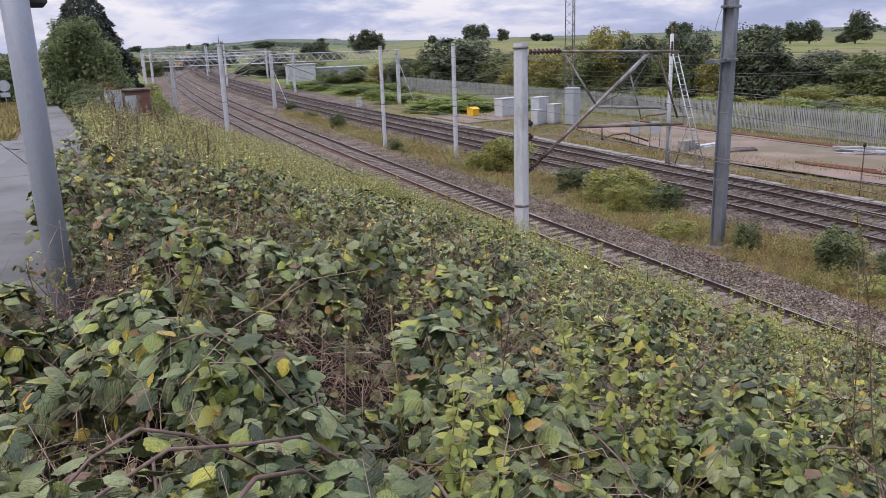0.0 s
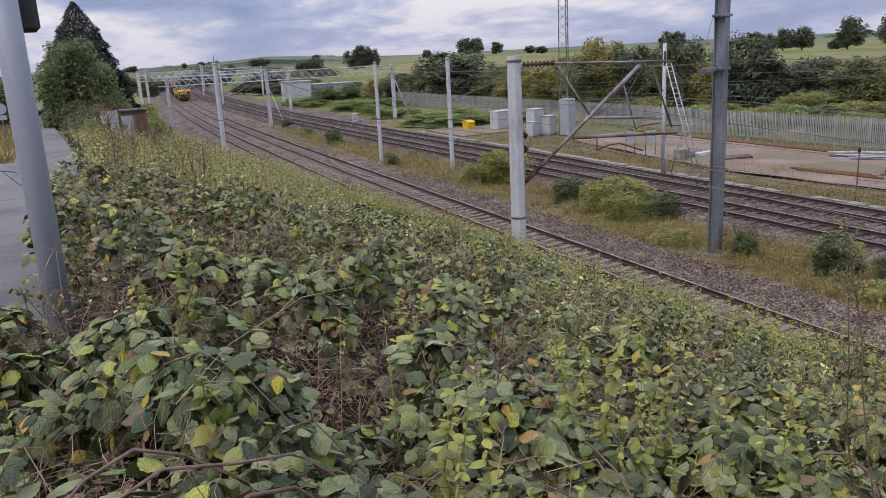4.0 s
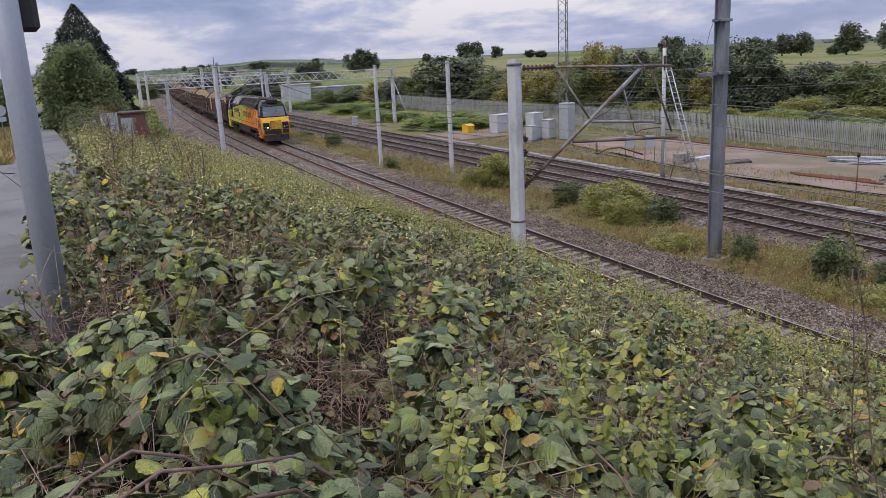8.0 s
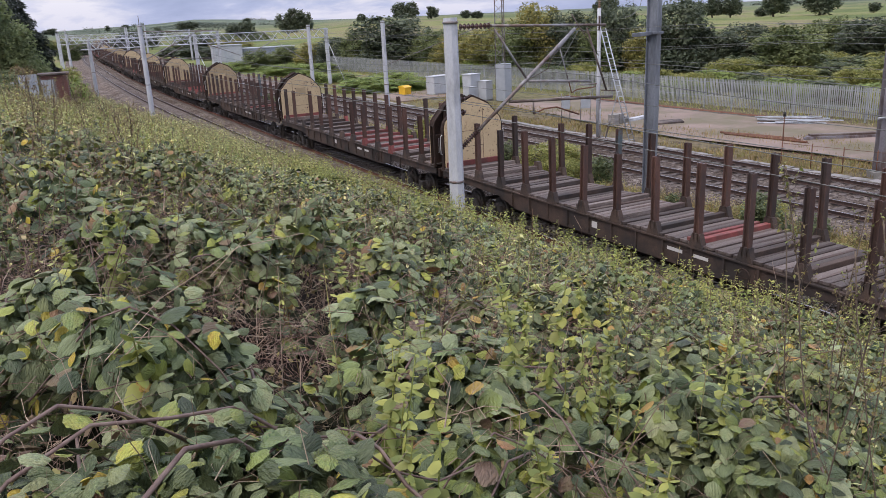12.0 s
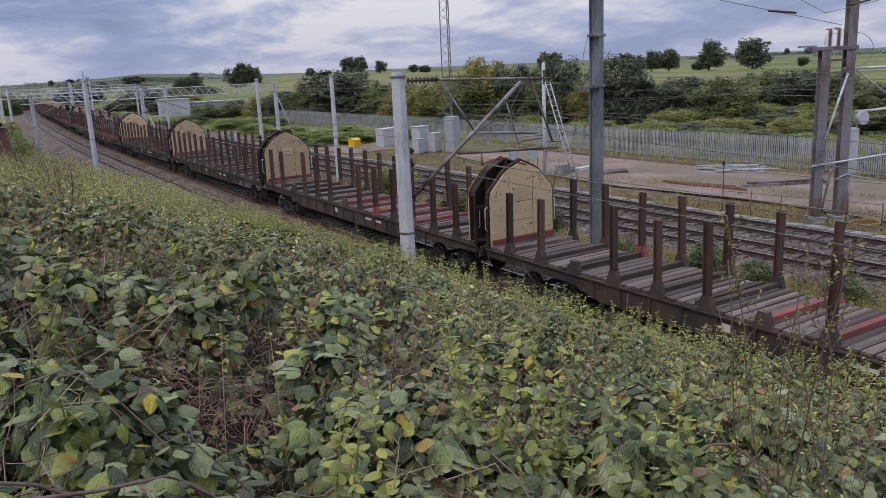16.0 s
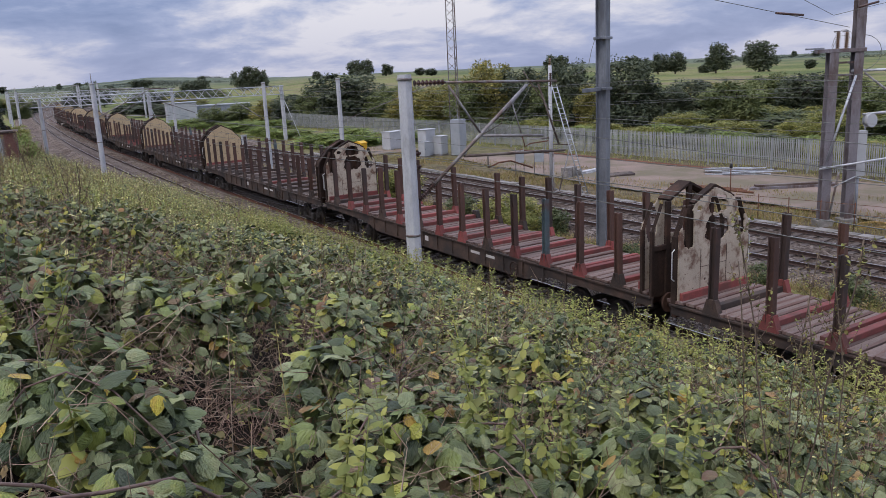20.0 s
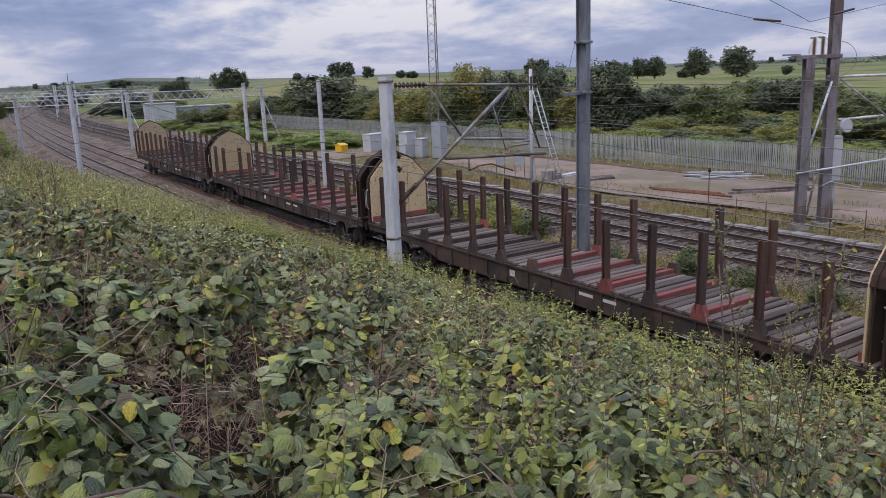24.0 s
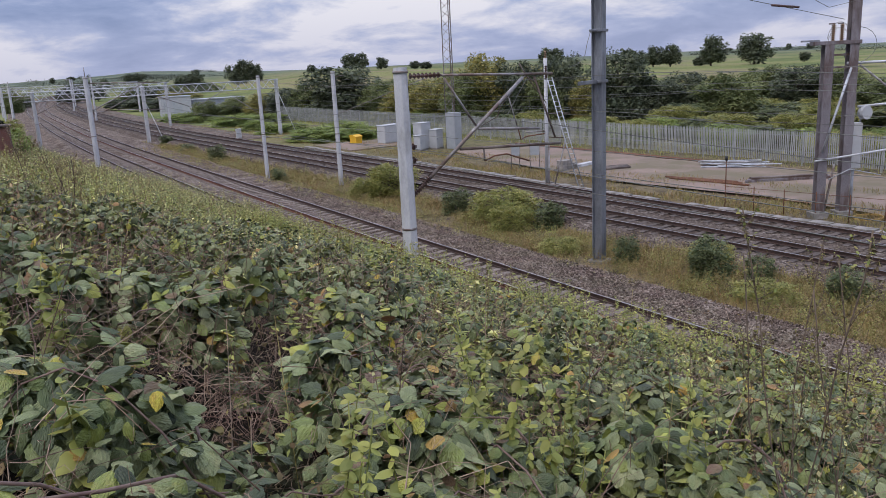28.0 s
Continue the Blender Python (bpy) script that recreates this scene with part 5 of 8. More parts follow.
def text_mesh(txt, size, mat, bold=0.0):
    cu = bpy.data.curves.new("lettering", "FONT")
    cu.body, cu.size, cu.extrude, cu.offset = txt, size, 0.003, bold
    cu.align_x, cu.align_y = "LEFT", "BOTTOM_BASELINE"
    ob = bpy.data.objects.new("lettering", cu)
    me = bpy.data.meshes.new_from_object(ob)
    bpy.data.objects.remove(ob)
    me.materials.clear()
    me.materials.append(mat)
    return me


def locomotive():
    """21.7 m over its buffers; y runs from the front buffers (0) to the rear (21.7)."""
    lo = empty("locomotive", pose(0, 0, 0), "yellow, orange and black diesel locomotive with graffiti on its cab", "locomotive")
    L = 21.7
    # underframe, sole bar and tank
    part("underframe", box(-1.25, 1.25, 1.0, L - 1.0, 0.92, 1.15, 0.02), M_UNDER, lo)
    for s in (-1, 1):
        bm = bmesh.new()
        bm_box(bm, s * 1.32 - 0.02, s * 1.32 + 0.02, 2.7, 12.4, 1.20, 1.50, 0.005)
        part("sole_bar", bm, M_LORA, lo)
        part("sole_bar", box(s * 1.32 - 0.02, s * 1.32 + 0.02, 12.4, L - 2.6, 1.20, 1.50, 0.005), M_LYEL, lo)
        part("walkway", box(min(s * 1.0, s * 1.31), max(s * 1.0, s * 1.31), 2.56, L - 2.56, 1.44, 1.48), M_UNDER, lo)
    bm = bmesh.new()
    bm_prism(bm, [(-1.2, 0.95), (1.2, 0.95), (1.2, 0.5), (0.9, 0.25), (-0.9, 0.25), (-1.2, 0.5)], 8.0, 13.6)
    part("fuel_tank", bm, M_UNDER, lo)
    bm = bmesh.new()
    bm_prism_x(bm, [(13.8, 0.9), (15.0, 0.9), (14.4, 0.3)], -1.15, 1.15)
    part("air_tank", bm, M_UNDER, lo)
    bogie(lo, 4.8, 0.53, 1.85, 3)
    bogie(lo, L - 4.8, 0.53, 1.85, 3)

    # cabs: rounded boxes with a raked screen
    def cab(front):
        # in cab space the nose looks to -y and starts at y = 0.55
        d = 1 if front else -1
        y_of = (lambda v: v) if front else (lambda v: L - v)
        body, black = (M_LORA if front else M_LYEL), M_LBLK
        # lower side body with nose
        low = [(0.58, 0.75), (0.55, 1.0), (0.55, 1.75), (0.85, 2.25), (2.55, 2.25), (2.55, 1.0), (2.2, 1.0), (1.95, 0.45), (0.9, 0.45)]
        for s in (-1, 1):
            bm = bmesh.new()
            bm_prism_x(bm, [(y_of(a), z) for a, z in low], s * 1.33 - 0.03, s * 1.33 + 0.03)
            part("cab_side", bm, body, lo, "orange cab side" if front else "lime yellow cab side")
        nose = [(0.58, 0.75), (0.55, 1.0), (0.55, 1.75), (0.85, 2.25), (1.1, 2.25), (1.1, 0.45), (0.9, 0.45)]
        bm = bmesh.new()
        bm_prism_x(bm, [(y_of(a - 0.03), z) for a, z in nose], -1.30, 1.30)
        bmesh.ops.bevel(bm, geom=bm.edges[:], offset=0.02, segments=1, affect="EDGES", clamp_overlap=True)
        part("nose", bm, M_NOSE, lo, "warning yellow nose")
        # upper cab with inclined sides
        prof = [(0.82, 2.24), (1.25, 3.25), (1.6, 3.55), (2.55, 3.68), (2.55, 2.24)]
        bm = bmesh.new()
        vs = {}
        for s in (-1, 1):
            for k, (a, z) in enumerate(prof):
                w = 1.30 - 0.16 * max(0, (z - 2.24)) / 1.0 - (0.32 if z > 3.4 else 0)
                vs[s, k] = bm.verts.new((s * w, y_of(a), z))
        n = len(prof)
        for s in (-1, 1):
            bm.faces.new([vs[s, k] for k in range(n)])
        for k in range(n):
            bm.faces.new([vs[-1, k], vs[-1, (k + 1) % n], vs[1, (k + 1) % n], vs[1, k]])
        bmesh.ops.recalc_face_normals(bm, faces=bm.faces)
        bmesh.ops.bevel(bm, geom=bm.edges[:], offset=0.05, segments=2, affect="EDGES", clamp_overlap=True)
        part("cab_top", bm, black, lo)
        bm = bmesh.new()
        for s in (-1, 1):
            pts = [(s * 0.84, 1.54, 3.62), (s * 0.84, 2.6, 3.74), (s * 1.21, 2.6, 3.20), (s * 1.21, 1.24, 3.18)]
            f = [bm.verts.new((x, y_of(y), z)) for x, y, z in pts]
            bm.faces.new(f)
        f = [bm.verts.new((x, y_of(y), z)) for x, y, z in ((-0.86, 1.62, 3.61), (0.86, 1.62, 3.61), (0.86, 2.6, 3.74), (-0.86, 2.6, 3.74))]
        bm.faces.new(f)
        bmesh.ops.solidify(bm, geom=bm.faces[:], thickness=0.02)
        part("cab_roof", bm, M_LROOF, lo, "dusty grey cab roof")
        # windscreen
        bm = bmesh.new()
        f = [bm.verts.new((x, y_of(y), z)) for x, y, z in ((-1.08, 0.83, 2.34), (1.08, 0.83, 2.34), (0.99, 1.17, 3.14), (-0.99, 1.17, 3.14))]
        bm.faces.new(f)
        bmesh.ops.solidify(bm, geom=bm.faces[:], thickness=0.02)
        part("windscreen", bm, M_GLASS, lo, "wide glossy windscreen")
        bm = bmesh.new()
        bm_tube(bm, (-0.3, y_of(0.80), 2.36), (0.35, y_of(1.03), 2.85), 0.012, n=5)
        bm_tube(bm, (0.3, y_of(0.80), 2.36), (0.85, y_of(0.98), 2.75), 0.012, n=5)
        part("wiper", bm, M_BLACK, lo)
        # side windows
        for s in (-1, 1):
            for a0, a1 in ((1.12, 1.56), (1.62, 2.2)):
                bm = bmesh.new()
                pts = [(s * 1.305, a0 + (0.0 if a0 > 1.5 else 0.0), 2.46), (s * 1.305, a1, 2.46), (s * 1.195, a1, 3.14), (s * 1.195, a0 + (0.22 if a0 < 1.5 else 0.0), 3.14)]
                bm.faces.new([bm.verts.new((x, y_of(y), z)) for x, y, z in pts])
                bmesh.ops.solidify(bm, geom=bm.faces[:], thickness=0.025)
                w = part("side_window", bm, M_GLASS, lo, "cab side window in a pale frame")
                ring = pts + [pts[0]]
                part("window_frame", pathtube([(x + s * 0.012, y_of(y), z) for x, y, z in ring], 0.017, 5), M_GALV_LIGHT, w)
        # nose fittings
        part("horn_box", box(-0.55, 0.55, min(y_of(1.3), y_of(1.85)), max(y_of(1.3), y_of(1.85)), 3.45, 3.76, 0.04), M_LBLK, lo)
        for s in (-1, 1):
            hb = part("lamp_housing", box(s * 0.92 - 0.3, s * 0.92 + 0.3, min(y_of(0.44), y_of(0.56)), max(y_of(0.44), y_of(0.56)), 1.22, 1.82, 0.02), M_LBLK, lo)
            for k in range(4):
                part("lamp_rib", box(s * 0.92 - 0.28, s * 0.92 + 0.28, min(y_of(0.42), y_of(0.44)), max(y_of(0.42), y_of(0.44)), 1.3 + 0.13 * k, 1.34 + 0.13 * k), M_BLACK, hb)
            part("headlamp", tube((s * 0.80, y_of(0.40), 1.40), (s * 0.80, y_of(0.45), 1.40), 0.07, n=14), M_LAMP if front and s < 0 else M_GALV_LIGHT, hb, "round lit headlamp" if front and s < 0 else "round unlit lamp")
            part("marker_lamp", tube((s * 1.04, y_of(0.40), 1.44), (s * 1.04, y_of(0.45), 1.44), 0.07, n=12), M_GLASS, hb)
            bf = part("buffer", tube((s * 0.87, y_of(0.3), 1.04), (s * 0.87, y_of(0.56), 1.04), 0.12, n=12), M_BLACK, lo, "black rectangular buffer")
            part("buffer_head", box(s * 0.87 - 0.33, s * 0.87 + 0.33, min(y_of(0.22), y_of(0.32)), max(y_of(0.22), y_of(0.32)), 0.84, 1.2, 0.03), M_BLACK, bf)
        gr = part("nose_grille", box(-0.52, 0.52, min(y_of(0.49), y_of(0.55)), max(y_of(0.49), y_of(0.55)), 1.2, 1.95, 0.01), M_GRILLE, lo)
        for k in range(8):
            part("slat", box(-0.48, 0.48, min(y_of(0.465), y_of(0.495)), max(y_of(0.465), y_of(0.495)), 1.235 + 0.085 * k, 1.298 + 0.085 * k), M_NOSE, gr)
        part("coupler_pocket", box(-0.5, 0.5, min(y_of(0.5), y_of(0.6)), max(y_of(0.5), y_of(0.6)), 0.78, 1.2, 0.02), M_BLACK, lo)
        part("coupling_hook", pathtube([(0, y_of(0.5), 1.05), (0, y_of(0.2), 1.05), (0, y_of(0.12), 0.85), (0, y_of(0.22), 0.72)], 0.045), M_UNDER, lo)
        for s in (-0.33, 0.3, 0.45):
            part("brake_hose", pathtube([(s, y_of(0.52), 0.95), (s, y_of(0.32), 0.8), (s + 0.05, y_of(0.3), 0.55), (s + 0.12, y_of(0.4), 0.45)], 0.025), M_BLACK, lo)
        bm = bmesh.new()
        bm_prism_x(bm, [(y_of(0.55), 0.72), (y_of(0.62), 0.72), (y_of(0.62), 0.22), (y_of(0.45), 0.22)], -1.2, 1.2)
        part("snow_plough", bm, M_UNDER, lo, "dirty dark steel obstacle deflector")
        # handrails and door recess
        for s in (-1, 1):
            part("handrail", pathtube([(s * 1.36, y_of(2.62), 1.8), (s * 1.36, y_of(2.62), 2.95)], 0.015), M_HANDRAIL, lo)
            part("handrail", pathtube([(s * 1.30, y_of(3.0), 1.45), (s * 1.30, y_of(3.0), 2.3), (s * 1.28, y_of(4.0), 2.3), (s * 1.28, y_of(4.05), 1.45)], 0.033), M_HANDRAIL, lo)
            for k in range(3):
                part("step", box(min(s * 1.1, s * 1.34), max(s * 1.1, s * 1.34), min(y_of(2.6), y_of(3.0)), max(y_of(2.6), y_of(3.0)), 0.45 + 0.28 * k, 0.49 + 0.28 * k), M_LYEL if not front else M_LORA, lo)
        # end wall of the cab
        part("cab_back", box(-1.2, 1.2, min(y_of(2.5), y_of(2.56)), max(y_of(2.5), y_of(2.56)), 1.4, 3.3), M_LBLK, lo)
        return y_of

    cab(True)
    cab(False)
    # graffiti on the front cab's side, as plain rings and patches
    for s in (-1,):
        x = s * 1.372
        for (cy, cz, r0, r1, m) in ((1.38, 1.62, 0.42, 0.33, M_SPRAYK), (1.86, 1.52, 0.50, 0.41, M_SPRAYK), (1.22, 1.2, 0.40, 0.32, M_SPRAYK), (1.86, 1.58, 0.27, 0.17, M_SPRAYK), (1.38, 1.62, 0.19, 0.10, M_SPRAYK), (1.02, 1.05, 0.26, 0.19, M_SPRAYK), (1.02, 1.55, 0.16, 0.0, M_SPRAYK)):
            bm = bmesh.new()
            k = 24
            ri = [bm.verts.new((x, cy + r1 * math.cos(a), cz + r1 * 0.95 * math.sin(a))) for a in np.linspace(0, 2 * math.pi, k, False)]
            ro = [bm.verts.new((x, cy + r0 * math.cos(a), cz + r0 * 0.95 * math.sin(a))) for a in np.linspace(0, 2 * math.pi, k, False)]
            for i in range(k):
                bm.faces.new((ri[i], ri[(i + 1) % k], ro[(i + 1) % k], ro[i]))
            part("graffiti", bm, m, lo, "black sprayed ring")
        for cy, cz, r, m in ((1.5, 1.4, 0.66, M_PINK), (2.2, 1.85, 0.22, M_PINK), (1.02, 0.98, 0.38, M_PINK), (1.14, 1.2, 0.38, M_SPRAYG), (1.86, 1.52, 0.42, M_SPRAYO), (1.38, 1.62, 0.34, M_SPRAYG), (2.28, 1.4, 0.2, M_PINK), (1.5, 2.12, 0.08, M_PINK), (1.15, 2.0, 0.07, M_PINK), (1.9, 2.14, 0.07, M_PINK)):
            bm = bmesh.new()
            vs = [bm.verts.new((x + (0.004 if m is M_PINK else 0.002), cy + r * (1 + 0.12 * math.sin(3 * a)) * math.cos(a), max(0.5, cz + r * (1 + 0.12 * math.cos(5 * a)) * math.sin(a)))) for a in np.linspace(0, 2 * math.pi, 28, False)]
            bm.faces.new(vs)
            part("graffiti", bm, m, lo, "sprayed colour patch")

    # engine hood: tall narrow body with doors; colours change along it
    y0, y1 = 2.56, L - 2.56
    for s in (-1, 1):
        seams = [2.6, 3.5, 4.55, 5.75, 6.55, 7.35, 8.15, 9.0, 9.95, 10.5, 11.1, 11.95, 12.9, 13.8, 14.7, 15.5, 16.3, 17.1, 18.1, 19.1]
        for a, b in zip(seams, seams[1:]):
            ta, tb = (float(np.interp(v, [2.6, 4.5, 6.9, 10.0, 11.5, 15.0, 18.4], [2.62, 2.84, 3.02, 3.12, 3.1, 2.86, 2.56])) for v in (a, b))
            top = min(ta, tb)
            lo_, hi_ = a + 0.012, b - 0.012
            front = (b < 11.0)
            bm = bmesh.new()
            bm_prism_x(bm, [(lo_, 1.46), (hi_, 1.46), (hi_, tb), (lo_, ta)], min(s * 1.0, s * 1.06), max(s * 1.0, s * 1.06))
            dr = part("body_panel", bm, M_LORA if front else M_LYEL, lo)
            if 9.8 < a < 10.2:
                # the yellow sweeps forward over the orange in a slanting edge
                bm = bmesh.new()
                bm_prism_x(bm, [(lo_ + 0.22, 1.462), (hi_, 1.462), (hi_, tb), (lo_, ta)], min(s * 1.06, s * 1.0625), max(s * 1.06, s * 1.0625))
                part("painted_edge", bm, M_LYEL, dr)
            part("hinge_bar", box(min(s * 1.06, s * 1.072), max(s * 1.06, s * 1.072), a + 0.05, a + 0.075, 1.6, top - 0.1), M_UNDER, dr)
            part("latch", box(min(s * 1.06, s * 1.08), max(s * 1.06, s * 1.08), b - 0.14, b - 0.09, 1.9, 1.96), M_UNDER, dr)
            if 13.9 < a < 18.0:
                for q in (0.12, 0.47):
                    part("louvre", box(min(s * 1.06, s * 1.066), max(s * 1.06, s * 1.066), a + q, a + q + 0.26, 2.1, 2.56), M_GRILLE, dr)
            if 5.7 < a < 8.9:
                part("inspection_plate", box(min(s * 1.06, s * 1.066), max(s * 1.06, s * 1.066), a + 0.34, a + 0.46, top - 0.34, top - 0.24), M_GALV_LIGHT, dr)
                part("round_vent", tube((s * 1.058, a + 0.4, top - 0.17), (s * 1.068, a + 0.4, top - 0.17), 0.05, n=12), M_GRILLE, dr)
        part("filter_box", box(min(s * 1.06, s * 1.24), max(s * 1.06, s * 1.24), 13.2, 14.0, 1.75, 2.35, 0.02), M_LYEL, lo)
        part("filter_grille", box(min(s * 1.24, s * 1.25), max(s * 1.24, s * 1.25), 13.25, 13.95, 1.8, 2.3), M_GRILLE, lo)
        part("mesh_grille", box(min(s * 1.06, s * 1.07), max(s * 1.06, s * 1.07), 2.8, 3.4, 1.55, 2.2), M_GRILLE, lo)
    part("hood_core", box(-1.0, 1.0, y0, y1, 1.2, 2.9), M_LBLK, lo)
    # black upper hood and roof pods
    hood = [(-1.03, 2.5), (-1.03, 3.06), (-0.78, 3.5), (0.78, 3.5), (1.03, 3.06), (1.03, 2.5)]
    bm = bmesh.new()
    bm_prism(bm, hood, y0, y1)
    part("upper_hood", bm, M_LBLK, lo)
    wing = [(-1.30, 3.02), (-0.72, 3.72), (0.72, 3.72), (1.30, 3.02), (1.24, 2.98), (0.7, 3.6), (-0.7, 3.6), (-1.24, 2.98)]
    for a, b, cowl in ((13.6, 17.2, M_LROOF), (3.4, 11.9, M_LBLK)):
        bm = bmesh.new()
        bm_prism(bm, [(x, z + 0.06) for x, z in wing], a, b)
        part("radiator_wing", bm, cowl, lo, "dusty sloping roof cowl" if cowl is M_LROOF else "black sloping roof cowl")
        bm = bmesh.new()
        bm_prism(bm, [(-1.0, 2.9), (-0.7, 3.6), (0.7, 3.6), (1.0, 2.9)], a + 0.15, b - 0.15)
        part("cowl_core", bm, M_LBLK, lo)
        for k in range(1, 5):
            yy = a + (b - a) * k / 5
            part("cowl_seam", box(-0.72, 0.72, yy - 0.02, yy + 0.02, 3.77, 3.795), M_LBLK if cowl is M_LROOF else M_LROOF, lo)
    for s in (-1, 1):
        for k in range(9):
            ya = 3.7 + 0.92 * k
            bm = bmesh.new()
            bm.faces.new([bm.verts.new((s * x, y, z)) for x, y, z in ((1.262, ya, 3.155), (0.78, ya, 3.735), (0.78, ya + 0.8, 3.735), (1.262, ya + 0.8, 3.155))])
            bmesh.ops.solidify(bm, geom=bm.faces[:], thickness=0.02)
            cp = part("cowl_panel", bm, M_LBLK if k % 3 else M_GRILLE, lo)
            if k % 3 == 0:
                for q in range(4):
                    f = 0.2 + 0.2 * q
                    part("louvre", tube((s * (1.275 - 0.48 * f), ya + 0.06, 3.165 + 0.58 * f), (s * (1.275 - 0.48 * f), ya + 0.74, 3.165 + 0.58 * f), 0.018, n=5), M_LROOF, cp)
    part("exhaust", box(-0.35, 0.35, 12.2, 13.1, 3.4, 3.78, 0.04), M_LBLK, lo)
    part("fan_cowl", tube((0, 5.3, 3.6), (0, 5.3, 3.84), 0.6, 0.55, 24), M_LBLK, lo)
    part("roof_pod", box(-0.85, 0.85, 17.3, 18.3, 3.4, 3.62, 0.05), M_LROOF, lo)
    # lettering along the flank, on both sides
    me = text_mesh("RAIL FREIGHT", 0.62, M_LETTER, 0.004)
    bb = [max(v.co.x for v in me.vertices), min(v.co.x for v in me.vertices)]
    k = 3.39 / (bb[0] - bb[1])
    part("lettering", me, None, lo, "dark capital lettering on the flank", at=pose(-1.07, 10.52, 1.97, 90, 0, -90) @ Matrix.Diagonal((k, 1.06, 1, 1)))
    part("lettering", me, None, lo, "dark capital lettering on the flank", at=pose(1.07, 8.72, 1.97, 90, 0, 90) @ Matrix.Diagonal((k, 1.06, 1, 1)))
    # the maker's mark before it, as plain shapes
    for s, y_first, way in ((-1, 12.26, -1), (1, 6.98, 1)):
        for i in range(5):
            ya = y_first + way * 0.315 * i
            mk = part("mark", box(min(s * 1.062, s * 1.068), max(s * 1.062, s * 1.068), min(ya, ya + way * 0.2), max(ya, ya + way * 0.2), 1.97, 2.43), M_LETTER, lo, "dark plain block of the owner's mark")
            part("counter", box(min(s * 1.068, s * 1.071), max(s * 1.068, s * 1.071), min(ya + way * 0.06, ya + way * 0.14), max(ya + way * 0.06, ya + way * 0.14), 2.05, 2.35), M_LYEL, mk)
    # emblem diamond and number bars on the rear cab
    bm = bmesh.new()
    bm.faces.new([bm.verts.new((-1.366, L - 1.9 + a, 1.85 + z)) for a, z in ((-0.34, 0), (0, 0.17), (0.34, 0), (0, -0.17))])
    part("emblem", bm, M_LETTER, lo, "dark diamond emblem")
    part("number_bar", box(-1.37, -1.362, L - 2.4, L - 1.75, 1.12, 1.25), M_LETTER, lo, "dark number bar")
    part("number_bar", box(0.75, 1.2, 0.51, 0.52, 1.05, 1.12), M_LETTER, lo, "dark number bar")
    return lo


BULK = [(-1.27, 1.12), (-1.27, 2.62), (-1.2, 2.82), (-0.7, 3.34), (-0.52, 3.44), (0.0, 3.68), (0.52, 3.44), (0.7, 3.34), (1.2, 2.82), (1.27, 2.62), (1.27, 1.12)]
LINING = [(-1.25, 1.12), (-1.25, 2.62), (-1.19, 2.80), (-0.69, 3.32), (-0.51, 3.42), (0.0, 3.64), (0.51, 3.42), (0.69, 3.32), (1.19, 2.80), (1.25, 2.62), (1.25, 1.12)]
LOCO = 23.2
PITCH, WL = 21.96, 21.3


HOLES = ((-0.9, 2.78, 0.19, 0.42), (0.1, 3.24, 0.33, 0.2), (0.07, 2.72, 0.41, 0.29), (0.9, 2.7, 0.2, 0.27), (0.9, 2.92, 0.16, 0.14), (0.9, 3.13, 0.09, 0.07), (-0.56, 3.22, 0.1, 0.06))


def ragged_lining(bm, y0, y1, outline, rng):
    """A sheet inside the arch, in small cells, with ragged holes rotted through it."""
    step = 0.03
    xs, zs = [x for x, z in outline[1:-1]], [z for x, z in outline[1:-1]]
    wob = [(rng.uniform(0, 6.28), rng.uniform(0, 6.28)) for h in HOLES]
    grid = {}

    def corner(i, k, y):
        if (i, k, y) not in grid:
            grid[i, k, y] = bm.verts.new((i * step, y, 1.24 + k * step))
        return grid[i, k, y]

    solid = set()
    for i in range(-41, 41):
        for k in range(0, 82):
            x, z = (i + 0.5) * step, 1.24 + (k + 0.5) * step
            if abs(x) > max(xs) or z > float(np.interp(x, xs, zs)):
                continue
            gone = False
            for (cx, cz, w, h), (p, q) in zip(HOLES, wob):
                u, v = (x - cx) / w, (z - cz) / h
                a = math.atan2(v, u)
                r = (abs(u) ** 3 + abs(v) ** 3) ** (1 / 3)
                gone = gone or r < 1 + 0.06 * math.sin(3 * a + p) + 0.05 * math.sin(8 * a + q)
            if not gone:
                solid.add((i, k))
    for i, k in sorted(solid):
        for y in (y0, y1):
            bm.faces.new([corner(i + a, k + b, y) for a, b in ((0, 0), (1, 0), (1, 1), (0, 1))])
        for di, dk, a, b in ((-1, 0, (0, 0), (0, 1)), (1, 0, (1, 0), (1, 1)), (0, -1, (0, 0), (1, 0)), (0, 1, (0, 1), (1, 1))):
            if (i + di, k + dk) not in solid:
                bm.faces.new([corner(i + a[0], k + a[1], y0), corner(i + b[0], k + b[1], y0), corner(i + b[0], k + b[1], y1), corner(i + a[0], k + a[1], y1)])
    bmesh.ops.recalc_face_normals(bm, faces=bm.faces[:])


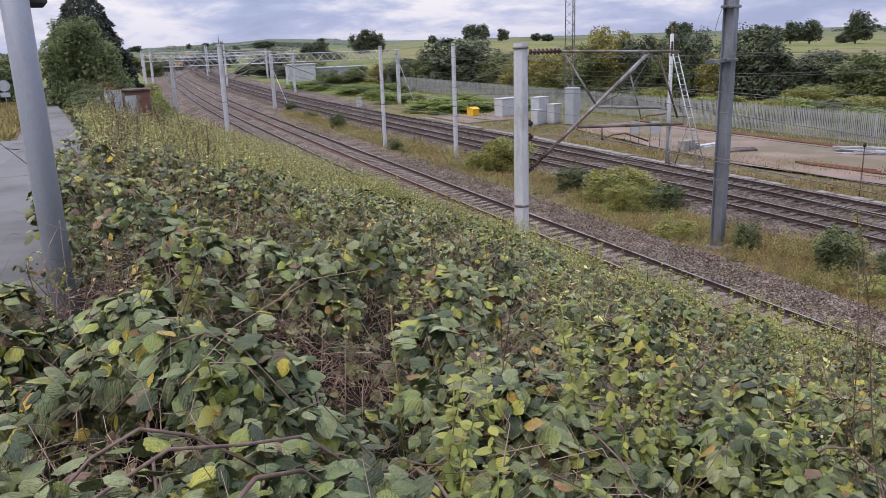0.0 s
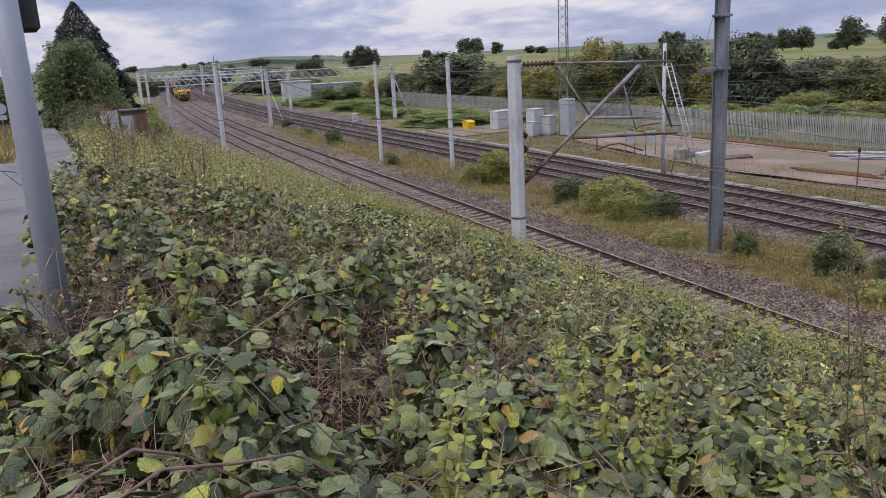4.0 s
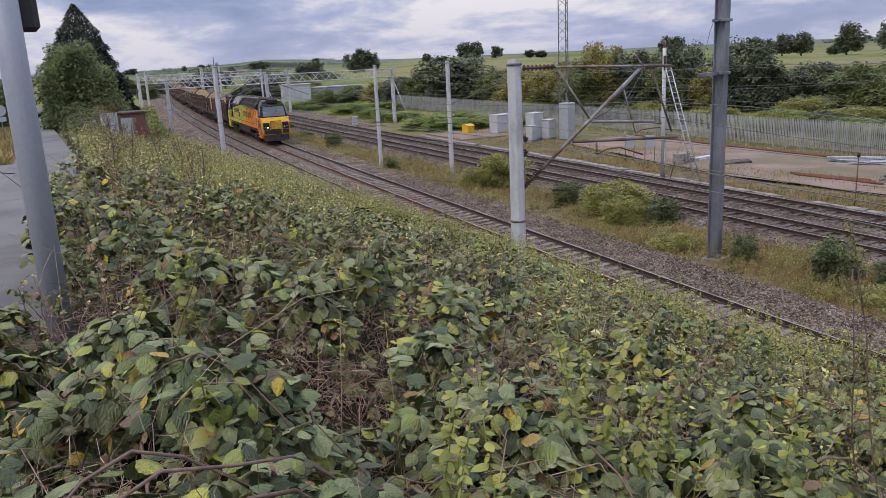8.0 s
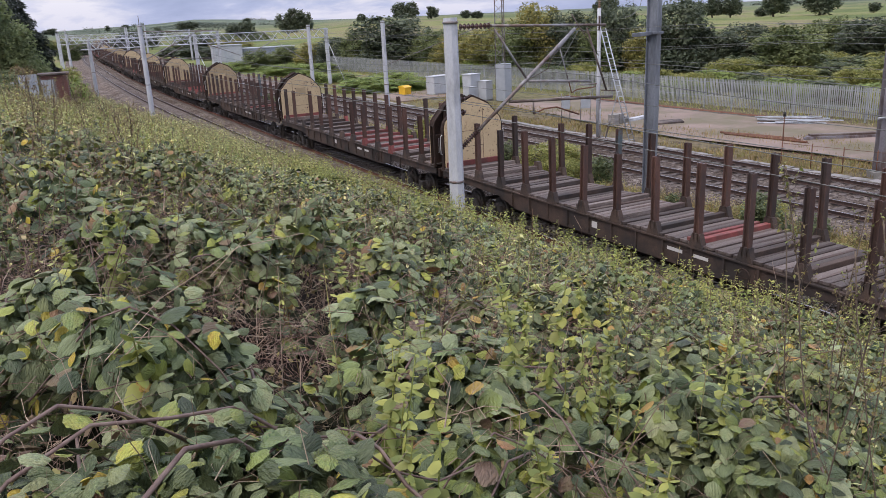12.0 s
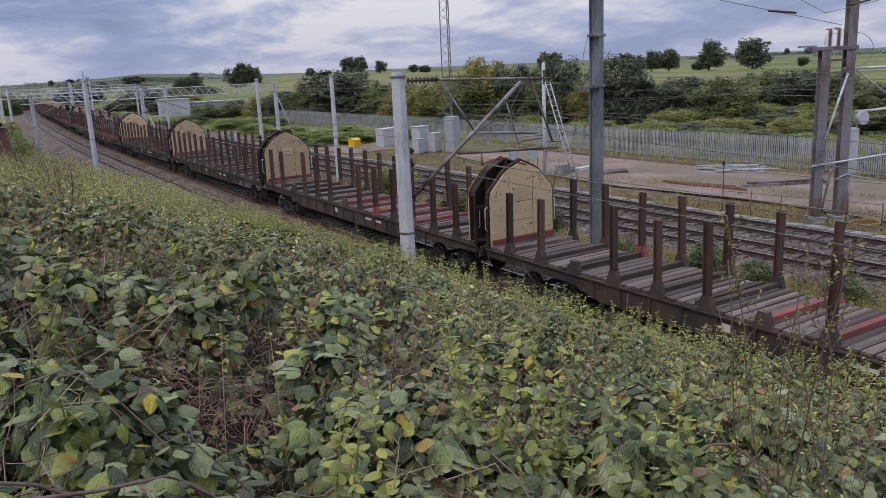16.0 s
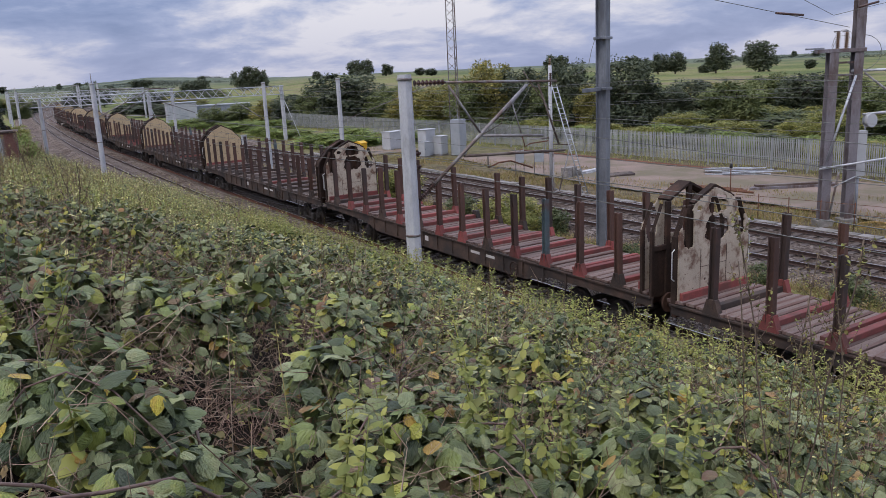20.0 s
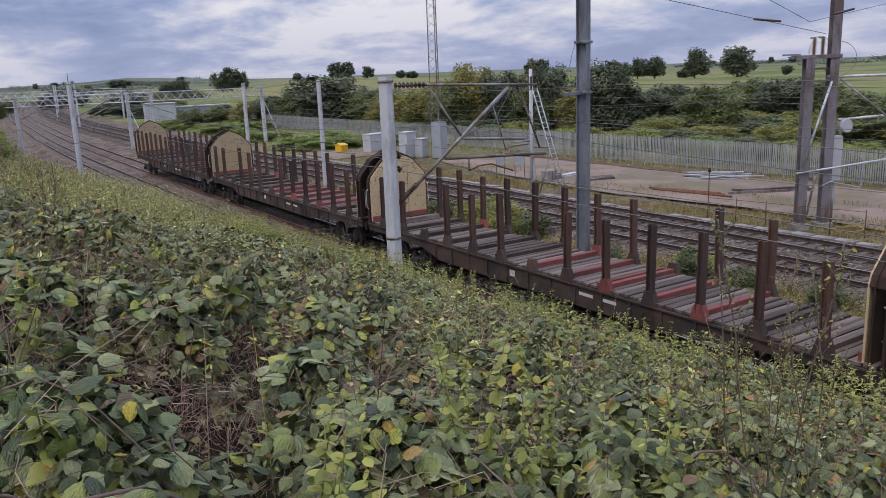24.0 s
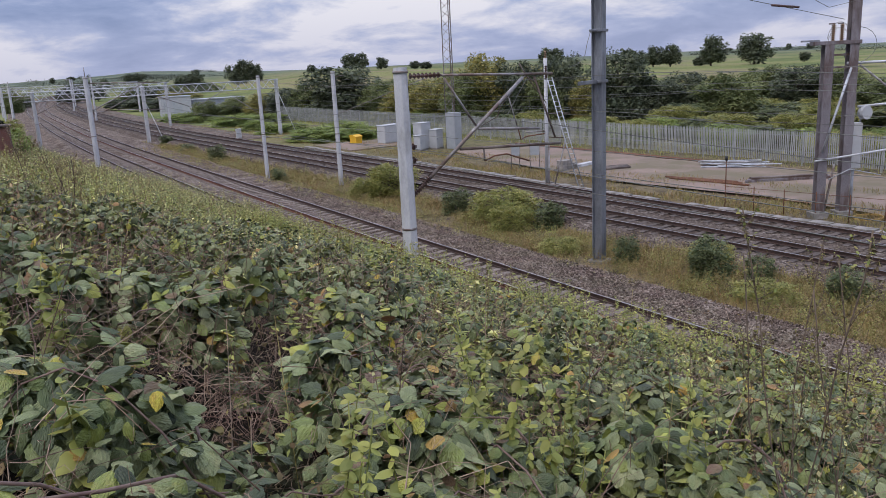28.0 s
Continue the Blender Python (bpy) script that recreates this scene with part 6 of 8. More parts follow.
def wagon(worn=False, seed=0, red=0.5):
    """A flat bogie wagon for logs: deck, stakes and arched end walls. y from 0.5 (front) to 20.1."""
    rng = random.Random(seed)
    wg = empty("log_wagon", pose(0, 0, 0), "empty brown log wagon with stakes and %s cream end walls" % ("broken flaking" if worn else "chipped"), "wagon", "log wagons of the train")
    a, b = 0.5, 0.5 + WL
    for s in (-1, 1):
        bm = bmesh.new()
        bm_prism_x(bm, [(a, 1.15), (b, 1.15), (b, 0.93), (b - 4.2, 0.88), (b - 5.4, 0.62), (a + 5.4, 0.62), (a + 4.2, 0.88), (a, 0.93)], s * 1.24 - 0.03, s * 1.24 + 0.03)
        for k in range(13):
            y = a + 3.4 + k * 1.06
            bm_box(bm, min(s * 1.27, s * 1.32), max(s * 1.27, s * 1.32), y - 0.03, y + 0.03, 0.70, 1.13)
        sb = part("sole_bar", bm, M_WBROWN, wg, "deep rusty brown ribbed side girder")
        part("flange", box(min(s * 1.2, s * 1.33), max(s * 1.2, s * 1.33), a, b, 1.13, 1.17), M_WBROWN, sb)
        hw = part("hand_wheel", pathtube([(s * 1.36, 6.4 + 0.2 * math.cos(q), 0.85 + 0.2 * math.sin(q)) for q in np.linspace(0, 2 * math.pi, 15)], 0.017, 5), M_WDARK, wg)
        part("spoke", pathtube([(s * 1.35, 6.2, 0.85), (s * 1.35, 6.6, 0.85)], 0.012, 4), M_WDARK, hw)
        for k in range(2):
            part("stencil_bar", box(min(s * 1.271, s * 1.276), max(s * 1.271, s * 1.276), 7.6 + 0.9 * k, 8.1 + 0.95 * k, 0.92, 1.0), M_WHITE_MARK, sb)
        part("stencil_bar", box(min(s * 1.271, s * 1.276), max(s * 1.271, s * 1.276), 12.0, 12.25, 0.85, 1.02), M_WHITE_MARK, sb)
    part("centre_sill", box(-0.35, 0.35, a, b, 0.72, 1.12, 0.02), M_WDARK, wg)
    part("brake_cylinder", tube((0.5, 8.6, 0.7), (0.5, 9.6, 0.7), 0.18, n=12), M_WDARK, wg)
    part("air_reservoir", tube((-0.6, 10.6, 0.68), (-0.6, 12.0, 0.68), 0.2, n=12), M_WDARK, wg)
    bogie(wg, a + 2.6, 0.46, 1.8, 2)
    bogie(wg, b - 2.6, 0.46, 1.8, 2)
    # deck planks
    plank = mesh_of("deck_plank", *(lambda q: ([v.co[:] for v in q.verts], [[v.index for v in f.verts] for f in q.faces]))((lambda q: (q.verts.index_update(), q)[1])(box(-1.26, 1.26, -0.128, 0.128, 0.0, 0.06))), (M_DECK_RED if worn else M_DECK,))
    y = a + 0.15
    while y < b - 0.1:
        part("deck_plank", plank, None, wg, at=pose(rng.uniform(-0.02, 0.02), y + 0.14, 1.17 + rng.uniform(0, 0.03), 0, 0, rng.uniform(-0.7, 0.7)))
        y += 0.296
    # bolsters with a stake at each side
    slots = [a + 1.25 + k * 1.566 for k in range(13)]
    for k, y in enumerate(slots):
        mat = M_WRED if rng.random() < red else (M_WBROWN if rng.random() < 0.6 else M_DECK)
        part("bolster", box(-1.26, 1.26, y - 0.09, y + 0.09, 1.235, 1.36, 0.01), mat, wg)
        if k % 3 == 1:
            part("bolster", box(-1.2, 1.2, y + 0.28, y + 0.42, 1.235, 1.33, 0.01), mat, wg)
        for s in (-1, 1):
            shoe = bmesh.new()
            bm_prism_x(shoe, [(y - 0.26, 1.14), (y + 0.26, 1.14), (y + 0.12, 1.5), (y - 0.12, 1.5)], s * 1.245 - 0.075, s * 1.245 + 0.075)
            part("stake_shoe", shoe, M_WRED if rng.random() < red * 0.6 else M_WBROWN, wg)
            if rng.random() < (0.12 if k not in (0, 12) else 0.0):
                continue
            h = 3.0 + rng.uniform(-0.1, 0.08)
            lean = rng.uniform(-0.03, 0.03)
            bm = bmesh.new()
            bm_box(bm, s * 1.245 - 0.075, s * 1.245 + 0.075, y - 0.085, y - 0.06, 1.3, h)
            bm_box(bm, s * 1.245 - 0.075, s * 1.245 + 0.075, y + 0.06, y + 0.085, 1.3, h)
            bm_box(bm, s * 1.245 - 0.012, s * 1.245 + 0.012, y - 0.06, y + 0.06, 1.3, h - 0.01)
            bmesh.ops.rotate(bm, verts=bm.verts, cent=(s * 1.245, y, 1.3), matrix=Matrix.Rotation(lean, 3, "X"))
            part("stake", bm, M_STAKE_BLUE if rng.random() < 0.02 else M_STAKE, wg)
    # arched end walls
    for end, yo, d in (("front", a, 1), ("rear", b, -1)):
        deep = 0.42 if d > 0 else 0.16
        yi = yo + d * (deep - 0.3)
        arch = BULK if d > 0 else LINING
        sunk = 0.28 if d > 0 else 0.06
        ew = part("end_wall", prism([(x * 1.01, z + 0.02) for x, z in arch], min(yo + d * sunk, yo + d * (sunk + 0.04)), max(yo + d * sunk, yo + d * (sunk + 0.04))) if not worn else bmesh.new(), M_WDARK, wg, "dark arched end wall")
        # rim that follows the arch, with depth
        bm = bmesh.new()
        n = len(arch)
        for i in range(n - 1):
            (x0, z0), (x1, z1) = arch[i], arch[i + 1]
            if worn and 0.9 < max(abs(x0), abs(x1)) or d > 0 and 1.26 < min(abs(x0), abs(x1)):
                continue
            q = []
            for yy in (yo, yo + d * deep):
                for (x, z) in ((x0, z0), (x1, z1)):
                    q.append(bm.verts.new((x, yy, z)))
            bm.faces.new((q[0], q[1], q[3], q[2]))
        bmesh.ops.remove_doubles(bm, verts=bm.verts, dist=0.001)
        bmesh.ops.solidify(bm, geom=bm.faces[:], thickness=0.05)
        part("arched_hood", bm, M_WDARK, ew)
        if d > 0 and not worn:
            # open sides: corner posts and a grab rail on the sunk wall
            for s in (-1, 1):
                part("side_post", box(s * 1.24 - 0.04, s * 1.24 + 0.04, yo, yo + 0.07, 1.12, 2.64, 0.008), M_WDARK, ew)
            part("grab_rail", pathtube([(-0.98, yo + 0.26, 1.62), (-0.98, yo + 0.18, 1.66), (-0.98, yo + 0.18, 2.2), (-0.98, yo + 0.26, 2.24)], 0.016, 5), M_HANDRAIL, ew)
        if worn:
            for s in (-1, 1):
                for y_ in (yo, yo + d * (deep - 0.09)):
                    part("side_post", box(s * 1.24 - 0.05, s * 1.24 + 0.05, min(y_, y_ + d * 0.09), max(y_, y_ + d * 0.09), 1.12, 2.68, 0.008), M_WDARK, ew)
                    part("slanted_post", tube((s * 1.24, y_ + d * 0.045, 2.64), (s * 0.94, y_ + d * 0.045, 3.26), 0.055, n=4), M_WDARK, ew)
            part("lower_plate", box(-1.2, 1.2, min(yo + d * 0.06, yo + d * 0.09), max(yo + d * 0.06, yo + d * 0.09), 1.12, 2.25), M_WDARK, ew)
        for x in (-0.72, 0.0, 0.72):
            part("end_post", box(x - 0.07, x + 0.07, min(yo - d * 0.0, yo + d * 0.1), max(yo, yo + d * 0.1), 1.1, 3.3 if x else 3.6, 0.01), M_WDARK, ew)
        part("end_beam", box(-1.2, 1.2, min(yo, yo + d * 0.1), max(yo, yo + d * 0.1), 2.2, 2.32, 0.01), M_WDARK, ew)
        for s in (-1, 1) if d < 0 else (1,):
            part("grab_rail", pathtube([(s * 1.30, yo + d * 0.12, 1.7), (s * 1.38, yo + d * 0.12, 1.75), (s * 1.38, yo + d * 0.12, 2.35), (s * 1.30, yo + d * 0.12, 2.4)], 0.016, 5), M_HANDRAIL, ew)
        # cream lining that faces the deck
        inner = [(x * 0.985, 1.24 + (z - 1.12) * 0.945) for x, z in LINING]
        bm = bmesh.new()
        if not worn:
            bm_prism(bm, inner, min(yi, yi + d * 0.05) + d * 0.3, max(yi, yi + d * 0.05) + d * 0.3)
        else:
            # broken out: arched and ragged openings in the upper half
            ragged_lining(bm, yi + d * 0.3, yi + d * 0.34, inner, rng)
        ln = part("end_lining", bm, M_CREAM_WORN if worn else M_CREAM, wg, "flaking cream end lining, broken through above" if worn else "chipped cream end lining")
        yf = yi + d * 0.35
        for x in (-0.5, 0.42):
            part("seam", box(x - 0.007, x + 0.007, min(yf, yf + d * 0.006), max(yf, yf + d * 0.006), 1.3, 3.2 if not worn else 2.3), M_STAKE, ln)
        for z in (1.9, 2.45):
            if worn and z > 2.3:
                continue
            part("seam", box(-0.5, 0.42, min(yf, yf + d * 0.006), max(yf, yf + d * 0.006), z - 0.006, z + 0.006), M_STAKE, ln)
        bm = bmesh.new()
        if not worn:
            part("placard", box(-0.3, 0.3, min(yf, yf + d * 0.012), max(yf, yf + d * 0.012), 2.5, 2.86, 0.004), M_CREAM, ln, "stained board screwed to the lining")
        for k in range(150):
            # flakes gather under the arch and along the edges
            if rng.random() < 0.55:
                a = rng.uniform(0.1, math.pi - 0.1)
                x, z = 1.12 * math.cos(a) + rng.gauss(0, 0.05), 2.45 + 0.92 * math.sin(a) - abs(rng.gauss(0, 0.16))
            else:
                x, z = rng.uniform(-1.1, 1.1), rng.uniform(1.45, 2.9)
            if worn and z > 2.2 or z > 3.3:
                continue
            w, h = 0.006 + 0.045 * rng.random() ** 2.5, 0.005 + 0.036 * rng.random() ** 2
            bm.faces.new([bm.verts.new((x + w * q * rng.uniform(0.3, 1.3), yf + d * 0.004, z + h * g * rng.uniform(0.4, 1.3))) for q, g in ((-1, -0.4), (-0.3, -1), (0.6, -0.8), (1, 0.3), (0.2, 1), (-0.7, 0.7))])
        tagged(part("chipped_paint", bm, M_STAKE, ln), kind="stuff")
        part("foot_rail", box(-1.2, 1.2, min(yf, yf + d * 0.1), max(yf, yf + d * 0.1), 1.24, 1.42, 0.01), M_WRED, ln)
        # buffers and coupling
        for s in (-1, 1):
            bf = part("buffer", tube((s * 0.87, yo - d * 0.42, 1.03), (s * 0.87, yo, 1.03), 0.1, n=10), M_WDARK, wg)
            part("buffer_head", tube((s * 0.87, yo - d * 0.48, 1.03), (s * 0.87, yo - d * 0.42, 1.03), 0.23, n=16), M_WDARK, bf)
        part("coupling", pathtube([(0, yo, 0.98), (0, yo - d * 0.25, 0.95), (0, yo - d * 0.45, 0.8)], 0.05), M_WDARK, wg)
        part("brake_hose", pathtube([(0.3, yo, 0.9), (0.3, yo - d * 0.25, 0.72), (0.3, yo - d * 0.4, 0.6)], 0.025), M_BLACK, wg)
    part("headstock", box(-1.25, 1.25, a, a + 0.15, 0.85, 1.15, 0.01), M_WDARK, wg)
    part("headstock", box(-1.25, 1.25, b - 0.15, b, 0.85, 1.15, 0.01), M_WDARK, wg)
    return wg


def raise_body(thing, wide, tall, lift, long=1.0):
    """Set the body's height and width over its running gear."""
    for ob in thing.children:
        if not ob.name.startswith("bogie"):
            ob.matrix_basis = Matrix.Translation((0, 0, lift)) @ Matrix.Diagonal((wide, long, tall, 1)) @ ob.matrix_basis
        else:
            ob.matrix_basis = Matrix.Diagonal((1, long, 1, 1)) @ ob.matrix_basis


loco = locomotive()
raise_body(loco, 1.03, 1.12, 0.14, LOCO / 21.7)
protos = [wagon(False, 1, 0.2), wagon(False, 2, 0.07), wagon(True, 3, 0.92)]
for w_ in protos:
    raise_body(w_, 1.08, 1.15, 0.17)
ORDER = [0, 1, 0, 1, 0, 1, 0, 0, 1, 1, 2, 2, 2, 1, 1, 0, 1, 0, 0, 1]
used, wagons = set(), []
for k in ORDER:
    if k in used:
        wagons.append(copy_thing(protos[k], pose(0, 0, 0)))
    else:
        used.add(k)
        wagons.append(protos[k])

SPEED, NOSE_AT_TEN = 29.22, 19.4


def on_track(y, length):
    """Pose of a vehicle whose front is at y, both ends on the line."""
    def at(v):
        return Vector((T2 + float(bend(v)) + float(slow_shift(v)), v, 0.0))
    a, b = at(y + length * 0.13), at(y + length * 0.87)
    way = (b - a).normalized()
    q = Matrix.Rotation(math.atan2(-way.x, way.y), 4, "Z")
    return Matrix.Translation(a - way * length * 0.13) @ q


# how far the train runs ahead of a steady speed: seconds, metres
AHEAD = ((0, 0), (6, 0), (7, 1.4), (8, 0.4), (9, 0), (9.5, 0.2), (10, 0.55), (10.25, 0.65), (10.5, 0), (11, 0.35), (14, 0.28), (15, 0), (16, -0.1), (17, -0.22), (18, -0.75), (19, 0), (20, 0.62), (23, 0.85), (24, 0.1), (25, 0.2), (26, 0.2), (28, 0))


def ahead(t):
    return float(np.interp(t, [a for a, b in AHEAD], [b for a, b in AHEAD]))


KEY_TIMES = [0.0, 0.1, 0.2] + [0.5 * k for k in range(1, 56)] + [27.8, 27.9, 28.0]


def motions():
    for k, ob in enumerate([loco, *wagons]):
        off = 0.0 if k == 0 else LOCO - 0.1 + PITCH * (k - 1)
        walk(ob, [(t, on_track(NOSE_AT_TEN - SPEED * (t - 10.0) - ahead(t) + off, LOCO if k == 0 else PITCH)) for t in KEY_TIMES])

# ---- plants ----
BRAMBLE_COLOURS = ((0.0, (0.038, 0.052, 0.024)), (0.2, (0.082, 0.104, 0.043)), (0.45, (0.154, 0.18, 0.074)), (0.64, (0.274, 0.3, 0.146)), (0.76, (0.134, 0.166, 0.05)), (0.88, (0.216, 0.246, 0.06)), (0.945, (0.396, 0.384, 0.072)), (0.956, (0.493, 0.357, 0.047)), (0.97, (0.304, 0.163, 0.063)), (0.985, (0.21, 0.131, 0.079)), (1.0, (0.137, 0.095, 0.061)))
M_LEAF = leafmat("bramble_leaf", BRAMBLE_COLOURS, 0.46, 0.04, True, 0.42, 0.8)
M_LEAF_FAR = leafmat("small_bramble_leaf", BRAMBLE_COLOURS, 0.48, 0.04, False, 0.38, 0.8)
M_WEED = leafmat("yellow_green_weed", ((0.0, (0.06, 0.08, 0.03)), (0.22, (0.16, 0.19, 0.07)), (0.40, (0.33, 0.35, 0.13)), (0.54, (0.62, 0.59, 0.24)), (0.66, (0.68, 0.62, 0.25)), (0.8, (0.22, 0.25, 0.085)), (0.92, (0.43, 0.33, 0.16)), (1.0, (0.20, 0.15, 0.09))), 0.6, 0.2)
M_WEED_BROWN = leafmat("dry_brown_weed", ((0.0, (0.17, 0.11, 0.065)), (0.4, (0.27, 0.19, 0.105)), (0.7, (0.33, 0.28, 0.10)), (1.0, (0.13, 0.08, 0.055))), 0.7, 0.15)
M_NETTLE = leafmat("fresh_nettle", ((0.0, (0.18, 0.21, 0.055)), (0.4, (0.29, 0.315, 0.08)), (0.75, (0.43, 0.42, 0.11)), (1.0, (0.19, 0.195, 0.06))), 0.55, 0.3)
M_TWIG = leafmat("dead_twig", ((0.0, (0.09, 0.052, 0.037)), (0.4, (0.19, 0.118, 0.084)), (0.75, (0.40, 0.295, 0.215)), (1.0, (0.13, 0.07, 0.05))), 0.8, 0.0)
M_GRASS = leafmat("dry_verge_grass", ((0.0, (0.20, 0.155, 0.06)), (0.35, (0.33, 0.245, 0.10)), (0.6, (0.21, 0.205, 0.06)), (0.8, (0.38, 0.245, 0.115)), (1.0, (0.17, 0.18, 0.05))), 0.7, 0.25)
M_SHRUB = leafmat("green_shrub", ((0.0, (0.085, 0.11, 0.05)), (0.5, (0.14, 0.17, 0.075)), (0.8, (0.17, 0.19, 0.07)), (1.0, (0.08, 0.10, 0.045))), 0.6, 0.25)
M_BROOM = leafmat("yellow_green_shrub", ((0.0, (0.20, 0.22, 0.07)), (0.5, (0.33, 0.335, 0.10)), (0.8, (0.44, 0.40, 0.13)), (1.0, (0.20, 0.205, 0.075))), 0.6, 0.35)
M_DARKLEAF = leafmat("dark_tree_leaf", ((0.0, (0.075, 0.095, 0.06)), (0.5, (0.115, 0.138, 0.082)), (1.0, (0.165, 0.188, 0.105))), 0.6, 0.3)
M_MIDLEAF = leafmat("mid_green_tree_leaf", ((0.0, (0.13, 0.16, 0.065)), (0.5, (0.20, 0.235, 0.095)), (1.0, (0.29, 0.31, 0.13))), 0.6, 0.4)
M_OLIVE = leafmat("olive_tree_leaf", ((0.0, (0.20, 0.20, 0.07)), (0.5, (0.31, 0.29, 0.10)), (0.8, (0.44, 0.37, 0.12)), (1.0, (0.21, 0.205, 0.075))), 0.6, 0.4)
M_CONIFER = leafmat("conifer_spray", ((0.0, (0.014, 0.022, 0.016)), (0.5, (0.026, 0.036, 0.022)), (1.0, (0.045, 0.055, 0.03))), 0.65, 0.1)
M_RUSSET = leafmat("russet_shrub", ((0.0, (0.12, 0.085, 0.04)), (0.5, (0.19, 0.13, 0.055)), (1.0, (0.13, 0.13, 0.05))), 0.65, 0.2)
M_PATCH = leafmat("bright_bramble_patch", ((0.0, (0.17, 0.22, 0.06)), (0.5, (0.27, 0.34, 0.09)), (0.8, (0.36, 0.42, 0.11)), (1.0, (0.2, 0.24, 0.08))), 0.6, 0.35)

R = np.random.default_rng(21)


def rot(yaw, pitch, roll):
    """Stacked rotations Rz(yaw) Rx(pitch) Ry(roll), radians."""
    cy, sy, cp, sp, cr, sr = np.cos(yaw), np.sin(yaw), np.cos(pitch), np.sin(pitch), np.cos(roll), np.sin(roll)
    o, z = np.ones_like(cy), np.zeros_like(cy)
    def st(*v):
        return np.stack(v, -1).reshape(-1, 3, 3)
    return st(cy, -sy, z, sy, cy, z, z, z, o) @ st(o, z, z, z, cp, -sp, z, sp, cp) @ st(cr, z, sr, z, o, z, -sr, z, cr)


def leaf_template(rows, fold=-0.14, droop=0.32, serrate=0.0, cols=3):
    """A folded, drooping, pointed oval leaf along +y, 1 long: vertices, triangles and (u, v)."""
    co, uv, tri = [], [], []
    for i, v in enumerate(rows):
        w = 0.43 * (math.sin(math.pi * v ** 0.8) ** 0.62) * (1 - 0.35 * v ** 4) if 0 < v < 1 else 0.0
        tooth = 1 + (serrate if i % 2 else -serrate)
        z0 = -droop * v ** 2.0
        for k in range(cols):
            u = -1 + 2 * k / (cols - 1)
            edge = w * (tooth if abs(u) > 0.9 else 1.0)
            co.append((u * edge, v, z0 + fold * abs(u) ** 1.6 * edge))
            uv.append((u * edge / 0.36, v))
    for i in range(len(rows) - 1):
        for k in range(cols - 1):
            a, b, c, d = cols * i + k, cols * i + k + 1, cols * (i + 1) + k + 1, cols * (i + 1) + k
            tri += [(a, b, c), (a, c, d)]
    return np.array(co), np.array(tri), np.array(uv)


def scatter(template, pos, rots, size, width=None):
    """Copies of a template at pos, turned by rots, as one set of arrays."""
    co, tri, uv = template
    n, k = len(pos), len(co)
    s = np.ones((n, 1, 3)) * np.asarray(size).reshape(-1, 1, 1)
    if width is not None:
        s[:, 0, 0] *= width
    v = np.einsum("nij,nkj->nki", rots, co[None] * s) + pos[:, None]
    t = tri[None] + (np.arange(n) * k)[:, None, None]
    return v.reshape(-1, 3), t.reshape(-1, 3), np.tile(uv, (n, 1))


def join(sets):
    co, tri, uv, o = [], [], [], 0
    for c, t, u in sets:
        co.append(c)
        tri.append(t + o)
        uv.append(u)
        o += len(c)
    return np.concatenate(co), np.concatenate(tri), np.concatenate(uv)


def trifoliate(template, pos, base, size, rng):
    """Three leaflets on each leaf: one at the tip, two at the sides."""
    out = []
    n = len(pos)
    for ang, sc, off in ((0.0, 1.0, 0.30), (1.25, 0.86, 0.12), (-1.25, 0.86, 0.12)):
        loc = rot(np.full(n, ang) + rng.normal(0, 0.2, n), rng.normal(-0.16, 0.3, n), rng.normal(0, 0.34, n))
        m = base @ loc
        p = pos + np.einsum("nij,j->ni", m, np.array([0, 1.0, 0])) * (size * off)[:, None]
        out.append(scatter(template, p, m, size * sc, rng.uniform(0.88, 1.15, n)))
    return join(out)


def chance(a, b, seed):
    """A repeatable number from 0 to 1 for a cell."""
    v = np.sin(a * 127.1 + b * 311.7 + seed * 74.7) * 43758.5453
    return v - np.floor(v)


def mounds(x, y, size, seed):
    """Rounded heaps with creases between them: height, and the way out from the middle."""
    x, y = np.asarray(x, float), np.asarray(y, float)
    ix, iy = np.floor(x / size), np.floor(y / size)
    best, ox, oy = np.full(x.shape, -9.0), np.zeros(x.shape), np.zeros(x.shape)
    for di in (-1, 0, 1):
        for dj in (-1, 0, 1):
            a, b = ix + di, iy + dj
            dx, dy = x - (a + chance(a, b, seed)) * size, y - (b + chance(a, b, seed + 1)) * size
            h = 0.35 + 0.65 * chance(a, b, seed + 2) - (dx * dx + dy * dy) / (0.85 * size) ** 2
            up_ = h > best
            best, ox, oy = np.where(up_, h, best), np.where(up_, dx, ox), np.where(up_, dy, oy)
    return np.maximum(best, -0.5), ox, oy


def bumps(x, y):
    """Uneven mounds on the growth."""
    near = np.clip((np.hypot(x, y) - 0.5) / 2.2, 0.4, 1.0) * np.interp(x, [8.6, 10.2], [1.0, 0.6])
    low = 0.26 * np.clip(1.15 - np.hypot(x - 0.4, y - 2.5) / 0.75, 0, 1) + 0.22 * np.clip(1.1 - np.hypot(x + 0.1, (y - 3.3) * 0.8) / 0.6, 0, 1)
    return (0.58 * mounds(x, y, 1.05, 3.0)[0] + 0.28 * mounds(x, y, 0.42, 9.0)[0] - 0.36) * near - 0.10 * dead(x, y) - low


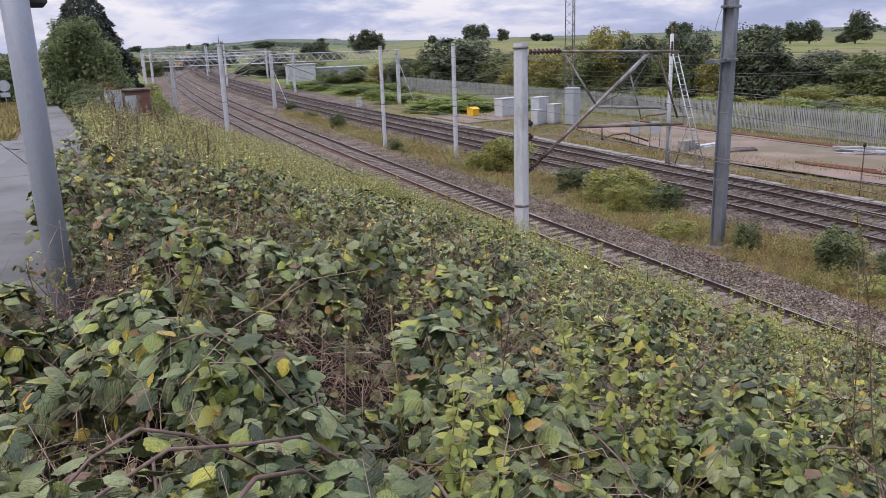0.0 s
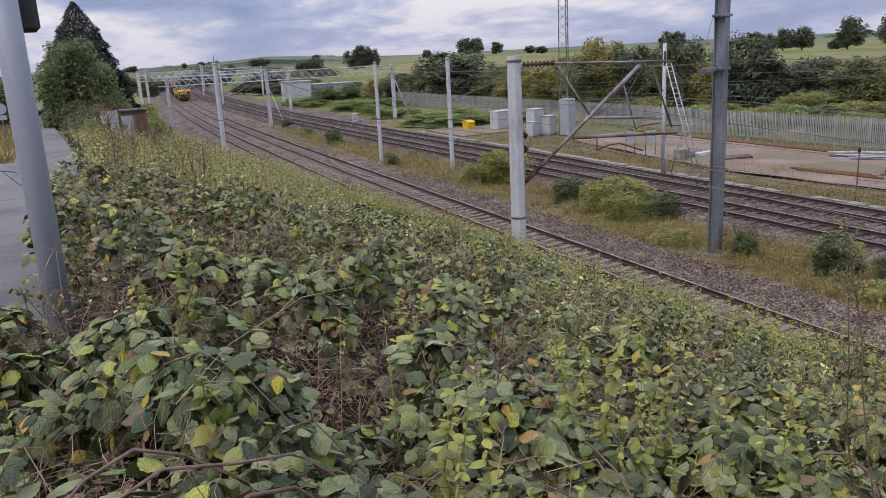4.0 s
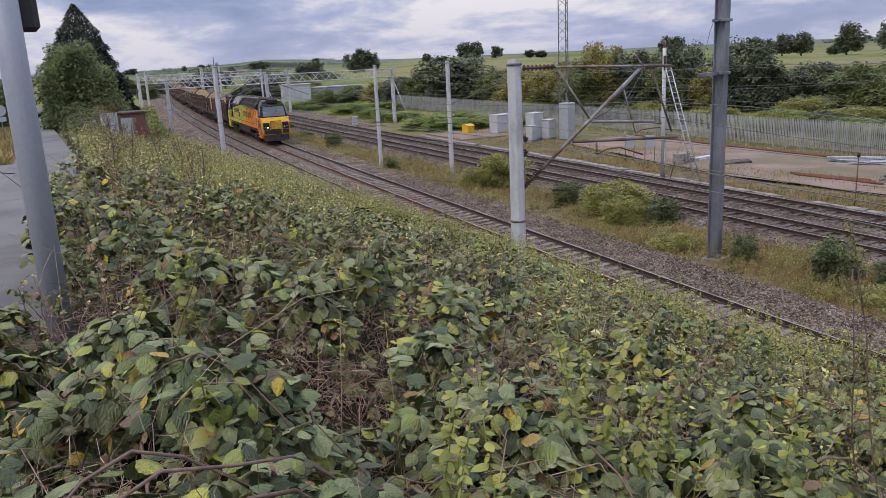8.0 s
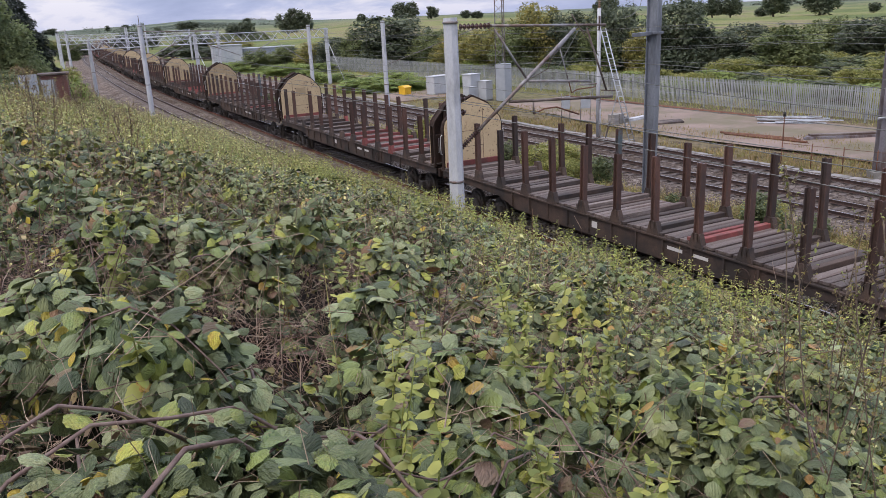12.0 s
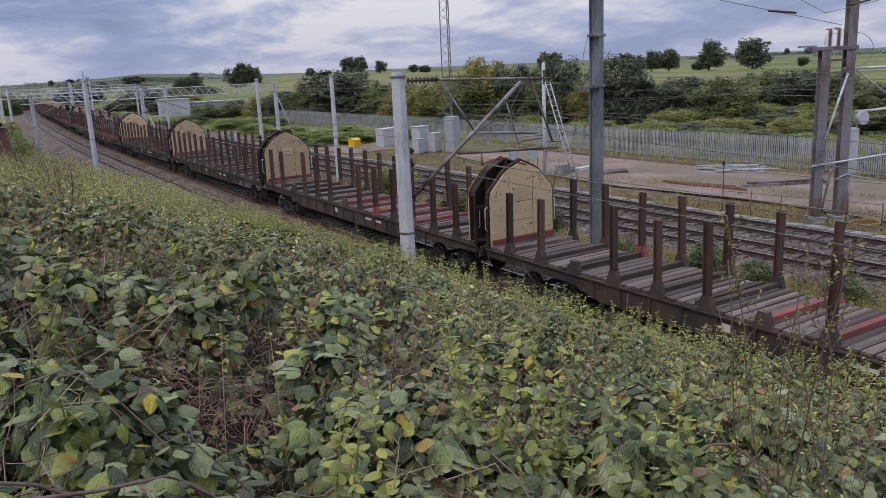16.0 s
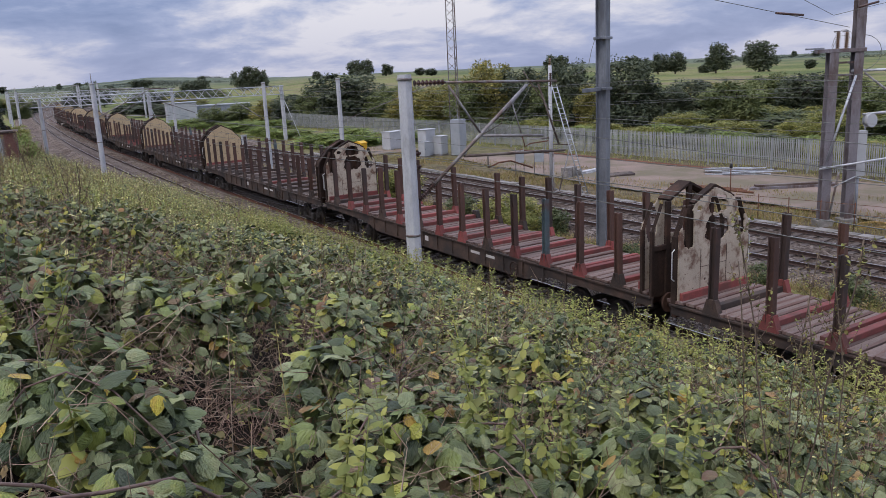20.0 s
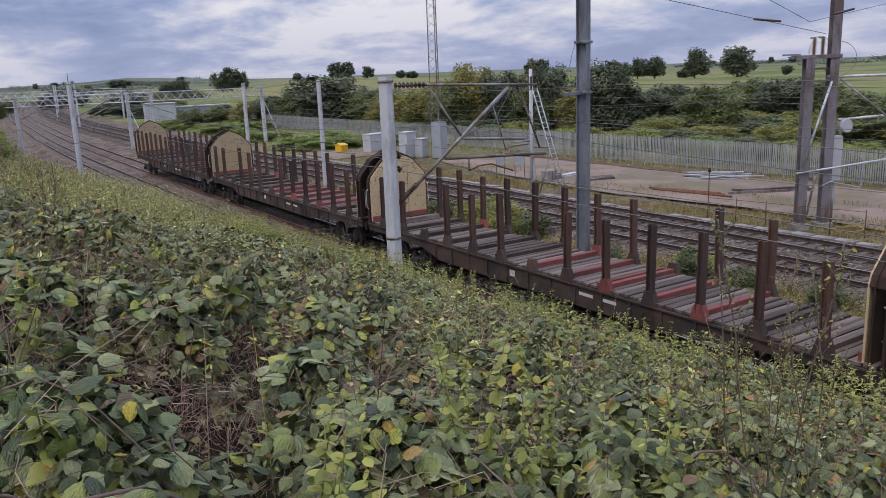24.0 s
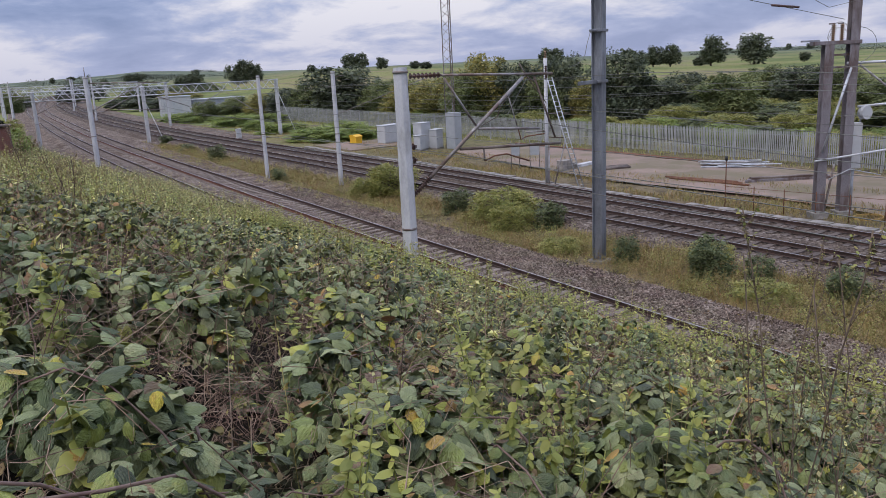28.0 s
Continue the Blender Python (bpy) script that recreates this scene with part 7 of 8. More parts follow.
def dead(x, y):
    """Where the bramble has died back to twigs: 1 in the middle of a patch."""
    v = np.zeros_like(np.asarray(x, float))
    for cx, cy, r in ((1.12, 3.55, 0.30), (0.95, 4.3, 0.22), (1.75, 4.5, 0.28), (2.3, 4.05, 0.3), (0.42, 2.9, 0.16), (-0.05, 4.4, 0.3), (1.7, 2.6, 0.16), (2.6, 6.4, 0.4), (0.9, 6.4, 0.4), (4.0, 5.0, 0.3), (3.4, 8.4, 0.5), (1.4, 9.0, 0.5), (1.32, 1.62, 0.14), (2.95, 3.4, 0.16), (6.2, 7.4, 0.4)):
        v = np.maximum(v, np.clip(1.9 - 1.5 * np.hypot(x - cx, (y - cy) * 0.8) / r, 0, 1))
    f = np.sin(2.3 * x + 1.1 * y + 2.0) * np.sin(1.7 * y - 1.2 * x + 0.6) + 0.6 * np.sin(5.3 * x - 1.9) * np.sin(4.6 * y + 1.1)
    return np.maximum(v, np.clip((f - 0.62) * 2.0, 0, 0.65))


def left_edge(y):
    """The bramble spreads over the lane's edge close by."""
    return road_right(y) - 0.75 * np.clip((5.7 - np.asarray(y, float)) / 0.8, 0, 1)


def weedy(x, y):
    """0: bramble, 1: tall weeds."""
    return np.clip((y - 10.5 - 1.0 * np.maximum(x, 0)) / 7.0 + 0.45 * np.sin(0.9 * x + 0.5 * y) * np.sin(0.31 * y - 0.8 * x), 0, 1)


def spots(n, r0, r1, az0=-9.0, az1=70.0, power=1.0):
    u = R.random(n)
    r = (r0 ** (1 + power) + u * (r1 ** (1 + power) - r0 ** (1 + power))) ** (1 / (1 + power))
    az = np.radians(R.uniform(az0, az1, n))
    return r * np.sin(az), r * np.cos(az)


thicket = empty("bramble_thicket", pose(0, 0, 0), "dense bramble thicket with grey-green, yellowing and dead leaves on the bank", "bramble")

NEAR_T = leaf_template([0, 0.06, 0.15, 0.25, 0.36, 0.47, 0.58, 0.69, 0.8, 0.9, 1.0], -0.42, 0.5, 0.055)
MID_T = leaf_template([0, 0.16, 0.5, 0.82, 1.0], -0.36, 0.42)
DRY_T = leaf_template([0, 0.22, 0.6, 1.0], -0.25, 0.38)
FAR_T = CARD_T = (np.array([(-0.32, 0.35, 0.0), (0.0, 0.0, 0.03), (0.32, 0.45, 0.0), (0.0, 1.0, -0.12)]), np.array([(0, 1, 2), (0, 2, 3)]), np.zeros((4, 2)))


def bramble_field(name, n, r0, r1, template, size, depth, mat, power=1.0, keep_weeds=0.15, up=0.5):
    x, y = spots(n, r0, r1, power=power)
    fine, fx, fy = mounds(x, y, 0.42, 9.0)
    big, gx_, gy_ = mounds(x, y, 1.05, 3.0)
    ok = (x < 10.6 + 0.5 * R.random(n)) & (x > left_edge(y) - 0.05) & (R.random(n) > 0.93 * dead(x, y)) & (R.random(n) > (1 - keep_weeds) * weedy(x, y)) & (R.random(n) < np.clip(2.0 - np.hypot(x, y), 0, 0.5) + np.clip((fine - 0.32) * 6.0, 0.04, 1) * np.clip((big - 0.14) * 3.5 + 0.3, 0.12, 1))
    x, y = x[ok], y[ok]
    m = len(x)
    layer = R.random(m) ** 1.9
    z = veg_top(x, y) + bumps(x, y) - depth * layer - 0.03
    # leaves shingle outwards and down from the middle of each heap
    ox, oy = fx[ok] + 0.45 * gx_[ok] + R.normal(0, 0.17, m), fy[ok] + 0.45 * gy_[ok] + R.normal(0, 0.17, m)
    base = rot(np.arctan2(-ox, oy), R.normal(-0.17, up, m), R.normal(0, up * 0.8, m))
    s = R.uniform(*size, m) * np.clip(0.5 + 0.15 * np.hypot(x, y), 0.7, 1.0)
    co, tri, uv = trifoliate(template, np.stack([x, y, z], -1), base, s, R)
    ob = part(name, fast_mesh(name, co, tri, (mat,), uv, True), None, thicket)
    ob["kind"] = "stuff"
    return ob


bramble_field("near_foliage", 17500, 1.0, 5.2, NEAR_T, (0.048, 0.112), 0.36, M_LEAF, up=0.42)
bramble_field("middle_foliage", 46000, 5.2, 16.0, MID_T, (0.05, 0.112), 0.30, M_LEAF_FAR, keep_weeds=0.3, up=0.46)
bramble_field("further_foliage", 80000, 16.0, 42.0, FAR_T, (0.09, 0.16), 0.24, M_LEAF_FAR, keep_weeds=0.2, up=0.45)

# the nearest leaves, each one on its own
variants = []
for k in range(14):
    t = leaf_template([0, 0.08, 0.18, 0.29, 0.41, 0.53, 0.65, 0.77, 0.88, 0.95, 1.0], R.uniform(-0.5, -0.1), R.uniform(0.2, 0.6), 0.06, 5)
    co, tri, uv = trifoliate(t, np.zeros((1, 3)), np.eye(3)[None], np.array([1.0]), R)
    variants.append(fast_mesh("bramble_leaf", co, tri, (M_LEAF,), uv, True))
x, y = spots(2200, 1.25, 3.3, -6, 68)
ok = (x > road_right(y)) & (R.random(2200) > 0.97 * dead(x, y))
x, y = x[ok][:290], y[ok][:290]
for i in range(len(x)):
    z = float(veg_top(x[i], y[i]) + bumps(x[i], y[i])) + R.uniform(-0.05, 0.06)
    s = float(R.uniform(0.048, 0.078))
    m = pose(x[i], y[i], z, float(R.normal(-8, 15)), float(R.normal(0, 14)), float(R.uniform(0, 360))) @ Matrix.Diagonal((s, s, s, 1))
    part("bramble_leaf", variants[i % 14], None, thicket, at=m)

# near-black litter sheet: the shade in the bramble's gaps is put into its colour
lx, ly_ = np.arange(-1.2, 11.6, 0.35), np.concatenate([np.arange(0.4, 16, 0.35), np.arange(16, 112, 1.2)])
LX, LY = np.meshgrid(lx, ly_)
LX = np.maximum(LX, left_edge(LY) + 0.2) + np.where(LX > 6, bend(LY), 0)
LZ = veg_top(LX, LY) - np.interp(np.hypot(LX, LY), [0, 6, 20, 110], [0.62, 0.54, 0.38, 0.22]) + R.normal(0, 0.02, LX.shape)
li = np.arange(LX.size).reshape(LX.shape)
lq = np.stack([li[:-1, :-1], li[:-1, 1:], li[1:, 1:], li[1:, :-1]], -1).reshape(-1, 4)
M_LITTER_SHADE = surf("litter_gap_shade", (0.008, 0.006, 0.005), (0.022, 0.016, 0.012), 3.0, 0.95, bump=0.8, fine=50.0, stain=(0.035, 0.038, 0.018), amount=0.4, spec=0.1)
part("leaf_litter", fast_mesh("leaf_litter", np.stack([LX, LY, LZ], -1).reshape(-1, 3), lq, (M_LITTER_SHADE,), quads=True, smooth=True), None, thicket, "near-black litter sheet, coloured as shade under the bramble leaves")

# canes and dead twigs
def twig_set(a, b, r, sides=3):
    """Thin straight prisms from a to b."""
    d = b - a
    d /= np.linalg.norm(d, axis=1, keepdims=True) + 1e-9
    ref = np.where(np.abs(d[:, 2:3]) > 0.9, np.array([[1.0, 0, 0]]), np.array([[0, 0, 1.0]]))
    u = np.cross(d, ref)
    u /= np.linalg.norm(u, axis=1, keepdims=True)
    w = np.cross(d, u)
    ring = []
    for p, sc in ((a, 1.0), (b, 0.6)):
        for k in range(sides):
            q = 2 * np.pi * k / sides
            ring.append(p + (u * math.cos(q) + w * math.sin(q)) * (np.asarray(r) * sc).reshape(-1, 1))
    co = np.stack(ring, 1)
    n = len(a)
    t = []
    for k in range(sides):
        k2 = (k + 1) % sides
        t += [(k, k2, sides + k2), (k, sides + k2, sides + k)]
    tri = np.array(t)[None] + (np.arange(n) * 2 * sides)[:, None, None]
    return co.reshape(-1, 3), tri.reshape(-1, 3), np.zeros((n * 2 * sides, 2))


def tangle(name, n, r0, r1, base_share, length, radius, mat):
    """Short bent dead twigs, thickest where the bramble has died back."""
    x, y = spots(n, r0, r1, power=0.7)
    d = dead(x, y)
    ok = (R.random(n) < base_share + d) & (x > left_edge(y) + 0.1) & (x < 10.5)
    x, y, d = x[ok], y[ok], d[ok]
    m = len(x)
    a = np.stack([x, y, veg_top(x, y) + np.where(d > 0.3, 0.3, 1.0) * bumps(x, y) - R.uniform(-0.03, 0.34, m)], -1)
    far = 1 + 0.12 * np.hypot(x, y)
    yaw, el = R.uniform(0, 2 * np.pi, m), R.normal(0.2, 0.6, m)
    segs = []
    for k in range(3):
        b = a + np.stack([np.cos(yaw) * np.cos(el), np.sin(yaw) * np.cos(el), np.sin(el)], -1) * (R.uniform(*length, m) * far ** 0.6)[:, None]
        segs.append(twig_set(a, b, R.uniform(*radius, m) * far * (1 - 0.25 * k)))
        a = b
        yaw, el = yaw + R.normal(0, 0.55, m), el - np.abs(R.normal(0.25, 0.3, m))
    co, tri, uv = join(segs)
    return tagged(part(name, fast_mesh(name, co, tri, (mat,)), None, thicket), kind="stuff")


tangle("twig_tangle", 80000, 1.1, 14.0, 0.15, (0.03, 0.09), (0.0008, 0.0019), M_TWIG)
tangle("dry_runner_tangle", 1900, 1.5, 10.0, 0.6, (0.09, 0.24), (0.0012, 0.0028), M_TWIG)
# withered brown leaves caught in the dead stems
x, y = spots(42000, 1.1, 16.0, power=0.8)
ok = (R.random(len(x)) < 0.13 + 0.75 * dead(x, y)) & (x > road_right(y)) & (x < 10.5)
x, y = x[ok], y[ok]
n = len(x)
p_ = np.stack([x, y, veg_top(x, y) + 0.75 * bumps(x, y) - R.uniform(0.0, 0.28, n)], -1)
co, tri, uv = scatter(DRY_T, p_, rot(R.uniform(0, 6.28, n), R.normal(-0.3, 0.7, n), R.normal(0, 0.7, n)), R.uniform(0.016, 0.05, n), R.uniform(0.5, 1.1, n))
tagged(part("withered_foliage", fast_mesh("withered_foliage", co, tri, (M_WEED_BROWN,)), None, thicket), kind="stuff")

M_CANE = surf("red_brown_cane", (0.10, 0.055, 0.045), (0.19, 0.13, 0.10), 20.0, 0.6)
for i in range(60):
    az, r = radians(R.uniform(-4, 62)), R.uniform(1.3, 5.5)
    px, py = r * math.sin(az), r * math.cos(az)
    yaw = R.uniform(0, 2 * math.pi)
    L, hgt = R.uniform(0.4, 1.1), R.uniform(0.06, 0.22)
    pts = []
    for q in np.linspace(0, 1, 7):
        cx, cy = px + math.cos(yaw) * L * (q - 0.5), py + math.sin(yaw) * L * (q - 0.5)
        pts.append((cx, cy, float(veg_top(cx, cy) + bumps(cx, cy)) - 0.12 + hgt * 4 * q * (1 - q)))
    part("cane", pathtube(pts, float(R.uniform(0.0025, 0.006)), 5), M_CANE, thicket)


# tall weeds: stems set with small leaves
def weed_arrays(x, y, z, h, per, leaf, spread, lean=0.14):
    n = len(x)
    base = np.stack([x, y, z], -1)
    tip = base + np.stack([R.normal(0, lean, n) * h, R.normal(0, lean, n) * h, h], -1)
    stems = twig_set(base, tip, np.clip(h * 0.004, 0.0022, 0.006))
    k = np.tile(R.random((n, per)), 1)
    f = (0.18 + 0.82 * k)
    p = base[:, None] + (tip - base)[:, None] * f[..., None]
    p = p.reshape(-1, 3)
    m = len(p)
    yaw = R.uniform(0, 2 * np.pi, m)
    size = np.repeat(leaf, per) * R.uniform(0.6, 1.2, m) * (1.15 - 0.6 * f.ravel())
    out = p + np.stack([-np.sin(yaw), np.cos(yaw), np.zeros(m)], -1) * (spread * R.random(m) * (1.1 - f.ravel()))[:, None]
    leaves = scatter(FAR_T, out, rot(yaw, R.normal(0.15, 0.45, m), R.normal(0, 0.3, m)), size, R.uniform(0.5, 0.85, m))
    return stems, leaves


weeds = empty("weed_bank", pose(0, 0, 0), "tall nettles, docks and dry stems covering the bank", "weeds")
for name, n, r0, r1, hh, leafm, stemm, per, leaf in (
        ("nettle_growth", 10500, 6.0, 48.0, (0.4, 1.0), M_WEED, M_WEED_BROWN, 22, 0.115),
        ("nettle_growth", 3200, 6.0, 30.0, (0.5, 1.1), M_NETTLE, M_WEED_BROWN, 22, 0.095),
        ("dry_weed_growth", 1300, 6.0, 50.0, (0.5, 1.1), M_WEED_BROWN, M_TWIG, 16, 0.042),
        ("distant_weed_growth", 11000, 40.0, 112.0, (0.4, 0.95), M_WEED, M_WEED_BROWN, 9, 0.17)):
    cx, cy = spots(n // 2, r0, r1, -6, 55)
    k = R.integers(0, len(cx), n * 4)
    spread_ = 0.12 + 0.012 * np.hypot(cx, cy)
    x, y = cx[k] + R.normal(0, 1, n * 4) * spread_[k], cy[k] + R.normal(0, 1, n * 4) * spread_[k]
    tall_ = 0.35 + 0.95 * R.random(len(cx)) ** 1.3
    edge = np.clip((x - 8.0) / 2.0, 0, 1) * 0.3
    ok = (mounds(x, y, 1.5, 5.0)[0] + R.normal(0, 0.15, len(x)) > 0.3) & (x < 10.8 + bend(y)) & (x > road_right(y) + np.where(y > 8, 0.5, 0.1)) & (R.random(len(x)) < 0.05 + edge + 0.9 * weedy(x, y))
    x, y, k = x[ok][:n], y[ok][:n], k[ok][:n]
    m = len(x)
    z = veg_top(x, y) - np.interp(np.hypot(x, y), [0, 10, 40, 110], [0.42, 0.38, 0.32, 0.25])
    h = R.uniform(*hh, m) * np.interp(x, [-4, 0.5, 4, 12], [1.25, 1.15, 1.0, 0.95]) * tall_[k]
    st_, lv = weed_arrays(x, y, z, h, per, np.full(m, leaf), 0.12)
    tagged(part(name, fast_mesh(name, lv[0], lv[1], (leafm,)), None, weeds), kind="stuff")
    tagged(part(name.replace("growth", "stem_growth"), fast_mesh(name, st_[0], st_[1], (stemm,)), None, weeds), kind="stuff")


# thin dry stems and short pale shoots that stand up through the bramble
for name, n, r1, hh, leafm, stemm, per, leaf, lean in (
        ("dry_shoot_growth", 620, 13.0, (0.35, 0.75), M_WEED_BROWN, M_TWIG, 12, 0.022, 0.3),
        ("pale_shoot_growth", 330, 12.0, (0.35, 0.7), M_NETTLE, M_WEED_BROWN, 22, 0.05, 0.16),
        ("olive_shoot_growth", 300, 15.0, (0.35, 0.7), M_WEED, M_WEED_BROWN, 18, 0.042, 0.2)):
    x, y = spots(n * 2, 3.0, r1, -6, 62, 1.0)
    ok = (mounds(x, y, 0.9, 17.0 + per)[0] + R.normal(0, 0.2, 2 * n) > 0.35) & (x > road_right(y) + 0.15) & (x < 10.3) & (dead(x, y) < 0.5)
    x, y = x[ok][:n], y[ok][:n]
    m = len(x)
    st_, lv = weed_arrays(x, y, veg_top(x, y) + 0.6 * bumps(x, y) - 0.3, R.uniform(*hh, m), per, np.full(m, leaf) * (1 + 0.05 * np.hypot(x, y)), 0.05, lean)
    tagged(part(name, fast_mesh(name, lv[0], lv[1], (leafm,)), None, weeds), kind="stuff")
    tagged(part(name.replace("growth", "stem_growth"), fast_mesh(name, st_[0], st_[1], (stemm,)), None, weeds), kind="stuff")

# tall nettles along the crest of the bank
n = 1500
y = 3.0 + 25.0 * R.random(n)
x = R.uniform(8.6, 10.7, n)
ok = mounds(x, y, 1.1, 8.0)[0] + R.normal(0, 0.15, n) > 0.35
x, y = x[ok], y[ok]
m = len(x)
st_, lv = weed_arrays(x, y, veg_top(x, y) - 0.3, R.uniform(0.42, 0.95, m), 34, np.full(m, 0.105), 0.08, 0.1)
tagged(part("crest_growth", fast_mesh("crest_growth", lv[0], lv[1], (M_NETTLE,)), None, weeds), kind="stuff")
tagged(part("crest_stem_growth", fast_mesh("crest_stem_growth", st_[0], st_[1], (M_WEED_BROWN,)), None, weeds), kind="stuff")


# single shoots that stand out of the bramble
def stem_line(h, lean, rng_, bends=6):
    """A gently crooked stem from the ground up."""
    a = rng_.uniform(0, 2 * np.pi)
    pts = [np.zeros(3)]
    for k in range(bends):
        a += rng_.normal(0, 0.5)
        step = np.array([math.cos(a) * lean, math.sin(a) * lean, 1.0])
        pts.append(pts[-1] + step / np.linalg.norm(step) * h / bends)
    return np.array(pts)


def along(pts, f):
    q = np.clip(f, 0, 0.9999) * (len(pts) - 1)
    k = np.floor(q).astype(int)
    return pts[k] + (pts[k + 1] - pts[k]) * (q - k)[:, None]


NETTLE_T = leaf_template([0, 0.2, 0.42, 0.66, 1.0], -0.25, 0.3, 0.05)


def nettle(x, y, h, stems=2, leaf=0.085, gap=0.036):
    """Upright stems with crossed pairs of toothed leaves, small at the tip."""
    z = float(veg_top(x, y) + bumps(np.array(x), np.array(y))) - 0.25
    th = empty("nettle_shoot", pose(x, y, z), "fresh yellow-green nettle shoot among brambles", "weed", "single shoots in the bramble")
    for s_ in range(stems):
        hh = h * R.uniform(0.72, 1.0)
        pts = stem_line(hh, 0.2, R) + np.array([R.normal(0, 0.05), R.normal(0, 0.05), 0])
        part("stem", pathtube(pts.tolist(), 0.0022, 5), M_NETTLE, th)
        n = int(hh / gap)
        f = np.repeat(np.linspace(0.2, 1.0, n), 4)
        k = np.repeat(np.arange(n), 4)
        yaw = k * (np.pi / 2) + np.tile([0, np.pi, np.pi / 2, 3 * np.pi / 2], n) + R.normal(0, 0.5, 4 * n)
        keep = R.random(4 * n) < 0.6
        f, yaw = f[keep], yaw[keep]
        m = len(f)
        size = leaf * (1.1 - 0.72 * f) * R.uniform(0.45, 1.3, m)
        co, tri, uv = scatter(NETTLE_T, along(pts, f), rot(yaw, -0.55 + 1.1 * f ** 2 + R.normal(0, 0.42, m), R.normal(0, 0.4, m)), size, R.uniform(0.65, 0.9, m))
        tagged(part("foliage", fast_mesh("foliage", co, tri, (M_NETTLE,), uv, True), None, th), kind="stuff")
    return th


M_STALK = surf("dark_dry_stalk", (0.07, 0.05, 0.034), (0.17, 0.125, 0.085), 20.0, 0.85, bump=0.3)


def dry_stalk(x, y, h, sprays, leaf, mat, label, sink=0.3, thick=0.0045, spread=0.28):
    """A crooked dry stem with side sprays and withered leaves."""
    z = float(veg_top(x, y) + bumps(np.array(x), np.array(y))) - sink
    th = empty("dry_stalk", pose(x, y, z), label, "weed", "tall dry stalks")
    pts = stem_line(h, 0.2, R, 10)
    part("stem", pathtube(pts.tolist(), thick, 5), M_STALK, th)
    f = R.uniform(0.25, 0.97, sprays)
    a = along(pts, f)
    yaw, el = R.uniform(0, 2 * np.pi, sprays), R.uniform(0.5, 1.15, sprays)
    ln = spread * h * (1.1 - 0.8 * f) * R.uniform(0.5, 1.1, sprays)
    b = a + np.stack([np.cos(yaw) * np.cos(el), np.sin(yaw) * np.cos(el), np.sin(el)], -1) * ln[:, None]
    c = b + np.stack([np.cos(yaw) * 0.3, np.sin(yaw) * 0.3, np.ones(sprays)], -1) * (ln * 0.6)[:, None]
    co, tri, uv = join([twig_set(a, b, np.full(sprays, thick * 0.5)), twig_set(b, c, np.full(sprays, thick * 0.35))])
    tagged(part("side_spray", fast_mesh("side_spray", co, tri, (M_STALK,)), None, th), kind="stuff")
    k = 6
    q = R.random((sprays, k, 1))
    p = np.concatenate([(a[:, None] + (b - a)[:, None] * q).reshape(-1, 3), (b[:, None] + (c - b)[:, None] * R.random((sprays, k, 1))).reshape(-1, 3)])
    m = len(p)
    co, tri, uv = scatter(DRY_T, p, rot(R.uniform(0, 6.28, m), R.normal(-0.2, 0.6, m), R.normal(0, 0.5, m)), leaf * R.uniform(0.5, 1.2, m), R.uniform(0.5, 0.9, m))
    tagged(part("foliage", fast_mesh("foliage", co, tri, (mat,)), None, th), kind="stuff")
    return th


for x, y, h, k in ((0.96, 2.18, 0.72, 2), (1.0, 2.0, 0.55, 1), (1.78, 2.35, 0.85, 3), (1.86, 2.25, 0.7, 2), (2.08, 2.24, 0.75, 2), (1.52, 1.55, 0.6, 2), (1.18, 1.92, 0.5, 1), (1.36, 1.66, 0.62, 2), (2.55, 1.9, 0.6, 2), (0.82, 1.62, 0.6, 2), (0.78, 1.5, 0.45, 1), (2.3, 2.6, 0.7, 2), (1.62, 3.0, 0.6, 2), (0.55, 4.2, 0.6, 2), (0.3, 3.6, 0.5, 2), (0.72, 5.1, 0.6, 3), (2.7, 3.6, 0.6, 2), (3.4, 4.0, 0.65, 2), (2.9, 5.6, 0.6, 2), (4.4, 6.0, 0.65, 3), (1.3, 1.3, 0.5, 1), (3.9, 7.4, 0.7, 3), (5.4, 8.6, 0.75, 3), (3.3, 2.7, 0.6, 2), (0.35, 2.3, 0.45, 1), (1.9, 4.4, 0.6, 2), (1.2, 6.4, 0.7, 3), (2.0, 7.6, 0.7, 3), (4.6, 3.9, 0.7, 2), (5.8, 6.4, 0.7, 3), (6.6, 4.6, 0.7, 2), (7.4, 6.6, 0.75, 3)):
    nettle(x, y, h, k)
M_STALKLEAF = leafmat("withered_stalk_leaf", ((0.0, (0.09, 0.06, 0.035)), (0.4, (0.18, 0.13, 0.055)), (0.7, (0.27, 0.24, 0.07)), (0.9, (0.20, 0.24, 0.06)), (1.0, (0.12, 0.08, 0.05))), 0.7, 0.1)
DRY_LABEL = "tall dry brown stalk with withered leaves"
for x, y, h, k in ((2.42, 1.55, 1.42, 17), (2.55, 1.62, 1.45, 18), (2.85, 1.72, 1.4, 17), (2.75, 1.5, 1.25, 15), (2.66, 1.75, 1.3, 16), (3.1, 1.95, 1.35, 17), (3.3, 2.2, 1.1, 14)):
    dry_stalk(x, y, h, int(k * 1.5), 0.016, M_STALKLEAF, DRY_LABEL, thick=0.0028, spread=0.17)
for i in range(13):
    x, y = R.uniform(0.3, 2.2), R.uniform(10.0, 21.0)
    dry_stalk(x, y, R.uniform(0.9, 1.5), 26, 0.03, M_WEED_BROWN, DRY_LABEL, thick=0.005, spread=0.34)


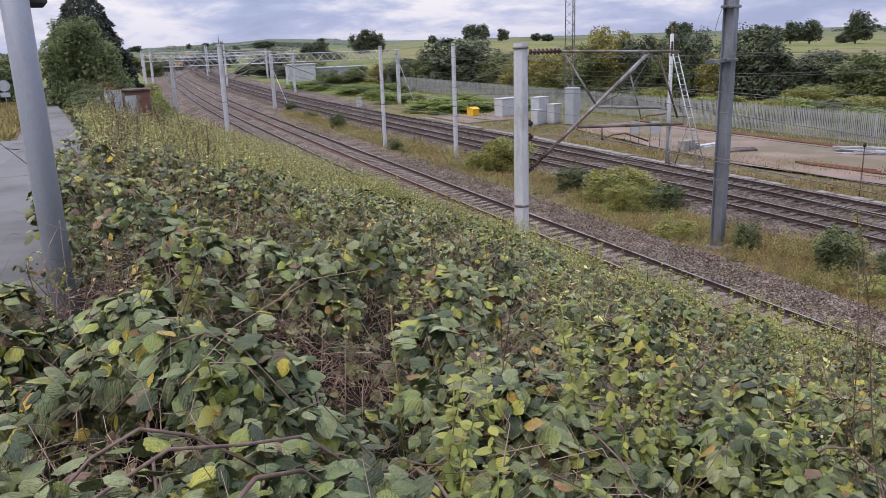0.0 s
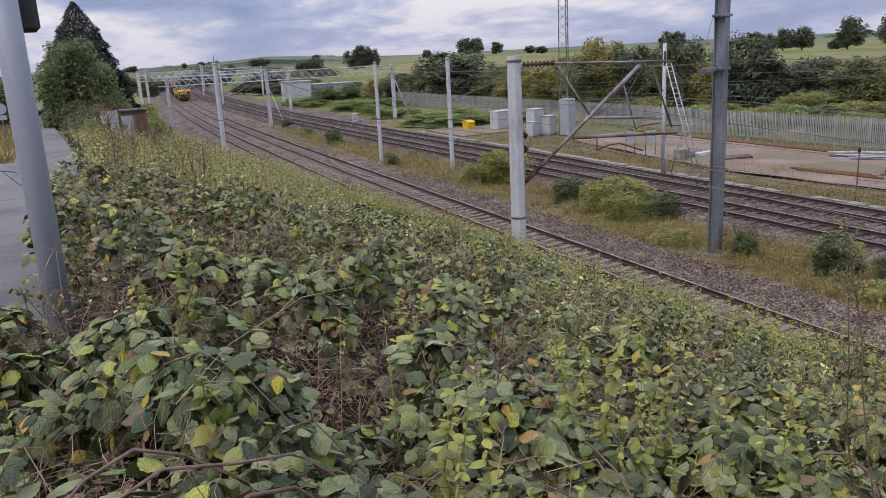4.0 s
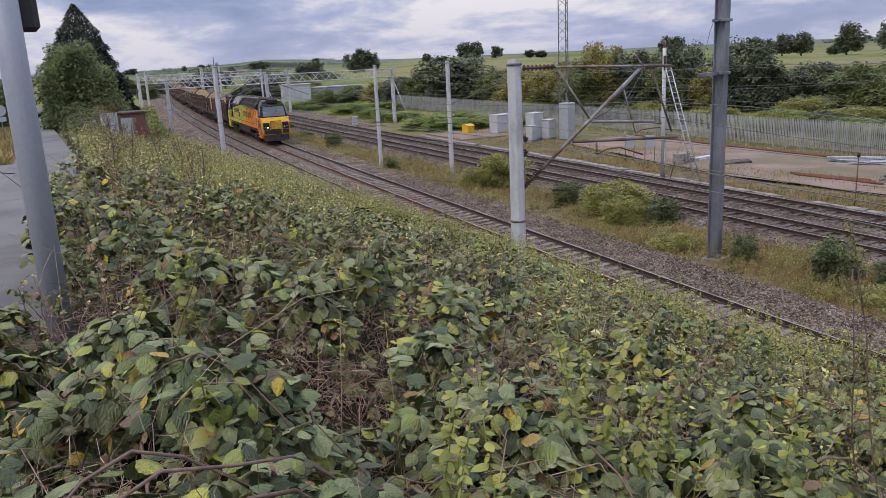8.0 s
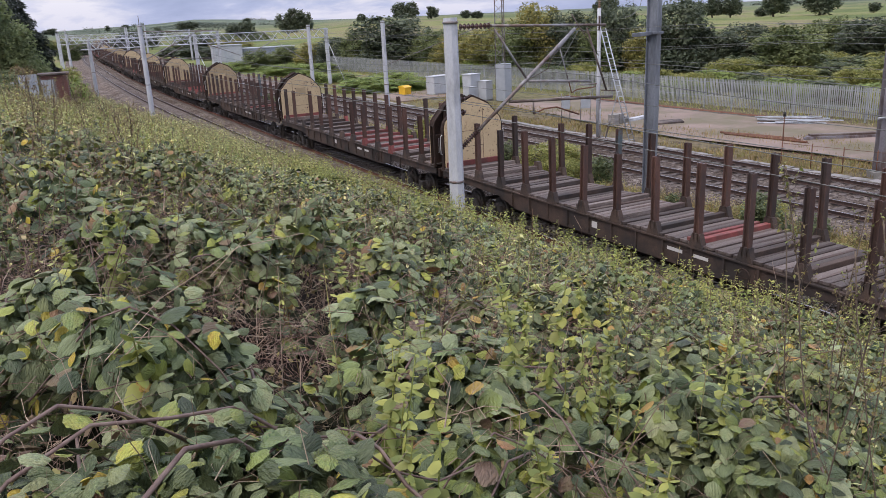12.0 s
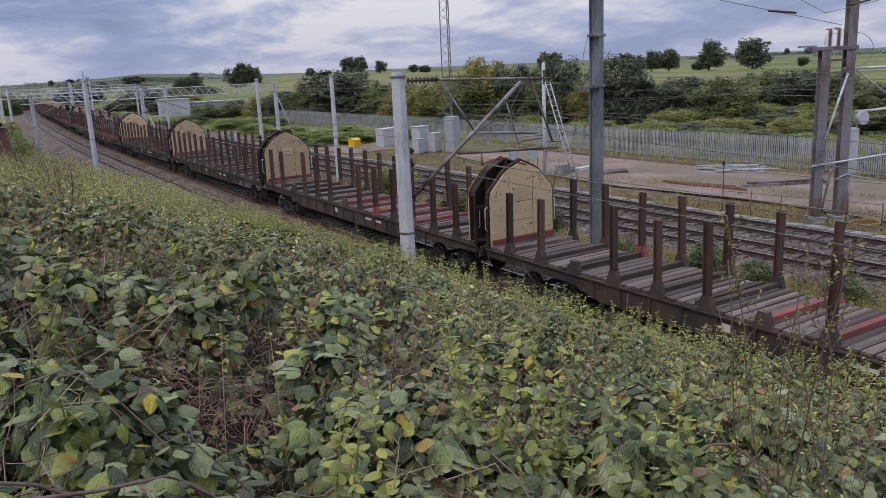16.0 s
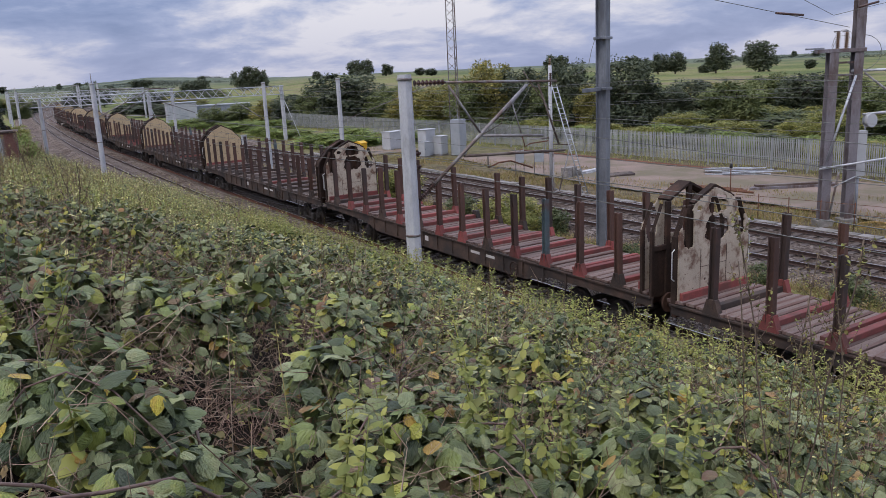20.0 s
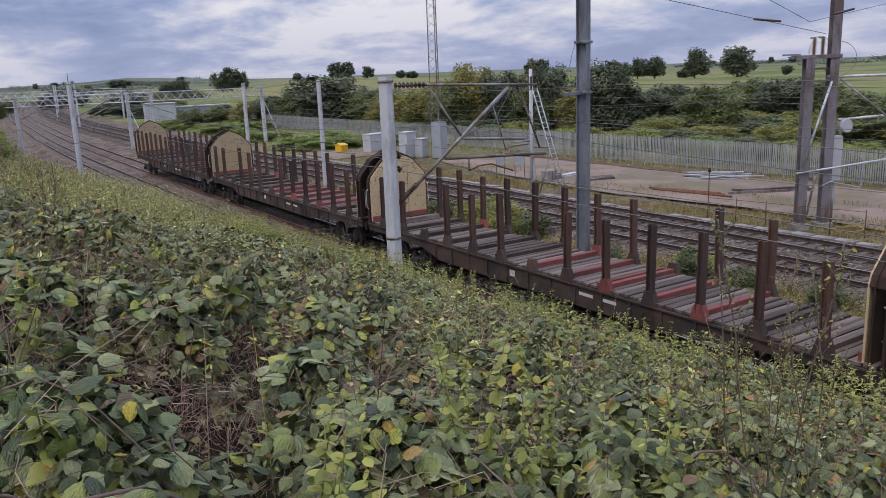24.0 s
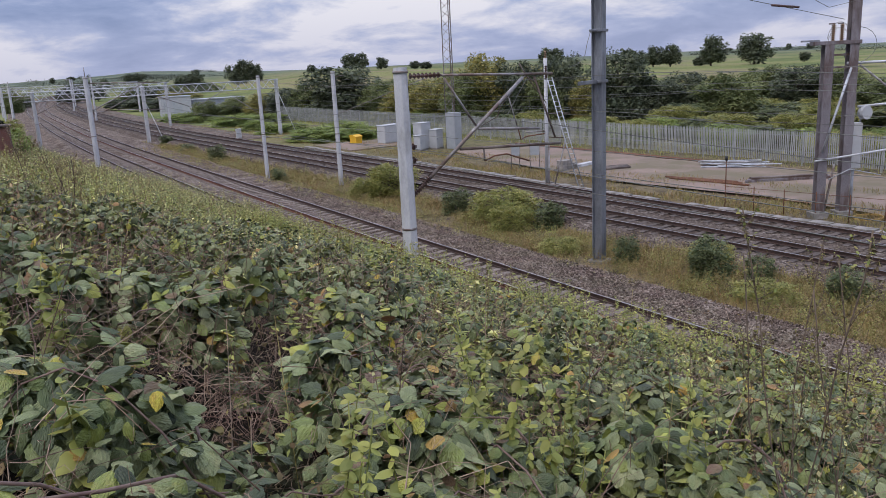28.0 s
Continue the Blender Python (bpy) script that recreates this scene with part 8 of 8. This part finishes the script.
# bindweed tendrils round the foot of the signal post
vine = empty("climbing_bindweed", pose(-0.18, 5.55, 6.1), "thin bindweed tendrils with small leaves round the grey post", "weed")
for k in range(7):
    a0, turn, hgt, out = R.uniform(0, 6.28), R.uniform(-2.2, 2.2), R.uniform(0.3, 0.85), R.uniform(0.1, 0.32)
    pts = [((0.1 + out * q) * math.cos(a0 + turn * q), (0.1 + out * q) * math.sin(a0 + turn * q), hgt * q - 0.25 * q ** 4 * out * 4) for q in np.linspace(0, 1, 10)]
    part("tendril", pathtube(pts, 0.0025, 5), M_STALK, vine)
    q = R.uniform(0.25, 1.0, 16)
    at_ = along(np.array(pts), q)
    co, tri, uv = scatter(NETTLE_T, at_, rot(R.uniform(0, 6.28, 16), R.normal(-0.4, 0.5, 16), R.normal(0, 0.5, 16)), R.uniform(0.02, 0.045, 16), np.full(16, 0.9))
    tagged(part("foliage", fast_mesh("foliage", co, tri, (M_WEED if k % 2 else M_SHRUB,), uv, True), None, vine), kind="stuff")


# ---- shrubs and trees ----
def crown(lobes, n, leaf, rng, rise=-0.1):
    """Leaves on and in a set of lobes (x, y, z, rx, ry, rz); rise tips the leaves upwards."""
    w = np.array([l[3] * l[5] for l in lobes])
    pick = rng.choice(len(lobes), n, p=w / w.sum())
    L = np.array(lobes)[pick]
    d = rng.normal(size=(n, 3))
    d /= np.linalg.norm(d, axis=1, keepdims=True)
    rad = np.where(rng.random(n) < 0.22, rng.uniform(0.15, 0.75, n), 0.78 + 0.28 * rng.random(n) ** 0.7)
    rad *= 1 + 0.11 * np.sin(5 * d[:, 0] + 3 * d[:, 2] + pick) + 0.07 * np.sin(9 * d[:, 1] - 4 * d[:, 2])
    p = L[:, :3] + d * L[:, 3:] * rad[:, None]
    yaw = np.arctan2(-d[:, 0], d[:, 1]) + rng.normal(0, 0.8, n)
    return scatter(FAR_T, p, rot(yaw, rng.normal(rise, 0.5, n), rng.normal(0, 0.5, n)), leaf * rng.uniform(0.6, 1.3, n) * np.where(rad < 0.7, 2.0, 1.0), rng.uniform(0.8, 1.3, n))


def lobed(rng, k, w, h, base):
    """A heart and k rounded boughs round it, small ones towards the top and the rim."""
    tall = h - base
    out = [(0, 0, base + tall * 0.48, w * 0.30, w * 0.30, tall * 0.40)]
    for i in range(k):
        a = 2.4 * i + rng.uniform(-0.5, 0.5)
        f = (i + 0.5) / k
        girth = math.sin(math.pi * (0.16 + 0.74 * f)) ** 0.6
        q = w * 0.36 * girth * rng.uniform(0.6, 1.08)
        rr = w * rng.uniform(0.09, 0.19) * (1.1 - 0.35 * f)
        out.append((q * math.cos(a), q * math.sin(a), base + tall * (0.12 + 0.76 * f), rr, rr, rr * tall / w * rng.uniform(0.8, 1.15)))
    if base < 0.01:
        # branches down to the ground
        for i in range(7):
            a = 2 * math.pi * i / 7 + rng.uniform(-0.3, 0.3)
            q = rng.uniform(0.24, 0.32) * w
            out.append((q * math.cos(a), q * math.sin(a), 0.12 * h, 0.17 * w, 0.17 * w, 0.16 * h))
    return out


def tree(name, w, h, base, n, leaf, mat, seed, label, category="tree", lobes=9, rise=-0.1):
    rng = np.random.default_rng(seed)
    th = empty(name, pose(0, 0, -900), label, category)
    bm = bmesh.new()
    top = base + (h - base) * 0.6
    bm_tube(bm, (0, 0, -0.4), (0.1, 0, top * 0.5), 0.035 * h, 0.026 * h, 8)
    bm_tube(bm, (0.1, 0, top * 0.5), (0, 0.1, top), 0.026 * h, 0.012 * h, 8)
    lb = lobed(rng, lobes, w, h, base)
    for l in lb[1:]:
        bm_tube(bm, (0.05, 0, max(0.2, l[2] * 0.55)), (l[0] * 0.8, l[1] * 0.8, l[2]), 0.012 * h, 0.004 * h, 5)
    tagged(part("trunk", bm, M_BARK, th), kind="stuff" if category != "tree" else "")
    co, tri, uv = crown(lb, n, leaf, rng, rise)
    part("crown", fast_mesh("crown", co, tri, (mat,)), None, th)
    return th


def conifer(w, h, n, seed):
    rng = np.random.default_rng(seed)
    th = empty("conifer", pose(0, 0, -900), "tall dark conifer with drooping sprays", "tree")
    part("trunk", tube((0, 0, -0.4), (0, 0, h * 0.96), 0.03 * h, 0.004 * h, 8), M_BARK, th)
    f = rng.random(n) ** 0.62
    z = h * (1 - f)
    tier = np.floor(z / h * 22)
    rad = w / 2 * (1 - (1 - f) ** 2.1) * (0.5 + 0.52 * rng.random(n) ** 0.45) * (1 + 0.08 * np.sin(tier * 2.3 + 0.6) * (f > 0.1))
    a = rng.uniform(0, 2 * np.pi, n)
    rad *= 1 + 0.07 * np.sin(3 * a + 0.5 * tier) + 0.06 * np.sin(7 * a)
    p = np.stack([rad * np.cos(a), rad * np.sin(a), np.maximum(z, 0.6) + 0.3], -1)
    co, tri, uv = scatter(FAR_T, p, rot(a - np.pi / 2, rng.normal(-0.35, 0.35, n), rng.normal(0, 0.4, n)), rng.uniform(0.3, 0.6, n) * (0.5 + 0.5 * f), rng.uniform(0.6, 1.0, n))
    part("crown", fast_mesh("crown", co, tri, (M_CONIFER,)), None, th)
    return th


def plant(proto, x, y, sx, sz, turn=0.0, label="", z=None):
    z = float(ground_z(x, y)) if z is None else z
    ob = copy_thing(proto, pose(x, y, z, 0, 0, turn) @ Matrix.Diagonal((sx, sx, sz, 1)))
    if label:
        ob["label"] = label
    return ob


def polar(az, r):
    return r * math.sin(radians(az)), r * math.cos(radians(az))


# unit plants: 1 m wide and 1 m high, scaled where they stand
P_DARK = [tree("tree", 1, 1, -0.06, 12000, 0.037, M_DARKLEAF, 40 + k, "dark broad-leaved tree behind the yard fence", lobes=26) for k in range(2)]
P_MID = [tree("tree", 1, 1, -0.06, 12000, 0.037, M_MIDLEAF, 50 + k, "green broad-leaved tree with an uneven crown", lobes=26) for k in range(2)]
P_OLIVE = [tree("tree", 1, 1, -0.06, 11000, 0.036, M_OLIVE, 60 + k, "olive and yellowing tree beyond the fence", lobes=30, rise=0.4) for k in range(2)]
P_OAK = [tree("field_tree", 1, 1, 0.04, 2600, 0.066, M_DARKLEAF, 70 + k, "distant dark field tree on the hill", lobes=14) for k in range(3)]
P_SHRUB = [tree("shrub", 1, 1, 0.0, 4500, 0.048, M_SHRUB, 80 + k, "dark green leafy shrub by the tracks", "shrub", 18, 0.2) for k in range(2)]
P_BROOM = [tree("shrub", 1, 1, 0.0, 9000, 0.032, M_BROOM, 85 + k, "yellow-green shrub between the lines", "shrub", 34, 1.1) for k in range(2)]
P_RUSSET = tree("shrub", 1, 1, 0.0, 6000, 0.04, M_RUSSET, 90, "russet autumn shrub by the lane", "shrub")
P_PATCH = [tree("bramble_mound", 1, 1, 0.0, 4500, 0.042, M_PATCH, 95 + k, "low mound of bright green bramble", "bramble", 14) for k in range(2)]
P_LIGHT = [tree("tree", 1, 1, -0.06, 26000, 0.030, leafmat("pale_green_tree_leaf", ((0.0, (0.12, 0.152, 0.065)), (0.5, (0.19, 0.23, 0.10)), (1.0, (0.28, 0.315, 0.145))), 0.6, 0.4), 65, "leafy pale green tree in front of the conifer", lobes=30)]
P_CON = conifer(9.6, 14.2, 42000, 33)
PROTOS = [*P_LIGHT, *P_DARK, *P_MID, *P_OLIVE, *P_OAK, *P_SHRUB, *P_BROOM, P_RUSSET, *P_PATCH]

rt = random.Random(77)
# the belt of trees behind the yard fence: bearing, distance, width, height, kind
for az, r, w, h, kind in ((16.5, 152, 7, 3.6, P_MID), (18.5, 150, 8, 4.2, P_MID), (20.3, 146, 8, 4.6, P_OLIVE), (22.0, 140, 9, 5.6, P_DARK), (23.6, 136, 8, 6.6, P_MID), (26.0, 130, 14.5, 9.0, P_DARK), (28.6, 126, 8, 6.0, P_MID),
                          (30.4, 118, 9, 6.0, P_OLIVE), (32.4, 112, 9, 6.4, P_OLIVE), (34.6, 106, 7, 7.0, P_MID), (36.2, 108, 9, 9.6, P_OLIVE), (38.3, 106, 8, 8.4, P_DARK), (40.2, 104, 7, 6.0, P_MID), (41.6, 108, 8.5, 9.0, P_DARK), (43.6, 104, 6, 5.6, P_OLIVE),
                          (45.8, 104, 10, 9.2, P_DARK), (48.2, 104, 7, 5.2, P_DARK), (50.2, 106, 8.5, 5.8, P_DARK), (52.9, 94, 8.5, 5.8, P_MID), (55.0, 112, 8, 6.0, P_MID), (57.2, 108, 9.5, 6.0, P_DARK), (60.0, 106, 8, 5.4, P_MID), (62.5, 92, 9, 4.6, P_MID), (66.0, 92, 10, 5.5, P_DARK), (70.0, 88, 10, 6.0, P_MID),
                          (47.0, 140, 12, 4.0, P_MID), (51.5, 140, 12, 4.0, P_OLIVE), (55.5, 145, 14, 4.5, P_MID), (59.5, 140, 13, 4.0, P_OLIVE), (34.0, 150, 16, 6.5, P_MID), (39.5, 150, 14, 7.0, P_OLIVE), (30.0, 160, 12, 5.0, P_MID)):
    x, y = polar(az, r)
    plant(kind[rt.randrange(2)], x, y, w, h, rt.uniform(0, 360), z=max(-0.55, float(ground_z(x, y)) - 0.3))
# low scrub along the back of the fence
for i in range(46):
    az = 17 + i * 1.12
    x = 53.0 + rt.uniform(0, 9)
    y = x / math.tan(radians(az))
    if y > 175:
        continue
    plant((P_BROOM + P_PATCH + P_SHRUB)[rt.randrange(6)], x + float(bend(y)) * 0.8, y, rt.uniform(4, 7), rt.uniform(1.2, 2.2), rt.uniform(0, 360), "low scrub behind the palisade fence", z=-0.55)
# rough scrub on the slope beyond the end of the yard
for i in range(30):
    x, y = polar(49.5 + 0.62 * i, rt.uniform(80, 104))
    plant((P_BROOM + P_SHRUB + P_OLIVE)[rt.randrange(6)], x, y, rt.uniform(5, 9), rt.uniform(1.2, 2.6), rt.uniform(0, 360), "rough olive scrub beyond the yard fence", z=-0.55)
# trees along the skyline
for az, w, h, r in ((15.2, 9, 7, 330), (16.0, 8, 7.5, 330), (18.6, 9, 9, 345), (19.4, 11, 10, 345), (20.1, 6, 8, 345), (23.9, 5, 4, 345), (26.6, 9, 7.5, 352), (27.4, 8, 7.5, 352), (28.9, 7, 5.5, 352), (31.2, 6, 3.6, 350), (32.0, 7, 3.4, 350), (40.6, 9, 9, 352), (41.3, 8, 8.5, 352), (46.2, 8, 7.5, 352), (46.9, 8, 7.5, 352), (48.0, 10, 9, 350), (49.1, 11, 9.5, 350),
                     (51.8, 13, 12, 335), (54.3, 16, 12.5, 335), (57.5, 6, 4, 350), (60.0, 5, 3, 350), (64.5, 9, 8, 345), (68.0, 11, 9, 345)):
    x, y = polar(az, r)
    plant(P_OAK[rt.randrange(3)], x, y, w, h, rt.uniform(0, 360))
# hedges and woods on the far fields
for i in range(16):
    az, r = rt.uniform(3, 16) if i % 2 else rt.uniform(50, 68), rt.uniform(500, 1500)
    x, y = polar(az, r)
    plant(P_OAK[rt.randrange(3)], x, y, rt.uniform(9, 22), rt.uniform(5, 10), rt.uniform(0, 360), "far hedgerow tree on the fields")
for az, r, w, h in ((4.6, 260, 8, 6.5), (5.3, 300, 7, 5), (7.6, 330, 8, 6), (8.3, 330, 9, 8), (9.0, 335, 9, 8.5), (9.7, 340, 7, 7), (11.8, 300, 12, 5.5), (13.0, 290, 14, 5.5), (14.4, 260, 9, 5.0), (11.0, 230, 10, 3.0), (12.3, 215, 10, 3.2), (13.8, 205, 10, 3.4), (15.4, 190, 11, 3.4)):
    x, y = polar(az, r)
    plant((P_OAK + P_MID)[rt.randrange(5)], x, y, w, h, rt.uniform(0, 360), "distant tree beyond the curve of the tracks", z=-0.5)

for i in range(44):
    az = rt.uniform(2.5, 17)
    x, y = polar(az, rt.uniform(190, 420))
    if x - float(bend(y)) > 8 and x - float(bend(y)) < 45:
        continue
    plant((P_MID + P_OLIVE + P_SHRUB)[rt.randrange(6)], x, y, rt.uniform(7, 13), rt.uniform(3, 6.0), rt.uniform(0, 360), "distant scrub beside the curving railway", z=-0.6)

# far woods and hedges as one growth
pts = []
for i in range(56):
    az = rt.uniform(-8, 17) if i % 3 else rt.uniform(52, 70)
    r = 700 * (3.2 ** rt.random())
    x, y = polar(az, r)
    a = rt.uniform(0, math.pi)
    ln = rt.uniform(20, 120) * (1 if rt.random() < 0.75 else 0.3)
    k = int(ln * 6) + 60
    q = np.random.default_rng(i).normal(0, 1, (k, 4))
    s = np.linspace(-0.5, 0.5, k) * ln
    wide = rt.uniform(0.8, 2.2)
    px_, py_ = x + np.cos(a) * s + q[:, 0] * wide, y + np.sin(a) * s + q[:, 1] * wide
    pts.append(np.stack([px_, py_, ground_z(px_, py_) + np.abs(q[:, 2]) * rt.uniform(1.0, 2.6)], -1))
pts = np.concatenate(pts)
n = len(pts)
co, tri, uv = scatter(CARD_T, pts, rot(R.uniform(0, 6.28, n), R.normal(0.6, 0.6, n), R.normal(0, 0.5, n)), R.uniform(0.8, 1.5, n), np.full(n, 1.3))
tagged(part("far_woodland", fast_mesh("far_woodland", co, tri, (leafmat("grey_green_far_wood", ((0.0, (0.07, 0.085, 0.06)), (0.5, (0.10, 0.115, 0.08)), (1.0, (0.13, 0.14, 0.095))), 0.8, 0.0),)), None), "far hedges and copses on the hills", "woodland", kind="stuff")

# beside the lane
plant(P_CON, 1.5, 100.0, 1.0, 1.0, 20)
for x, y, w, h, kind in ((0.6, 84, 8.4, 9.4, P_LIGHT[0]), (0.6, 94, 5.0, 6.5, P_MID[1]), (3.6, 92, 4.6, 4.6, P_MID[1]), (4.6, 104, 5.0, 5.6, P_DARK[0]), (6.2, 112, 4.5, 3.6, P_SHRUB[0]), (0.3, 70, 3.0, 2.6, P_SHRUB[1]), (1.0, 74, 3.4, 2.9, P_SHRUB[0]), (0.0, 79, 3.0, 3.4, P_SHRUB[0]), (0.3, 64, 2.6, 2.0, P_SHRUB[1]), (0.7, 59, 2.4, 1.9, P_SHRUB[0]), (0.9, 55, 2.2, 1.7, P_SHRUB[1]), (1.0, 51, 2.0, 1.5, P_SHRUB[0]), (-0.2, 88, 3.2, 3.2, P_SHRUB[1]),
                        (2.2, 76, 4.2, 3.5, P_RUSSET), (4.0, 78, 4.0, 3.1, P_RUSSET), (1.2, 69, 2.8, 2.5, P_SHRUB[1]), (0.0, 66.5, 2.2, 2.0, P_SHRUB[0]), (6.2, 82, 4.0, 2.6, P_PATCH[0]), (7.2, 92, 5, 2.2, P_PATCH[1]), (8.0, 104, 5, 2.0, P_BROOM[0]), (8.4, 120, 6, 2.4, P_PATCH[0]), (9.5, 138, 7, 3.0, P_BROOM[1]),
                        (-9.0, 62, 5.0, 3.0, P_SHRUB[0]), (-9.6, 70, 6.0, 3.6, P_MID[1]), (-10.5, 84, 7.0, 4.6, P_MID[0]), (-9.0, 98, 7, 4.6, P_SHRUB[1]), (-8.0, 120, 8, 5, P_MID[0]), (-7.6, 56, 3.0, 1.6, P_RUSSET), (-7.4, 50, 3.0, 1.3, P_BROOM[0]), (-12, 110, 9, 6, P_DARK[1])):
    plant(kind, x, y, w, h, rt.uniform(0, 360), z=float(ground_z(x, y)) - 0.1)
# shrubs between the slow and the main lines: centre, width, height, kind
for x, y, w, h, kind in ((22.6, 74.5, 2.2, 1.7, P_SHRUB[0]), (21.1, 55.0, 1.7, 1.25, P_SHRUB[1]), (24.2, 43.5, 4.2, 2.1, P_BROOM[0]), (22.6, 44.0, 2.6, 1.4, P_BROOM[1]), (23.6, 35.2, 2.2, 1.5, P_SHRUB[0]), (24.2, 31.8, 4.6, 1.75, P_BROOM[1]), (23.0, 29.6, 2.6, 1.3, P_BROOM[0]), (24.5, 28.6, 2.0, 1.5, P_SHRUB[1]),
                        (22.3, 21.4, 1.3, 1.25, P_SHRUB[0]), (22.9, 17.9, 2.0, 1.75, P_SHRUB[1]), (23.4, 16.2, 1.3, 1.2, P_SHRUB[0]), (24.0, 13.4, 1.7, 1.2, P_SHRUB[1]), (24.4, 100.5, 2.0, 1.2, P_SHRUB[0]), (23.6, 88.0, 2.4, 0.9, P_SHRUB[1]), (21.6, 24.5, 2.2, 0.7, P_BROOM[0]), (24.9, 19.4, 2.4, 0.8, P_BROOM[1]), (22.0, 15.0, 2.4, 0.7, P_BROOM[0])):
    plant(kind, x, y, w, h, rt.uniform(0, 360), z=-0.6)
# bright bramble between the main lines and the fence
for i in range(26):
    y = 78 + rt.uniform(0, 75)
    x = rt.uniform(37.5, 47) + float(bend(y)) * 0.6
    plant(P_PATCH[i % 2], x, y, rt.uniform(5, 9), rt.uniform(1.1, 1.9), rt.uniform(0, 360), z=-0.6)
for p_ in (*PROTOS, P_CON):
    for o in list(p_.children_recursive) + [p_]:
        bpy.data.objects.remove(o)


# verge grass as one growth of blades
def grass(name, xs, ys, size, mat, label):
    n = len(xs)
    z = np.full(n, -0.58)
    yaw = R.uniform(0, 2 * np.pi, n)
    co, tri, uv = scatter(CARD_T, np.stack([xs, ys, z], -1), rot(yaw, R.normal(1.2, 0.28, n), R.normal(0, 0.3, n)), R.uniform(0.35, 1.25, n) * size, R.uniform(0.07, 0.2, n))
    ob = part(name, fast_mesh(name, co, tri, (mat,)), None)
    return tagged(ob, label, "grass", kind="stuff")


n = 190000
ys = 6 + 100 * R.random(n) ** 2.0
xs = 19.35 + 5.65 * R.beta(1.35, 1.05, n) - np.clip((ys - 40) / 70, 0, 1) * 1.0 + bend(ys)
ok = (np.sin(0.8 * xs + 0.35 * ys) + np.sin(1.7 * xs - 0.6 * ys + 1) + R.normal(0, 0.7, n) > -0.1)
grass("verge_grass", xs[ok], ys[ok], 0.29, M_GRASS, "dry tawny grass on the strip between the lines")
# rank weeds, dock and tawny tufts that stand in the verge
for name, n, share, hh, mat, stem, leaf, per in (
        ("tawny_tuft_growth", 6500, 0.3, (0.35, 0.85), M_GRASS, M_WEED_BROWN, 0.075, 30),
        ("green_tuft_growth", 3000, 0.42, (0.3, 0.9), M_BROOM, M_NETTLE, 0.075, 26),
        ("rusty_dock_growth", 1500, 0.35, (0.4, 0.9), M_WEED_BROWN, M_TWIG, 0.05, 24)):
    ys = 8 + 85 * R.random(n) ** 1.8
    xs = 19.5 + 5.5 * R.random(n) + bend(ys) - np.clip((ys - 40) / 70, 0, 1)
    ok = mounds(xs, ys, 2.2, 12.0 + per + leaf * 100)[0] + R.normal(0, 0.2, n) > share
    xs, ys = xs[ok], ys[ok]
    m = len(xs)
    st_, lv = weed_arrays(xs, ys, np.full(m, -0.6), R.uniform(*hh, m), per, np.full(m, leaf) * (1 + 0.012 * ys), 0.2, 0.22)
    tagged(part(name, fast_mesh(name, *(join([lv, st_])[:2]), (mat,)), None), "rank tufts of weeds and tawny grass between the lines", "weeds", kind="stuff")
n = 110000
ys = 10 + 120 * R.random(n) ** 1.3
xs = 33.8 + 9.2 * R.random(n) ** 1.15 + np.clip((ys - 46) / 40, 0, 1) * R.uniform(0, 10, n) + bend(ys)
ok = (np.sin(0.9 * xs + 0.3 * ys) + np.sin(2.1 * xs - 0.8 * ys) * 0.6 + R.normal(0, 0.5, n) > -0.3 + np.clip((xs - bend(ys) - 38.5) * 0.35, 0, 2))
grass("yard_grass", xs[ok], ys[ok], 0.32, M_GRASS, "dry grass along the edge of the yard")
n = 60000
ys = 15 + 130 * R.random(n)
xs = R.uniform(48.3, 72.0, n) + bend(ys) * 0.8
grass("fence_grass", xs, ys, 0.42, M_BROOM, "rank green grass along the palisade fence")
n = 14000
ys = 30 + 60 * R.random(n)
xs = road_right(ys) - np.where(ys < 38, 3.5, 2.5) - R.random(n) * 5.0
zz = road_z(ys)
co, tri, uv = scatter(FAR_T, np.stack([xs, ys, zz - 0.1], -1), rot(R.uniform(0, 6.28, n), R.normal(1.0, 0.3, n), R.normal(0, 0.3, n)), R.uniform(0.25, 0.6, n), np.full(n, 0.3))
tagged(part("lane_verge_grass", fast_mesh("lane_verge_grass", co, tri, (M_GRASS,)), None), "tawny grass verge beside the lane", "grass", kind="stuff")

motions()
